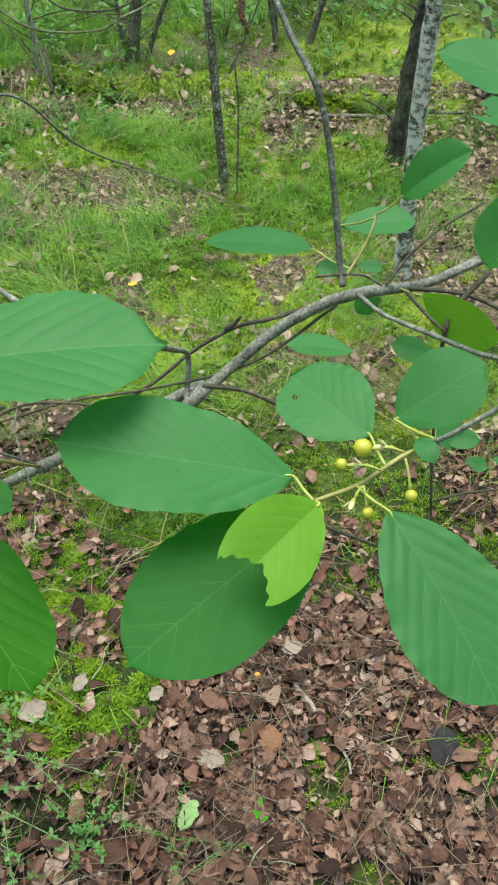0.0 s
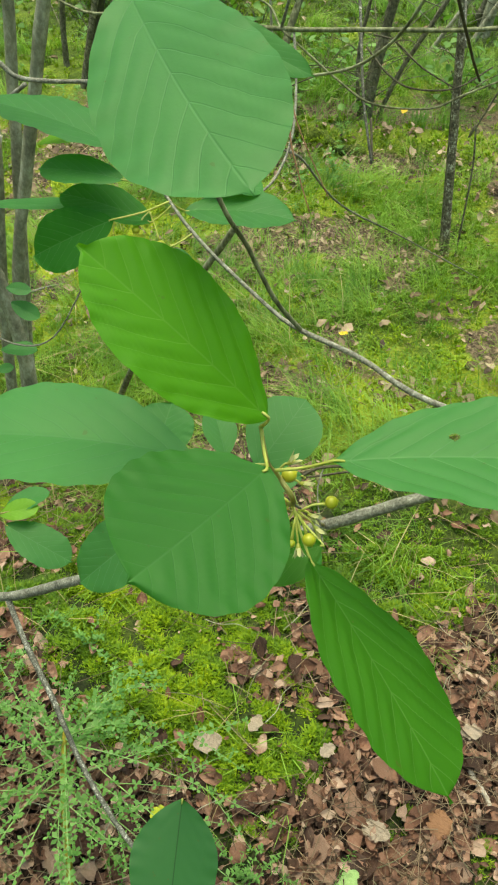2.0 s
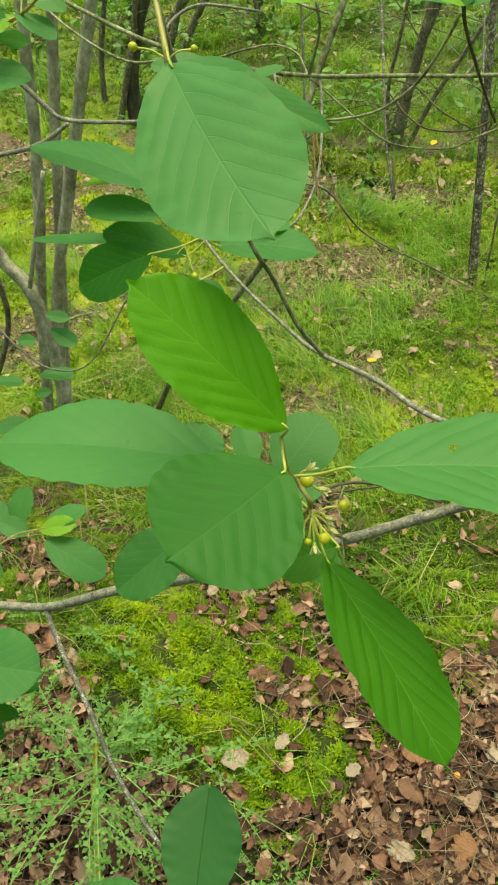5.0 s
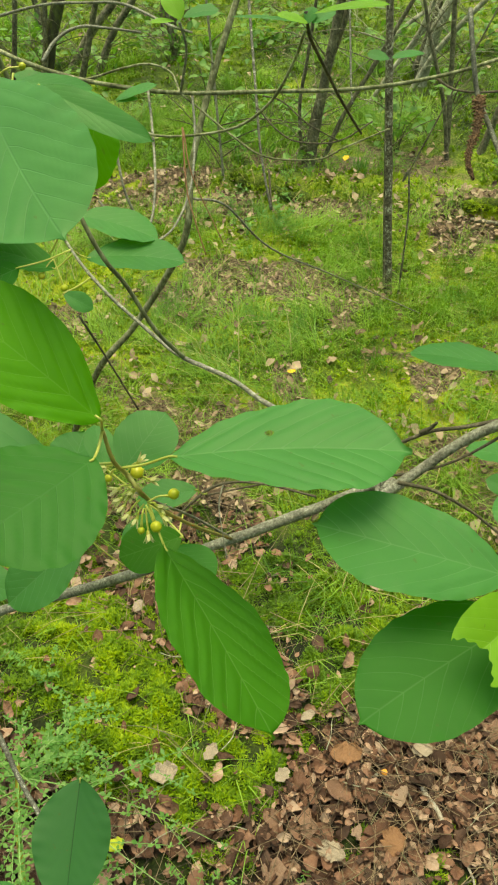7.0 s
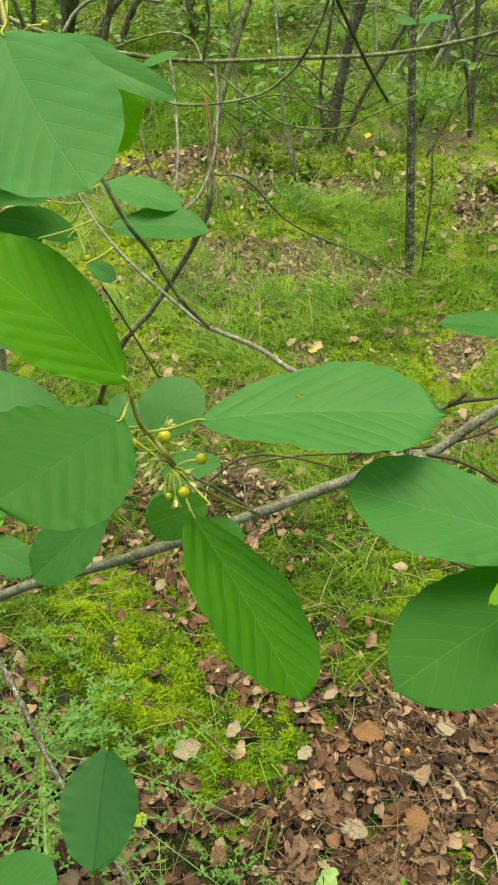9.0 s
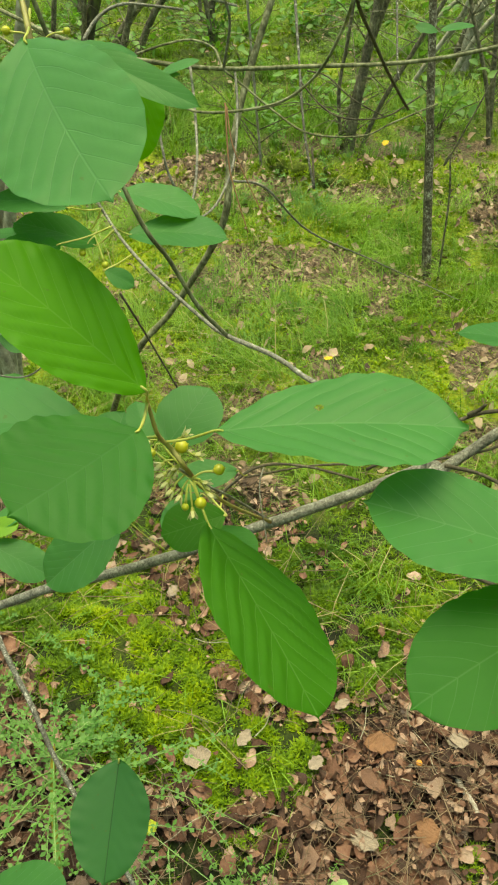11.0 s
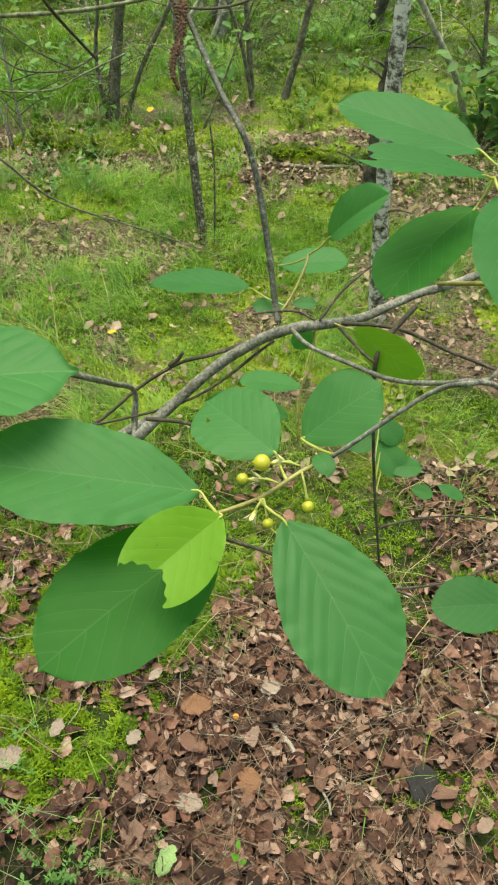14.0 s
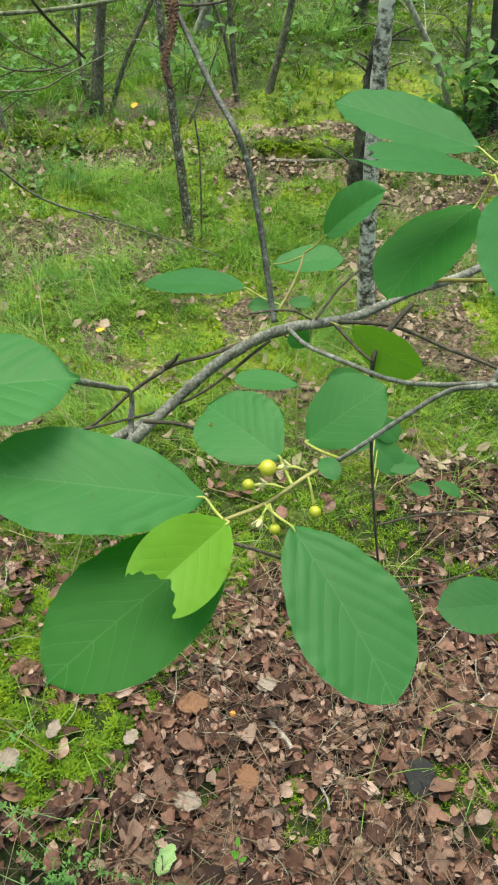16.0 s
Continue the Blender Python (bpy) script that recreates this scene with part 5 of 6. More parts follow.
flower(fruit_stem, (0.0343, 0.1680, 0.9643), (0.0409, 0.1680, 0.9615))
flower(fruit_stem, (0.0252, 0.1555, 0.9505), (0.0291, 0.1612, 0.9538))
berry(right_stem, (0.1262, 0.2786, 1.0176), 0.0020, (0.1386, 0.2777, 1.0170), BERRY_GREEN)
berry(pale_twig, (-0.2600, 0.3884, 0.9322), 0.0023, (-0.2540, 0.3970, 0.9398), BERRY_GREEN)
berry(pale_twig, (-0.2455, 0.3868, 0.9256), 0.0024, (-0.2540, 0.3970, 0.9398), BERRY_GREEN)
berry(dark_twig, (-0.2281, 0.2976, 1.0811), 0.0019, (-0.2146, 0.2981, 1.0770), BERRY_GREEN)
berry(dark_twig, (-0.2041, 0.3037, 1.0796), 0.0015, (-0.2135, 0.2984, 1.0770), BERRY_GREEN)


def catkin(top, tip):
    """A dry brown catkin: a bent core set with small overlapping scales."""
    bm = bmesh.new()
    top, tip = Vector(top), Vector(tip)
    side = (tip - top).cross(Vector((0, 1, 0))).normalized()
    line = spline((top, top.lerp(tip, 0.35) + side * 0.001, top.lerp(tip, 0.75) - side * 0.002, tip + side * 0.002), 16)
    n = len(line)
    tube(bm, line, lambda u: 0.0024 * (1 - 0.75 * u), 6, rough=0.2)
    rr = random.Random(8)
    for i in range(n):
        u = i / (n - 1)
        d = (line[min(i + 1, n - 1)] - line[max(i - 1, 0)]).normalized()
        a0 = d.orthogonal().normalized()
        b0 = d.cross(a0)
        for k in range(7):
            a = 0.9 * k + 0.45 * i
            out = a0 * math.cos(a) + b0 * math.sin(a)
            w, r = 0.0011 * (1 - 0.4 * u), (0.0021 + rr.uniform(-0.0006, 0.0017)) * (1 - 0.72 * u)
            sd = out.cross(d)
            p = line[i] + out * r * 0.5
            q = [bm.verts.new(c) for c in (p - sd * w, p + out * r * 0.6 - d * w, p + sd * w, p + out * r * 0.9 + d * w)]
            bm.faces.new(q)
    return part("catkin", bm, CATKIN_SCALE, tall_twig, "dry brown hanging catkin", smooth=False)


catkin((-0.0051, 0.4601, 1.0245), (-0.0083, 0.4065, 0.9986))

# ---- the many-stemmed shrub behind ----
back_shrub = root("hazel_shrub", (-0.881, 1.080, 0.0), "tall many-stemmed shrub with grey-brown stems and dead twigs", "shrub")
stem_a = twig("stem", back_shrub, [(-0.8807, 1.0804, -0.0300), (-0.8282, 1.0804, 0.3397), (-0.7634, 1.0804, 0.6682), (-0.7405, 1.0804, 0.8510), (-0.7129, 1.0804, 1.0704)], 0.0108, 0.0085, BARK_PALE)
stem_b = twig("stem", back_shrub, [(-0.8360, 1.1104, -0.0300), (-0.8249, 1.1104, 0.1854), (-0.7456, 1.1104, 0.6575), (-0.7110, 1.1104, 0.8594), (-0.6694, 1.1104, 1.1016)], 0.01, 0.0085, BARK_PALE)
stem_c = twig("stem", back_shrub, [(-0.8301, 1.0504, -0.0300), (-0.7678, 1.0504, 0.4161), (-0.7025, 1.0504, 0.6406), (-0.6326, 1.0504, 0.8567), (-0.6122, 1.0504, 0.9193), (-0.5877, 1.0504, 0.9945)], 0.0115, 0.008, BARK_PALE)
stem_d = twig("stem", back_shrub, [(-0.8124, 1.0304, -0.0300), (-0.7791, 1.0304, 0.2272), (-0.7805, 1.0304, 0.3798), (-0.7953, 1.0304, 0.4800), (-0.8318, 1.0304, 0.5285), (-0.8589, 1.0304, 0.5861), (-0.8915, 1.0304, 0.6553)], 0.014, 0.0095, BARK_PALE)
dry_stick = twig("stem", back_shrub, [(-1.1000, 1.0604, -0.0300), (-0.8932, 1.0604, 0.3424), (-0.8778, 1.0604, 0.4962), (-0.8805, 1.0604, 0.5694), (-0.8837, 1.0604, 0.6573)], 0.006, 0.004, BARK_BROWN)
pale_stick = twig("dead_twig", back_shrub, [(-0.7679, 0.9904, 0.5117), (-0.7282, 0.9904, 0.6287), (-0.6994, 0.9904, 0.7102)], 0.004, 0.0035, WOOD_PALE)
low_side_branch = twig("branch", back_shrub, [(-0.8312, 0.9804, 0.7240), (-0.7543, 0.9804, 0.7359), (-0.6878, 0.9804, 0.7556), (-0.6393, 0.9804, 0.7861)], 0.004, 0.003, BARK)
grey_side_branch = twig("branch", back_shrub, [(-0.6308, 0.8500, 0.8929), (-0.5948, 0.8500, 0.8573), (-0.5616, 0.8500, 0.8401), (-0.4483, 0.8500, 0.8466), (-0.3874, 0.8500, 0.8582)], 0.0032, 0.002, BARK)
arched_twig = twig("twig", back_shrub, [(-0.8364, 0.9500, 0.4782), (-0.7934, 0.9500, 0.4187), (-0.7382, 0.9500, 0.3821), (-0.6617, 0.9500, 0.4068), (-0.5693, 0.9500, 0.5514)], 0.002, 0.0012, BARK)
leaf(arched_twig, (-0.7250, 0.9500, 0.4892), (-0.6869, 0.9570, 0.4832), (0.2214, -0.4620, 0.8588), 0.0219, (-0.7250, 0.9500, 0.4892), LEAF)
leaf(arched_twig, (-0.7222, 0.9500, 0.4631), (-0.6762, 0.9463, 0.4424), (0.3159, -0.5152, 0.7967), 0.0283, (-0.7222, 0.9500, 0.4631), LEAF)
leaf(arched_twig, (-0.7649, 0.9500, 0.3657), (-0.7056, 0.9664, 0.3622), (0.0795, -0.0762, 0.9939), 0.0345, (-0.7649, 0.9500, 0.3657), LEAF)
leaf(arched_twig, (-0.7908, 0.9500, 0.4304), (-0.7594, 0.9594, 0.4293), (0.2048, -0.5966, 0.7760), 0.0206, (-0.7908, 0.9500, 0.4304), LEAF)
leaf(arched_twig, (-0.8630, 0.9500, 0.3336), (-0.8102, 0.9637, 0.3296), (0.0839, -0.0287, 0.9961), 0.0306, (-0.8630, 0.9500, 0.3336), LEAF)
leaf(arched_twig, (-0.7833, 0.9500, 0.3199), (-0.7558, 0.9616, 0.3226), (0.1686, -0.5876, 0.7914), 0.0177, (-0.7833, 0.9500, 0.3199), LEAF)
leaf(arched_twig, (-0.8939, 0.9500, 0.2130), (-0.8310, 0.9796, 0.2226), (0.0456, -0.3959, 0.9172), 0.0393, (-0.8939, 0.9500, 0.2130), LEAF)
leaf(arched_twig, (-0.8681, 0.9500, 0.1977), (-0.8083, 0.9715, 0.1996), (0.0077, -0.1090, 0.9940), 0.0356, (-0.8681, 0.9500, 0.1977), LEAF)
leaf(arched_twig, (-0.8181, 0.9500, 0.4261), (-0.8482, 0.9346, 0.4200), (0.1191, -0.5735, 0.8752), 0.0192, (-0.8181, 0.9500, 0.4261), LEAF)
top_branch = twig("branch", back_shrub, [(-0.6122, 1.0504, 1.0393), (-0.6818, 0.9319, 0.9893), (-0.5448, 0.8263, 0.9787), (-0.4250, 0.7218, 0.9751), (-0.3471, 0.6613, 0.9747), (-0.2909, 0.6436, 0.9709), (-0.2273, 0.6245, 0.9723), (-0.1543, 0.6292, 0.9740), (-0.1001, 0.6241, 0.9777), (-0.0572, 0.6244, 0.9828), (-0.0161, 0.6270, 0.9910), (0.0161, 0.6291, 1.0010), (0.0626, 0.6502, 1.0138)], 0.0022, 0.0013, BARK_STEM)
curved_twig = twig("twig", back_shrub, [(-0.5509, 0.7747, 1.0001), (-0.4703, 0.7098, 0.9773), (-0.3934, 0.6559, 0.9679), (-0.3437, 0.6494, 0.9744), (-0.3207, 0.6542, 0.9718), (-0.2868, 0.6585, 0.9804), (-0.2634, 0.6617, 0.9835), (-0.2433, 0.6565, 0.9786), (-0.2273, 0.6245, 0.9723), (-0.2129, 0.6204, 0.9630), (-0.1828, 0.6061, 0.9464), (-0.1546, 0.6003, 0.9324), (-0.1144, 0.6064, 0.9294), (-0.0931, 0.6166, 0.9360), (-0.0591, 0.6331, 0.9466)], 0.0012, 0.0007, BARK_STEM)
hanging_loop = twig("twig", back_shrub, [(-0.2185, 0.6268, 0.9718), (-0.2090, 0.5909, 0.9508), (-0.2004, 0.5368, 0.9321), (-0.2037, 0.4977, 0.9183), (-0.2140, 0.4736, 0.9161), (-0.2263, 0.4678, 0.9203), (-0.2378, 0.4651, 0.9357), (-0.2468, 0.4674, 0.9484)], 0.0010, 0.0008, BARK)
loop_twig = twig("twig", back_shrub, [(-0.2551, 0.6261, 0.9725), (-0.2391, 0.5778, 0.9587), (-0.2236, 0.5225, 0.9369), (-0.2205, 0.4862, 0.9210), (-0.2297, 0.4768, 0.9473), (-0.2387, 0.4916, 0.9747)], 0.0011, 0.0009, BARK)
arc_twig = twig("twig", back_shrub, [(-0.2522, 0.5767, 0.9608), (-0.2334, 0.5657, 0.9587), (-0.2032, 0.5611, 0.9613), (-0.1641, 0.5417, 0.9754), (-0.1368, 0.5270, 0.9982), (-0.1197, 0.5151, 1.0267), (-0.1110, 0.5019, 1.0481)], 0.0011, 0.001, BARK_STEM)
bud_twig = twig("twig", back_shrub, [(-0.1107, 0.5042, 1.0585), (-0.1087, 0.5063, 1.0449), (-0.1053, 0.5311, 1.0262), (-0.0949, 0.5692, 0.9902), (-0.0888, 0.6029, 0.9657), (-0.0814, 0.6334, 0.9417)], 0.0013, 0.001, BARK_DARK)
white_twig = twig("twig", back_shrub, [(-0.1935, 0.7444, 1.0330), (-0.1855, 0.7141, 0.9956), (-0.1760, 0.6767, 0.9649), (-0.1654, 0.6391, 0.9213), (-0.1521, 0.6088, 0.8841)], 0.0014, 0.001, BARK_SPECKLED)
white_twig_b = twig("twig", back_shrub, [(-0.1094, 0.7834, 1.0262), (-0.1036, 0.7518, 0.9877), (-0.0971, 0.7098, 0.9524), (-0.0944, 0.7022, 0.9429)], 0.001, 0.0008, BARK_SPECKLED)
thin_arc = twig("twig", back_shrub, [(-0.1596, 0.6206, 0.9730), (-0.1439, 0.6206, 0.9691), (-0.1225, 0.6131, 0.9549), (-0.0981, 0.6192, 0.9403)], 0.0007, 0.0006, BARK_DARK)
thin_arc_b = twig("twig", back_shrub, [(-0.1631, 0.6141, 0.9663), (-0.1461, 0.6057, 0.9522), (-0.1277, 0.6028, 0.9441), (-0.0981, 0.6192, 0.9403), (-0.0735, 0.6446, 0.9481)], 0.0007, 0.0006, BARK_DARK)
link_twig = twig("twig", back_shrub, [(-0.2275, 0.6251, 0.9721), (-0.2163, 0.6111, 1.0076), (-0.2175, 0.6026, 1.0291)], 0.0012, 0.001, BARK)
upper_web = twig("twig", back_shrub, [(-0.4290, 0.6968, 1.0057), (-0.3670, 0.6957, 1.0199), (-0.3249, 0.6939, 1.0227), (-0.2881, 0.6886, 1.0228), (-0.2309, 0.6210, 1.0228), (-0.2078, 0.5995, 1.0230)], 0.0014, 0.001, BARK)
upper_web_b = twig("twig", back_shrub, [(-0.4057, 0.7653, 0.9552), (-0.3941, 0.7820, 0.9718), (-0.3735, 0.7939, 0.9805), (-0.3461, 0.7983, 0.9788), (-0.3129, 0.8017, 0.9743)], 0.002, 0.0012, BARK)
short_stub = twig("twig", back_shrub, [(-0.1578, 0.6332, 0.9093), (-0.1518, 0.6099, 0.8836)], 0.001, 0.0008, BARK_DARK)
right_web = twig("twig", back_shrub, [(-0.0281, 0.6332, 0.9858), (-0.0107, 0.6197, 0.9811), (0.0184, 0.6140, 0.9827), (0.0494, 0.6259, 0.9888)], 0.0011, 0.0009, BARK_DARK)
needle_pair = twig("dry_stem", back_shrub, [(-0.2081, 0.5538, 0.9695), (-0.1983, 0.5174, 0.9401), (-0.1887, 0.4984, 0.9232), (-0.1771, 0.4795, 0.9059)], 0.0007, 0.0004, NEEDLE)
needle_long = twig("dry_stem", back_shrub, [(-0.2070, 0.5523, 0.9676), (-0.1951, 0.5234, 0.9463), (-0.1661, 0.4874, 0.9123)], 0.0006, 0.0004, NEEDLE)
leaf(bud_twig, (-0.1090, 0.4996, 1.0527), (-0.1279, 0.4998, 1.0577), (0.2466, -0.2391, 0.9392), 0.0102, (-0.1090, 0.4996, 1.0527), LEAF_YOUNG_LIT)
leaf(bud_twig, (-0.1080, 0.4998, 1.0527), (-0.1076, 0.5066, 1.0605), (-0.1418, -0.7458, 0.6508), 0.0089, (-0.1080, 0.4998, 1.0527), LEAF)
leaf(bud_twig, (-0.1067, 0.5001, 1.0526), (-0.0930, 0.5076, 1.0579), (-0.0809, -0.4732, 0.8772), 0.0092, (-0.1067, 0.5001, 1.0526), LEAF)
leaf(bud_twig, (-0.1035, 0.4819, 1.0618), (-0.0601, 0.4938, 1.0647), (0.0100, -0.2699, 0.9628), 0.0084, (-0.1035, 0.4819, 1.0618), LEAF_YOUNG_LIT)
leaf(bud_twig, (-0.1139, 0.5103, 1.0509), (-0.1569, 0.5045, 1.0549), (0.1241, -0.2520, 0.9597), 0.0044, (-0.1139, 0.5103, 1.0509), LEAF)
leaf(link_twig, (-0.2169, 0.6041, 1.0307), (-0.2291, 0.6153, 1.0470), (0.2803, -0.6782, 0.6793), 0.0167, (-0.2169, 0.6041, 1.0307), LEAF_YOUNG_LIT)
leaf(link_twig, (-0.2151, 0.6058, 1.0322), (-0.1897, 0.6138, 1.0352), (0.0116, -0.3827, 0.9238), 0.0150, (-0.2151, 0.6058, 1.0322), LEAF)
leaf(link_twig, (-0.2209, 0.6025, 1.0298), (-0.2392, 0.5985, 1.0298), (0.0551, -0.2653, 0.9626), 0.0071, (-0.2209, 0.6025, 1.0298), LEAF_YOUNG_LIT)
leaf(top_branch, (-0.2729, 0.5968, 0.9739), (-0.2421, 0.6107, 0.9824), (-0.1411, -0.2726, 0.9517), 0.0152, (-0.2729, 0.5968, 0.9739), LEAF)
leaf(top_branch, (-0.2793, 0.5950, 0.9734), (-0.3152, 0.5946, 0.9820), (0.2332, -0.1107, 0.9661), 0.0133, (-0.2793, 0.5950, 0.9734), LEAF)
leaf(top_branch, (-0.2727, 0.5957, 0.9725), (-0.2555, 0.6009, 0.9744), (-0.0356, -0.2227, 0.9742), 0.0076, (-0.2727, 0.5957, 0.9725), LEAF)
leaf(top_branch, (-0.3106, 0.5722, 0.9859), (-0.3366, 0.5715, 0.9916), (0.2043, -0.4553, 0.8666), 0.0149, (-0.3106, 0.5722, 0.9859), LEAF)
leaf(thin_arc_b, (-0.0648, 0.6791, 0.9864), (-0.0833, 0.6786, 0.9905), (0.2016, -0.4857, 0.8505), 0.0106, (-0.0648, 0.6791, 0.9864), LEAF)
leaf(thin_arc_b, (-0.0636, 0.6800, 0.9871), (-0.0373, 0.6873, 0.9890), (-0.0117, -0.2200, 0.9754), 0.0117, (-0.0636, 0.6800, 0.9871), LEAF)


def many(name, spots, template, faces, mat, label, category, dip=0.0):
    """One object of kind stuff: a template set down at many spots; each spot is a 3 x 3 array and a place."""
    t = np.array(template, float)
    f = np.array(faces)
    vs = np.concatenate([t @ np.array(r, float).T + np.array(p) for r, p in spots])
    fs = np.concatenate([f + i * len(t) for i in range(len(spots))])
    me = bpy.data.meshes.new(name)
    me.from_pydata(vs.tolist(), [], fs.tolist())
    me.materials.append(mat)
    me.shade_smooth()
    return tagged(new(name, me), label, category, kind="stuff")


def turn(rnd, tilt):
    """A random turn about the upright with a lean of up to tilt, as a 3 x 3 array."""
    return np.array(Euler((rnd.uniform(-tilt, tilt), rnd.uniform(-tilt, tilt), rnd.uniform(0, 6.283))).to_matrix())


# ---- dead leaves ----
def dead_leaf_form(seed, calm=0.9, rows=8, cols=5):
    """A curled, crumpled dry leaf about 1 long: an uneven oval with a pointed tip, rolled and bent."""
    r = random.Random(seed)
    bend, roll, twist, wide = r.uniform(-1.6, 1.9), r.choice((-1, 1, 1)) * r.uniform(0.5, 2.9), r.uniform(-0.9, 0.9), r.uniform(0.45, 0.9)
    bend, roll, twist = bend * calm + 0.01, roll * calm, twist * calm
    tear, lobes, peak = r.uniform(0, 6), r.uniform(7, 13), r.uniform(0.7, 0.95)
    vs, fs = [], []
    for i in range(rows):
        v = i / (rows - 1)
        env = max(0.03, math.sin(math.pi * v ** peak)) ** 0.75
        left, right = (0.5 * wide * env * (1 + 0.13 * math.sin(lobes * v + tear + k)) * r.uniform(0.80, 1.08) for k in (0, 2))
        along = math.sin(bend * (v - 0.5)) / bend
        lift = (1 - math.cos(bend * (v - 0.5))) / bend
        for j in range(cols):
            u = 2 * j / (cols - 1) - 1
            y = u * (right if u > 0 else left)
            a = roll * y * 1.6
            yy, zz = math.sin(a) / (roll * 1.6), (1 - math.cos(a)) / (roll * 1.6)
            z = lift + zz + twist * y * (v - 0.5) + 0.16 * noise.noise((v * 3.2 + seed, u * 1.6, 0.5)) + 0.07 * noise.noise((v * 8 + seed, u * 4, 2.5))
            vs.append((along + 0.05 * noise.noise((v * 4, u * 3 + seed, 8.0)), yy, z))
    for i in range(rows - 1):
        for j in range(cols - 1):
            fs.append((i * cols + j, i * cols + j + 1, (i + 1) * cols + j + 1, (i + 1) * cols + j))
    return vs, fs


rnd = random.Random(5)
forms = [dead_leaf_form(s) for s in range(14)]
leaf_meshes = []
for vs, fs in forms:
    me = bpy.data.meshes.new("dead_leaf")
    me.from_pydata(vs, [], fs)
    me.materials.append(DEAD_LEAF)
    me.shade_smooth()
    leaf_meshes.append(me)


def dead_spot(r, x, y, size, lift):
    k = size
    return turn(r, 0.75) * k, (x, y, height(x, y) + lift)


singles = 0
while singles < 300:
    x, y = rnd.uniform(-0.48, 0.5), rnd.uniform(0.24, 0.85)
    if rnd.random() > max(bareness(x, y), 0.04):
        continue
    size = rnd.uniform(0.016, 0.047)
    ob = new("dead_leaf", leaf_meshes[rnd.randrange(14)])
    ob.location = (x, y, height(x, y) + rnd.uniform(0.012, 0.026))
    ob.rotation_euler = (rnd.uniform(-0.5, 0.5), rnd.uniform(-0.5, 0.5), rnd.uniform(0, 6.28))
    ob.scale = (size, size, size)
    tagged(ob, "dry curled brown leaf lying on the forest floor", "dead leaf", "fallen leaves")
    singles += 1
thin = random.Random(6)
spots, field, tiny = [[] for _ in range(14)], [[] for _ in range(14)], [[] for _ in range(14)]
for zone, count in (((-0.9, 0.9, 0.15, 1.15), 32000), ((-1.8, 1.7, -0.5, 0.5), 4000), ((-1.9, 1.3, 1.1, 2.8), 22000), ((-1.3, 1.0, 2.35, 2.75), 4500), ((-3.2, 2.0, 2.8, 6.0), 12000)):
    for _ in range(count):
        x, y = rnd.uniform(zone[0], zone[1]), rnd.uniform(zone[2], zone[3])
        if rnd.random() > max(bareness(x, y), 0.04 if y < 1.1 else 0.08 + 0.45 * soft(noise.noise((x * 6, y * 6, 77.0)), 0.05, 0.4)):
            continue
        size = rnd.uniform(0.005, 0.016) if rnd.random() < (0.6 if y < 1.1 else 0.72) else rnd.uniform(0.016, 0.036)
        if zone[0] == -0.9 and thin.random() > min(x + 0.9, 0.9 - x, y - 0.15) / 0.2:
            continue
        heap = field if y > 1.1 else tiny if size < 0.018 else spots
        heap[rnd.randrange(14)].append(dead_spot(rnd, x, y, size, rnd.uniform(0.002, 0.020) + (0.008 if y > 1.1 else 0.0)))
small_forms = [dead_leaf_form(s, 0.9, 5, 4) for s in range(14)]
for groups, mat, label in ((spots, LITTER, "layer of dry brown leaves on the forest floor"), (tiny, LITTER, "small brown leaf crumbs on the forest floor"), (field, FIELD_LITTER, "pale dry leaves strewn over moss and grass")):
    vs, fs, base = [], [], 0
    for (tv, tf), group in zip(forms if groups is spots else small_forms, groups):
        t, f = np.array(tv), np.array(tf)
        for r, p in group:
            vs.append(t @ r.T + np.array(p))
            fs.append(f + base)
            base += len(t)
    me = bpy.data.meshes.new("leaf_litter")
    me.from_pydata(np.concatenate(vs).tolist(), [], np.concatenate(fs).tolist())
    me.materials.append(mat)
    me.shade_smooth()
    tagged(new("leaf_litter", me), label, "leaf litter", kind="stuff")


def ragged_form(seed):
    """A flattened, torn and lobed dead leaf about 1 long, with a raised midrib."""
    r = random.Random(seed)
    lobes, ph, wide, bend, roll = r.uniform(2.2, 3.6), r.uniform(0, 3), r.uniform(0.6, 0.85), r.uniform(-0.5, 0.5), r.uniform(-0.5, 0.5)
    vs, fs = [], []
    for i in range(19):
        v = i / 18
        env = max(0.03, math.sin(math.pi * v ** 0.85)) ** 0.6
        sides = [0.5 * wide * env * (0.74 + 0.26 * abs(math.sin(lobes * math.pi * v + ph + k))) * r.uniform(0.86, 1.1) for k in (0.0, 0.5)]
        for j in range(9):
            u = j / 4 - 1
            y = u * sides[u > 0]
            z = bend * (v - 0.5) ** 2 + roll * y * y + 0.10 * abs(y) + 0.035 * math.sin(11 * v + 5 * u + ph) * abs(u) + r.uniform(-0.014, 0.014)
            vs.append((v - 0.5 + 0.25 * abs(y) + r.uniform(-0.012, 0.012), y, z))
    for i in range(18):
        for j in range(8):
            fs.append((i * 9 + j, i * 9 + j + 1, i * 9 + j + 10, i * 9 + j + 9))
    return vs, fs


def marked_leaf(x, y, size, seed, mat, label, spin=0.5, name="dead_leaf", lift=0.024):
    vs, fs = ragged_form(seed)
    me = bpy.data.meshes.new(name)
    me.from_pydata(vs, [], fs)
    me.materials.append(mat)
    ob = new(name, me)
    ob.location, ob.rotation_euler, ob.scale = (x, y, height(x, y) + lift), (0.15, -0.1, spin), (size * 0.85,) * 3
    return tagged(ob, label, "fallen leaf", "fallen leaves")


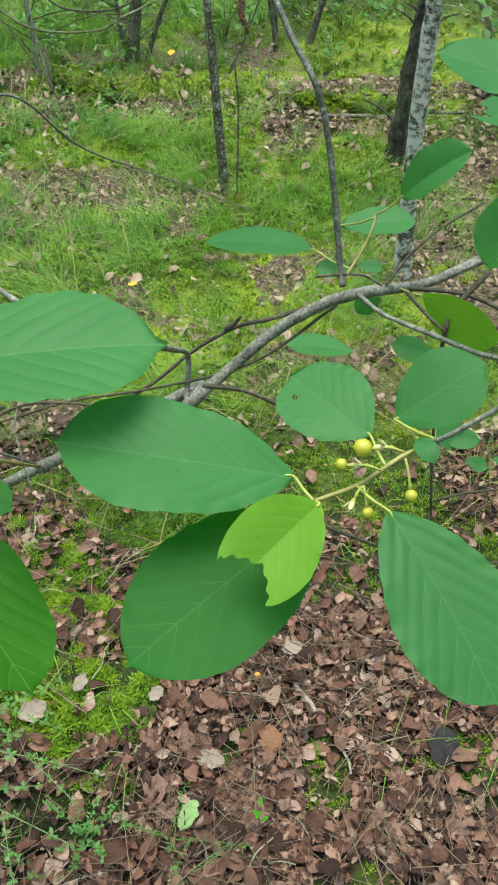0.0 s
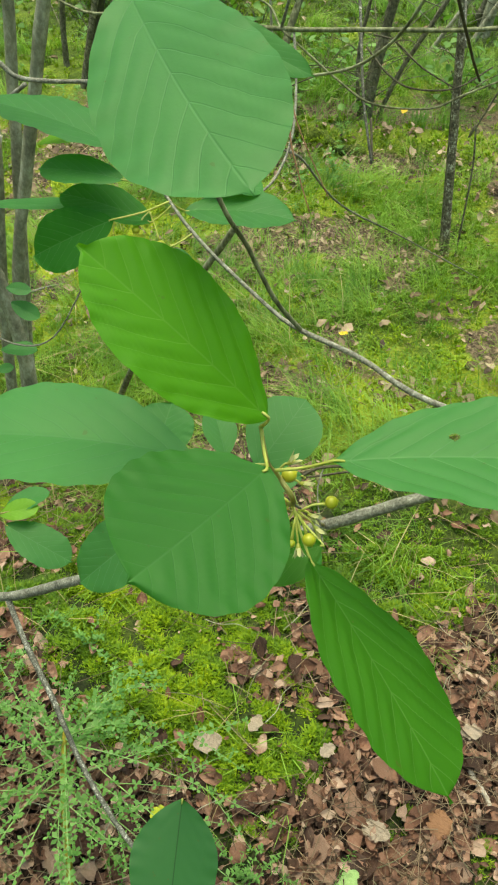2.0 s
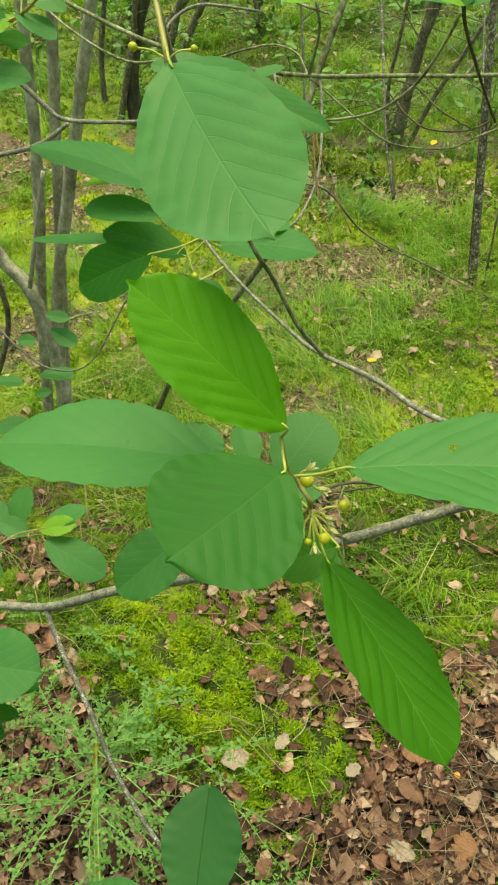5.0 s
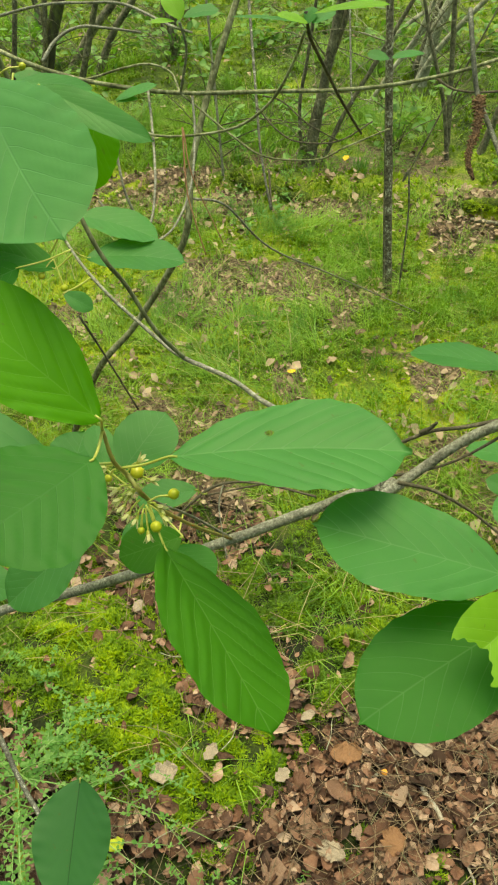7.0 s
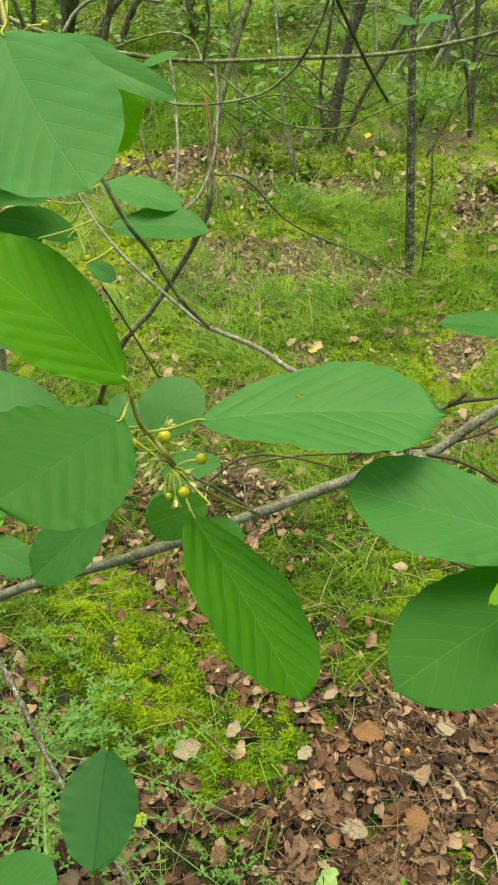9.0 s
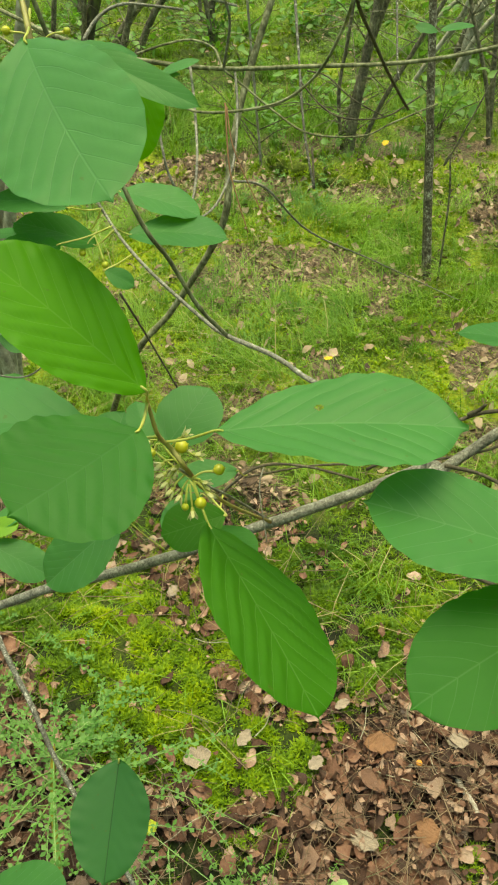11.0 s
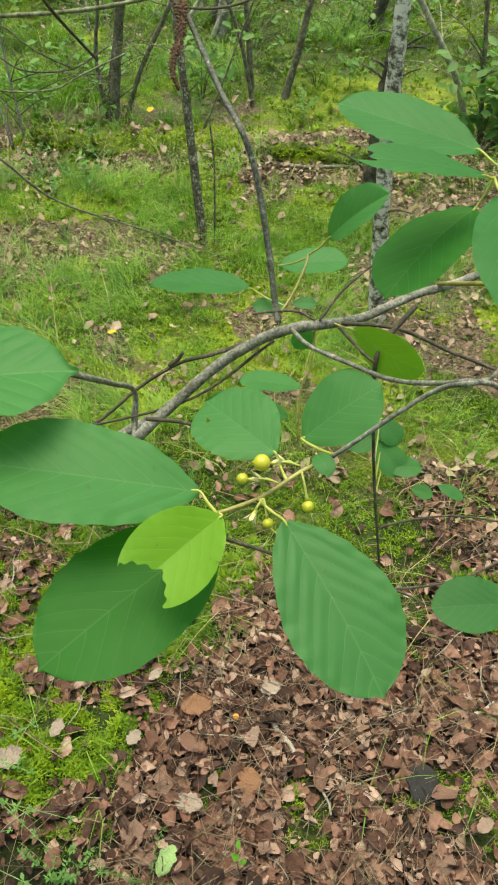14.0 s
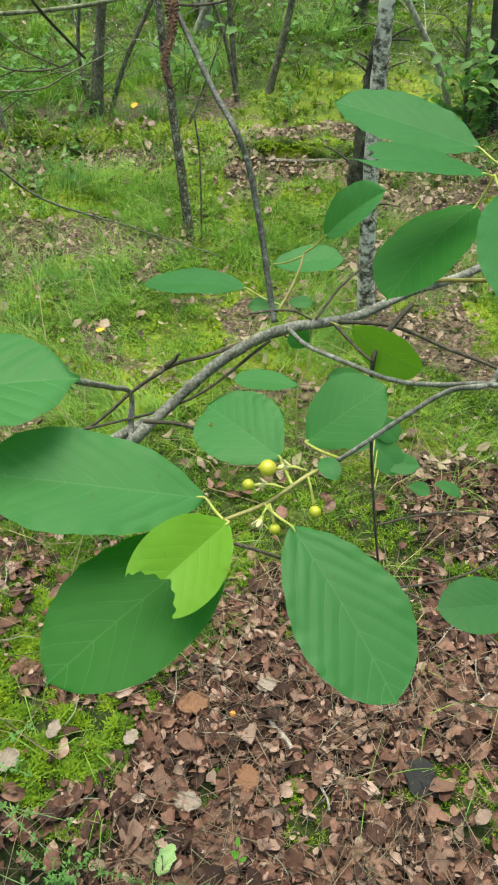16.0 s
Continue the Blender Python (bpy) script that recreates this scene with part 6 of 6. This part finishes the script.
marked_leaf(-0.244, 0.557, 0.034, 31, PALE_DEAD, "bleached whitish leaf lying on moss", 1.2)
marked_leaf(-0.057, 0.469, 0.050, 32, PALE_DEAD, "bleached whitish leaf on brown litter", -0.3)
marked_leaf(0.063, 0.645, 0.038, 33, PALE_DEAD, "pale round dry leaf on brown litter", 0.1)
marked_leaf(-0.300, 0.508, 0.048, 34, PALE_DEAD, "bleached tan leaf lying on moss", 0.4)
marked_leaf(-0.429, 0.802, 0.030, 35, PALE_DEAD, "pale dry leaf standing in moss", 1.4)
marked_leaf(-0.139, 0.558, 0.03, 36, PALE_DEAD, "bleached dry leaf lying on moss", 0.9)
marked_leaf(-0.050, 0.618, 0.058, 37, RUST_DEAD, "rust-brown oak leaf on litter", 0.2)
marked_leaf(0.027, 0.499, 0.055, 38, RUST_DEAD, "rust-brown dry leaf on litter", 1.5)
marked_leaf(-0.115, 0.665, 0.03, 39, PALE_DEAD, "pale dry leaf lying on moss", 0.7)
marked_leaf(-0.084, 0.393, 0.050, 40, GREEN_FALLEN, "pale green fallen leaf on litter", 1.1)
marked_leaf(-0.277, 1.585, 0.026, 41, YELLOW_DEAD, "bright yellow leaf lying in grass", 0.3, lift=0.03)
marked_leaf(0.328, 1.555, 0.026, 42, YELLOW_DEAD, "bright yellow leaf lying in grass", 1.3, lift=0.05)
marked_leaf(-0.268, 2.84, 0.045, 43, YELLOW_DEAD, "yellow leaf lying on the mossy ridge", 1.3, lift=0.06)
marked_leaf(-0.335, 0.398, 0.028, 44, YELLOW_GREEN, "small yellow-green leaf beside feathery herbs", 0.6)
bm = bmesh.new()
bmesh.ops.create_icosphere(bm, subdivisions=2, radius=0.005)
for v in bm.verts:
    v.co.z *= 0.7
    v.co *= 1 + 0.15 * noise.noise(v.co * 200)
fx, fy = 0.009, 0.602
bmesh.ops.translate(bm, verts=bm.verts, vec=(fx, fy, height(fx, fy) + 0.022))
tagged(part("fungus", bm, FUNGUS), "small orange fungus among dead leaves", "fungus")

# a charred scrap of bark
bm = bmesh.new()
bmesh.ops.create_icosphere(bm, subdivisions=3, radius=1.0)
cx, cy = 0.278, 0.496
for v in bm.verts:
    k = 1 + 0.5 * noise.noise(v.co * 1.7) + 0.4 * noise.noise(v.co * 5)
    v.co = Vector((cx + v.co.x * 0.022 * k, cy + v.co.y * 0.026 * k, height(cx, cy) + 0.019 + v.co.z * 0.007 * k))
tagged(part("bark_scrap", bm, CHAR, smooth=False), "dark charred scrap of bark among dead leaves", "bark")

# ---- moss ----
def tuft_form(seed, fronds=5, wide=0.10):
    """A tuft of moss about 1 tall: pointed feathery fronds that rise from one foot and arch outwards."""
    r = random.Random(seed)
    vs, fs = [], []
    for k in range(fronds):
        a = 6.283 * k / fronds + r.uniform(-0.5, 0.5)
        out, side = Vector((math.cos(a), math.sin(a), 0)), Vector((-math.sin(a), math.cos(a), 0))
        ln, spread, droop = r.uniform(0.75, 1.2), r.uniform(0.25, 0.8), r.uniform(0.2, 0.5)
        o = len(vs)
        for q, w in ((0.0, 0.4), (0.55, 1.0), (1.0, 0.0)):
            p = out * (ln * (0.12 + spread * q * q)) + Vector((0, 0, ln * (q - droop * q * q)))
            vs += [tuple(p - side * wide * w), tuple(p + side * wide * w)] if w else [tuple(p)]
        fs += [(o, o + 1, o + 3, o + 2), (o + 2, o + 3, o + 4)]
    return vs, fs


shoots = [tuft_form(s, 5) for s in range(5)]
plain_shoots = [tuft_form(20 + s, 4, 0.12) for s in range(5)]
vs, fs, base, tones = [], [], 0, []


def add_moss(forms_, x, y, z, q, lean=0.35):
    global base
    tv, tf = forms_[rnd.randrange(5)]
    vs.append(np.array(tv) @ (turn(rnd, lean) * q).T + np.array((x, y, z)))
    fs.extend([tuple(k + base for k in face) for face in tf])
    base += len(tv)
    tones.extend([yellowness(x, y)] * len(tv))


for zone, count, lo, hi, kind in (((-0.95, 0.75, 0.20, 1.30), 28000, 0.009, 0.015, shoots), ((-0.85, 0.05, 0.42, 1.0), 30000, 0.009, 0.015, shoots),
                                  ((-1.9, 1.2, 1.3, 2.75), 28000, 0.012, 0.022, plain_shoots), ((-3.0, 1.8, 2.75, 6.0), 13000, 0.020, 0.040, plain_shoots)):
    for _ in range(count):
        x, y = rnd.uniform(zone[0], zone[1]), rnd.uniform(zone[2], zone[3])
        near = y < 1.3
        if rnd.random() < bareness(x, y) * (1.1 if near else 0.8):
            continue
        hump = 0.7 * noise.noise((x * 12, y * 12, 3.0)) + 1.1 * noise.noise((x * 29, y * 29, 7.0))
        if hump < rnd.uniform(-0.55, -0.2):
            continue
        add_moss(kind, x, y, height(x, y) + (0.017 if near else 0.010) * max(-0.4, hump), rnd.uniform(lo, hi) * (1 - 0.4 * min(1.0, 1.6 * bareness(x, y))))
for (ax, ay), (bx, by), lr, words in LOGS:
    for _ in range(int(1800 * math.hypot(bx - ax, by - ay)) + 130):
        k, a = rnd.random(), rnd.uniform(-1.7, 1.7)
        x, y = ax + (bx - ax) * k, ay + (by - ay) * k
        if noise.noise((x * 14, y * 14, a)) < -0.25:
            continue
        add_moss(plain_shoots, x, y + lr * math.sin(a), height(x, y) + lr * (0.2 + 0.9 * math.cos(a)), rnd.uniform(0.007, 0.014), 0.7)
me = bpy.data.meshes.new("moss")
me.from_pydata(np.concatenate(vs).tolist(), [], fs)
me.attributes.new("yellow", "FLOAT", "POINT").data.foreach_set("value", tones)
me.materials.append(MOSS)
tagged(new("moss", me), "thick yellow-green feathery moss on the forest floor", "moss", kind="stuff")

# ---- grass ----


def blades(name, mat, label, n, chooser, lo, hi, thick, seed, tuft=1):
    """Grass in tufts: bent blades that rise from one root and lean mostly one way."""
    r = random.Random(seed)
    vs, fs = [], []
    made = 0
    while made < n:
        cx, cy, ok = chooser(r)
        if not ok:
            continue
        main, long = 6.3 * noise.noise((cx * 1.3, cy * 1.3, 50.0)) - 1.2, r.uniform(0.65, 1.15)
        for _ in range(r.randint(max(1, tuft // 2), tuft)):
            made += 1
            x, y = (cx + r.gauss(0, 0.012), cy + r.gauss(0, 0.012)) if tuft > 1 else (cx, cy)
            h, a = long * r.uniform(lo, hi), r.gauss(main, 1.0) if tuft > 1 else r.uniform(0, 6.283)
            lean, w = r.uniform(0.3, 1.6), thick * r.uniform(0.6, 1.3) * (1 + 0.25 * y)
            d, s = (math.cos(a), math.sin(a)), (-math.sin(a), math.cos(a))
            z, o = height(x, y) if tuft == 1 or _ == 0 else z, len(vs)
            for q, k in ((0, 1.0), (0.4, 0.9), (0.75, 0.6), (1.0, 0.08)):
                f, g = lean * h * q * q, h * (q - min(0.75, 0.45 * lean) * q * q)
                for sg in (-1, 1):
                    vs.append((x + d[0] * f + s[0] * w * k * sg, y + d[1] * f + s[1] * w * k * sg, z + g))
            fs += [(o + 2 * i, o + 2 * i + 1, o + 2 * i + 3, o + 2 * i + 2) for i in range(3)]
    me = bpy.data.meshes.new(name)
    me.from_pydata(vs, [], fs)
    me.materials.append(mat)
    me.shade_smooth()
    return tagged(new(name, me), label, "grass", kind="stuff")


def in_grass(r):
    x, y = r.uniform(-2.2, 1.4), r.uniform(0.75, 4.2)
    return x, y, r.random() < grassiness(x, y) * soft(noise.noise((x * 9, y * 9, 66.0)), -0.35, 0.25)


def far_grass(r):
    x, y = r.uniform(-2.6, 1.4), r.uniform(2.75, 5.0)
    return x, y, r.random() < soft(noise.noise((x * 2.2, y * 2.2, 71.0)) + 0.7 * math.exp(-((x + 0.85) / 0.3) ** 2 - ((y - 3.05) / 0.2) ** 2), 0.1, 0.4)


def near_grass(r):
    x, y = r.uniform(-0.9, 0.6), r.uniform(0.4, 1.2)
    return x, y, r.random() < 0.25 * (1 - 0.7 * bareness(x, y)) and noise.noise((x * 6, y * 6, 31)) > 0.05


blades("grass", GRASS, "soft green woodland grass in tufts", 34000, in_grass, 0.04, 0.14, 0.00044, 11, 34)
blades("grass", GRASS, "soft green woodland grass", 8000, in_grass, 0.03, 0.09, 0.0005, 15)
blades("grass", GRASS, "deep green grass tussocks in the thicket", 7000, far_grass, 0.06, 0.2, 0.0006, 16, 30)
blades("short_grass", GRASS, "sparse short grass growing through moss", 500, near_grass, 0.03, 0.09, 0.0007, 12, 7)
blades("dry_grass", DRY_GRASS, "dry straw-coloured grass stalks", 1500, in_grass, 0.05, 0.2, 0.0005, 13, 4)
blades("dry_grass", DRY_GRASS, "dry straw-coloured stalks in moss", 160, near_grass, 0.04, 0.11, 0.0006, 14)

# ---- fine twigs in the litter ----
TWIG_DRY = plain_skin("dry_twig_bark", (0.05, 0.035, 0.022), (0.36, 0.27, 0.18), 40, 0.8)
spots = []
t6 = [(x, 0.5 * math.cos(a), 0.5 * math.sin(a)) for x in (-0.5, 0.5) for a in (0, 2.1, 4.2)]
f6 = [(0, 1, 4, 3), (1, 2, 5, 4), (2, 0, 3, 5)]
for _ in range(9000):
    x, y = rnd.uniform(-0.9, 0.8), rnd.uniform(0.22, 1.5)
    if rnd.random() > bareness(x, y) + 0.08:
        continue
    ln, w = rnd.uniform(0.02, 0.12), rnd.uniform(0.0004, 0.0015)
    spots.append((turn(rnd, 0.18) @ np.diag((ln, w, w)), (x, y, height(x, y) + rnd.uniform(0.012, 0.028))))
many("fine_twigs", spots, t6, f6, TWIG_DRY, "thin broken twigs scattered in the litter", "twigs")

twig_meshes = []
for k in range(5):
    r = random.Random(200 + k)
    bm = bmesh.new()
    tube(bm, spline([(-0.5, 0, 0), (-0.15, r.uniform(-0.06, 0.06), 0.02), (0.2, r.uniform(-0.08, 0.08), 0.01), (0.5, r.uniform(-0.05, 0.05), 0)], 4), lambda u: 0.011 * (1 - 0.5 * u), 5, rough=0.2, seed=k)
    me = bpy.data.meshes.new("twig")
    bm.to_mesh(me)
    bm.free()
    me.materials.append(BARK_PALE if k % 2 else BARK_STEM)
    twig_meshes.append(me)
made = 0
while made < 110:
    x, y = rnd.uniform(-0.5, 0.5), rnd.uniform(0.26, 0.95)
    if rnd.random() > bareness(x, y) + 0.05:
        continue
    made += 1
    ob = new("twig", twig_meshes[made % 5])
    k = rnd.uniform(0.03, 0.10)
    ob.location, ob.rotation_euler, ob.scale = (x, y, height(x, y) + 0.02), (0, rnd.uniform(-0.15, 0.15), rnd.uniform(0, 6.28)), (k, k, k)
    tagged(ob, "thin broken twig lying on dead leaves", "twig", "twigs in the litter")

# a bare seedling
sx, sy = 0.011, 0.371
seedling = root("seedling", (sx, sy, height(sx, sy)), "thin dark seedling stem rising from the litter", "seedling")
foot = Vector((sx, sy, height(sx, sy)))
twig("stem", seedling, [foot - Vector((0, 0, 0.01)), foot + Vector((0.002, 0.004, 0.03)), foot + Vector((-0.002, 0.010, 0.06)), foot + Vector((0.001, 0.016, 0.085))], 0.0011, 0.0005, BARK_DARK)
for a, z in ((0.4, 0.05), (2.5, 0.062), (4.3, 0.075), (1.5, 0.083)):
    p0 = foot + Vector((0, 0.009 * z / 0.05, z))
    leaf(seedling, p0, p0 + Vector((math.cos(a) * 0.012, math.sin(a) * 0.012, 0.003)), (0, 0, 1), 0.006, p0, LEAF_LIT)

# ---- herbs ----


def herb_mesh(seed, tall, leafy, size, whorl, spread=0.5, slim=1.0, steps=4):
    """A herb: thin stems with leaflets in pairs or whorls."""
    r = random.Random(seed)
    bm = bmesh.new()
    for k in range(r.randint(4, 6)):
        a = r.uniform(0, 6.283)
        out = Vector((math.cos(a), math.sin(a), 0)) * r.uniform(0.15, spread) * tall
        h = tall * r.uniform(0.6, 1.0)
        line = spline((Vector((0, 0, -0.01)), out * 0.35 + Vector((0, 0, 0.5 * h)), out + Vector((0, 0, h * 0.9)), out * 1.35 + Vector((0, 0, h))), steps)
        tube(bm, line, lambda u: 0.0009 * (1 - 0.6 * u), 4, 0, 0.05, cap=False)
        for i in range(2, len(line)):
            for q in range(whorl):
                if r.random() > leafy:
                    continue
                b = r.uniform(0, 6.283)
                d = Vector((math.cos(b), math.sin(b), r.uniform(-0.1, 0.5))).normalized()
                s = d.cross(Vector((0, 0, 1))).normalized()
                ln, w = size * r.uniform(0.6, 1.1), size * r.uniform(0.12, 0.22) * slim
                p = line[i]
                up = s.cross(d) * ln * 0.08
                q5 = [bm.verts.new(c) for c in (p, p + d * ln * 0.4 + s * w - up, p + d * ln * 0.8 + s * w * 0.6, p + d * ln, p + d * ln * 0.8 - s * w * 0.6, p + d * ln * 0.4 - s * w - up)]
                bm.faces.new((q5[0], q5[1], q5[2], q5[3])), bm.faces.new((q5[0], q5[3], q5[4], q5[5]))
    me = bpy.data.meshes.new("herb")
    bm.to_mesh(me)
    bm.free()
    me.materials.append(HERB_LEAF)
    me.shade_smooth()
    return me


fine_herbs = [herb_mesh(s, 0.15, 0.75, 0.017, 4, 1.0, 0.36) for s in range(4)] + [herb_mesh(9 + s, 0.10, 0.8, 0.015, 3, 0.7) for s in range(3)]
long_herbs = [herb_mesh(30 + s, 0.20, 0.6, 0.010, 4, 1.5, 0.55, 6) for s in range(3)]
broad_herbs = [herb_mesh(50 + s, 0.20, 0.8, 0.035, 2) for s in range(4)]
rnd = random.Random(77)


def herbs(meshes, cx, cy, rx, ry, n, lo, hi, label):
    for _ in range(n):
        x, y = rnd.gauss(cx, rx), rnd.gauss(cy, ry)
        if y < 0.22:
            continue
        ob = new("herb", meshes[rnd.randrange(len(meshes))])
        k = rnd.uniform(lo, hi)
        ob.location, ob.rotation_euler, ob.scale = (x, y, height(x, y)), (0, 0, rnd.uniform(0, 6.28)), (k, k, k)
        tagged(ob, label, "herb", "herbs of the forest floor")


herbs(fine_herbs, -0.60, 0.50, 0.11, 0.06, 8, 0.35, 0.6, "feathery green herb with narrow leaflets in moss")


def trefoil(bm, p, r, size, slot):
    """Three small rounded leaflets on one node."""
    a0 = r.uniform(0, 6.283)
    for k in range(3):
        a = a0 + 2.1 * k + r.uniform(-0.3, 0.3)
        d = Vector((math.cos(a), math.sin(a), r.uniform(0.0, 0.7))).normalized()
        sd = d.cross(Vector((0, 0, 1))).normalized()
        ln, w = size * r.uniform(0.7, 1.15), size * r.uniform(0.24, 0.34)
        q = [bm.verts.new(c) for c in (p, p + d * ln * 0.55 + sd * w, p + d * ln, p + d * ln * 0.55 - sd * w)]
        bm.faces.new(q).material_index = slot


def broom(foot, crown, seed):
    """A young broom: one ribbed olive stalk and a crown of long thin stems set with small trefoil leaves."""
    r = random.Random(seed)
    foot, crown = Vector(foot), Vector(crown)
    thing = root("broom_shrub", tuple(foot), "young green broom with a ribbed olive stalk and long leafy stems", "shrub")
    bm = bmesh.new()
    line = spline((foot - Vector((0, 0, 0.03)), foot.lerp(crown, 0.35) + Vector((0.004, 0, 0)), foot.lerp(crown, 0.7) - Vector((0.003, 0, 0)), crown), 8)
    rings = []
    for i, c in enumerate(line):
        rr = 0.0052 * (1 - 0.45 * i / len(line)) * (1.12 if i % 9 == 4 else 1.0)
        rings.append([bm.verts.new(c + Vector((math.cos(0.3927 * k), math.sin(0.3927 * k), 0)) * rr * (1.0 if k % 2 else 0.78)) for k in range(16)])
    for a, b in zip(rings, rings[1:]):
        for k in range(16):
            bm.faces.new((a[k], a[(k + 1) % 16], b[(k + 1) % 16], b[k]))
    part("stalk", bm, BROOM_STALK, thing, "ribbed olive-yellow stalk")
    count = 34
    for k in range(count):
        a = 6.283 * k / count * 3 + r.uniform(-0.3, 0.3)
        out = Vector((math.cos(a), math.sin(a), 0))
        side = Vector((-out.y, out.x, 0))
        ln, rise, droop, bow = r.uniform(0.11, 0.31) * (0.8 if out.y > 0.3 else 1.0), r.uniform(0.1, 0.7), r.uniform(0.25, 0.6), r.uniform(-0.2, 0.2)
        p0 = foot.lerp(crown, r.uniform(0.72, 1.0))
        rod = [p0 + out * (ln * q) + side * (bow * ln * q * q) + Vector((0, 0, ln * (rise * q - droop * q * q))) for q in [i / 14 for i in range(15)]]
        bm = bmesh.new()
        tube(bm, rod, lambda u: 0.0010 * (1 - 0.55 * u), 4, 0, 0.05, cap=False)
        for i in range(2, 15):
            if r.random() < 0.8:
                trefoil(bm, rod[i] + out * r.uniform(-0.006, 0.006), r, r.uniform(0.006, 0.0105), 1)
        for i in (5, 8, 10):
            d = (out + side * r.choice((-0.8, 0.8)) + Vector((0, 0, r.uniform(0.0, 0.4)))).normalized() * ln * r.uniform(0.2, 0.34)
            shoot = [rod[i] + d * q - Vector((0, 0, 0.01 * q * q)) for q in (0, 0.25, 0.5, 0.75, 1.0)]
            tube(bm, shoot, lambda u: 0.0006 * (1 - 0.4 * u), 4, 0, 0.05, cap=False)
            for p in shoot[1:]:
                trefoil(bm, p, r, r.uniform(0.005, 0.0085), 1)
        part("stem", bm, [BROOM_STEM, HERB_LEAF], thing, smooth=False)


BROOM_STALK = stem_skin("ribbed_stalk", (0.16, 0.15, 0.02), (0.38, 0.33, 0.05))
BROOM_STEM = stem_skin("green_stem", (0.11, 0.24, 0.05), (0.21, 0.37, 0.11))
broom((-0.394, 0.226, height(-0.394, 0.226)), (-0.437, 0.402, 0.25), 4)
herbs(fine_herbs, -0.20, 0.31, 0.08, 0.04, 8, 0.3, 0.55, "small feathery herb among dead leaves")
herbs(broad_herbs, -0.70, 2.35, 0.14, 0.14, 9, 0.25, 0.5, "leafy green woodland herb")
herbs(broad_herbs, -0.56, 2.50, 0.08, 0.10, 5, 0.25, 0.5, "leafy green woodland herb")
herbs(broad_herbs, -1.0, 3.2, 0.5, 0.4, 14, 0.4, 0.9, "leafy green woodland herb")
herbs(broad_herbs, 0.6, 2.9, 0.4, 0.4, 10, 0.3, 0.7, "leafy green woodland herb")

# ---- leafy bushes in the thicket ----


def bush(x, y, tall, spread, leaves, size, seed, label):
    r = random.Random(seed)
    foot = (x, y, height(x, y))
    thing = root("bush", foot, label, "bush", "bushes of the thicket")
    tips = []
    for k in range(r.randint(4, 6)):
        a = r.uniform(0, 6.283)
        out = Vector((math.cos(a), math.sin(a), 0)) * spread * r.uniform(0.3, 1.0)
        p0 = Vector(foot) - Vector((0, 0, 0.03))
        line = spline((p0, p0 + out * 0.3 + Vector((0, 0, tall * 0.45)), p0 + out + Vector((0, 0, tall * r.uniform(0.7, 1.0)))), 8)
        bm = bmesh.new()
        tube(bm, line, lambda u: 0.0026 * (1 - 0.7 * u), 5, rough=0.2)
        part("stem", bm, BARK_BROWN, thing)
        tips += line[5:]
    bm = bmesh.new()
    for k in range(leaves):
        p = tips[r.randrange(len(tips))] + Vector((r.gauss(0, 1), r.gauss(0, 1), r.gauss(0, 1))) * 0.05
        d = Vector((r.gauss(0, 1), r.gauss(0, 1), r.gauss(-0.2, 0.5))).normalized()
        s = d.cross(Vector((r.gauss(0, 0.3), r.gauss(0, 0.3), 1))).normalized()
        ln, w = size * r.uniform(0.6, 1.1), size * r.uniform(0.22, 0.32)
        up = s.cross(d) * ln * 0.1
        q = [bm.verts.new(c) for c in (p, p + d * ln * 0.35 + s * w + up, p + d * ln * 0.75 + s * w * 0.7 + up, p + d * ln, p + d * ln * 0.75 - s * w * 0.7 + up, p + d * ln * 0.35 - s * w + up)]
        bm.faces.new((q[0], q[1], q[2], q[3])), bm.faces.new((q[0], q[3], q[4], q[5]))
    part("foliage", bm, FAR_LEAF, thing)["kind"] = "stuff"


bush(0.86, 2.70, 0.38, 0.13, 150, 0.055, 1, "leafy light green bush beside a dark trunk")
bush(0.97, 2.86, 0.42, 0.16, 140, 0.055, 2, "leafy light green bush beside a dark trunk")
for i, (x, y, t, s, n, z) in enumerate(((-0.42, 3.0, 0.24, 0.2, 76, 0.044), (-0.1, 3.15, 0.30, 0.18, 110, 0.055), (-0.62, 3.3, 0.28, 0.25, 85, 0.050), (-1.9, 4.1, 0.3, 0.4, 187, 0.055),
                                        (-1.3, 4.3, 0.26, 0.4, 170, 0.055), (-2.6, 4.2, 0.3, 0.4, 187, 0.055), (-1.5, 3.5, 0.34, 0.3, 136, 0.055), (-2.2, 3.6, 0.36, 0.35, 153, 0.055), (-0.9, 4.6, 0.22, 0.4, 153, 0.055),
                                        (0.5, 3.9, 0.25, 0.3, 119, 0.050), (1.4, 3.6, 0.35, 0.3, 153, 0.055), (-0.2, 4.3, 0.25, 0.35, 136, 0.055), (-0.6, 5.0, 0.2, 0.5, 170, 0.055), (0.2, 4.6, 0.22, 0.4, 170, 0.055),
                                        (0.9, 4.2, 0.25, 0.4, 153, 0.055), (0.1, 3.6, 0.25, 0.2, 68, 0.044), (-1.0, 3.8, 0.3, 0.25, 102, 0.050), (-1.6, 5.2, 0.2, 0.5, 170, 0.055), (0.35, 3.3, 0.2, 0.2, 51, 0.039))):
    bush(x, y, t, s, int(n * (0.6 if y < 4 else 0.85)), z, 20 + i, "light green undergrowth bush in the thicket")
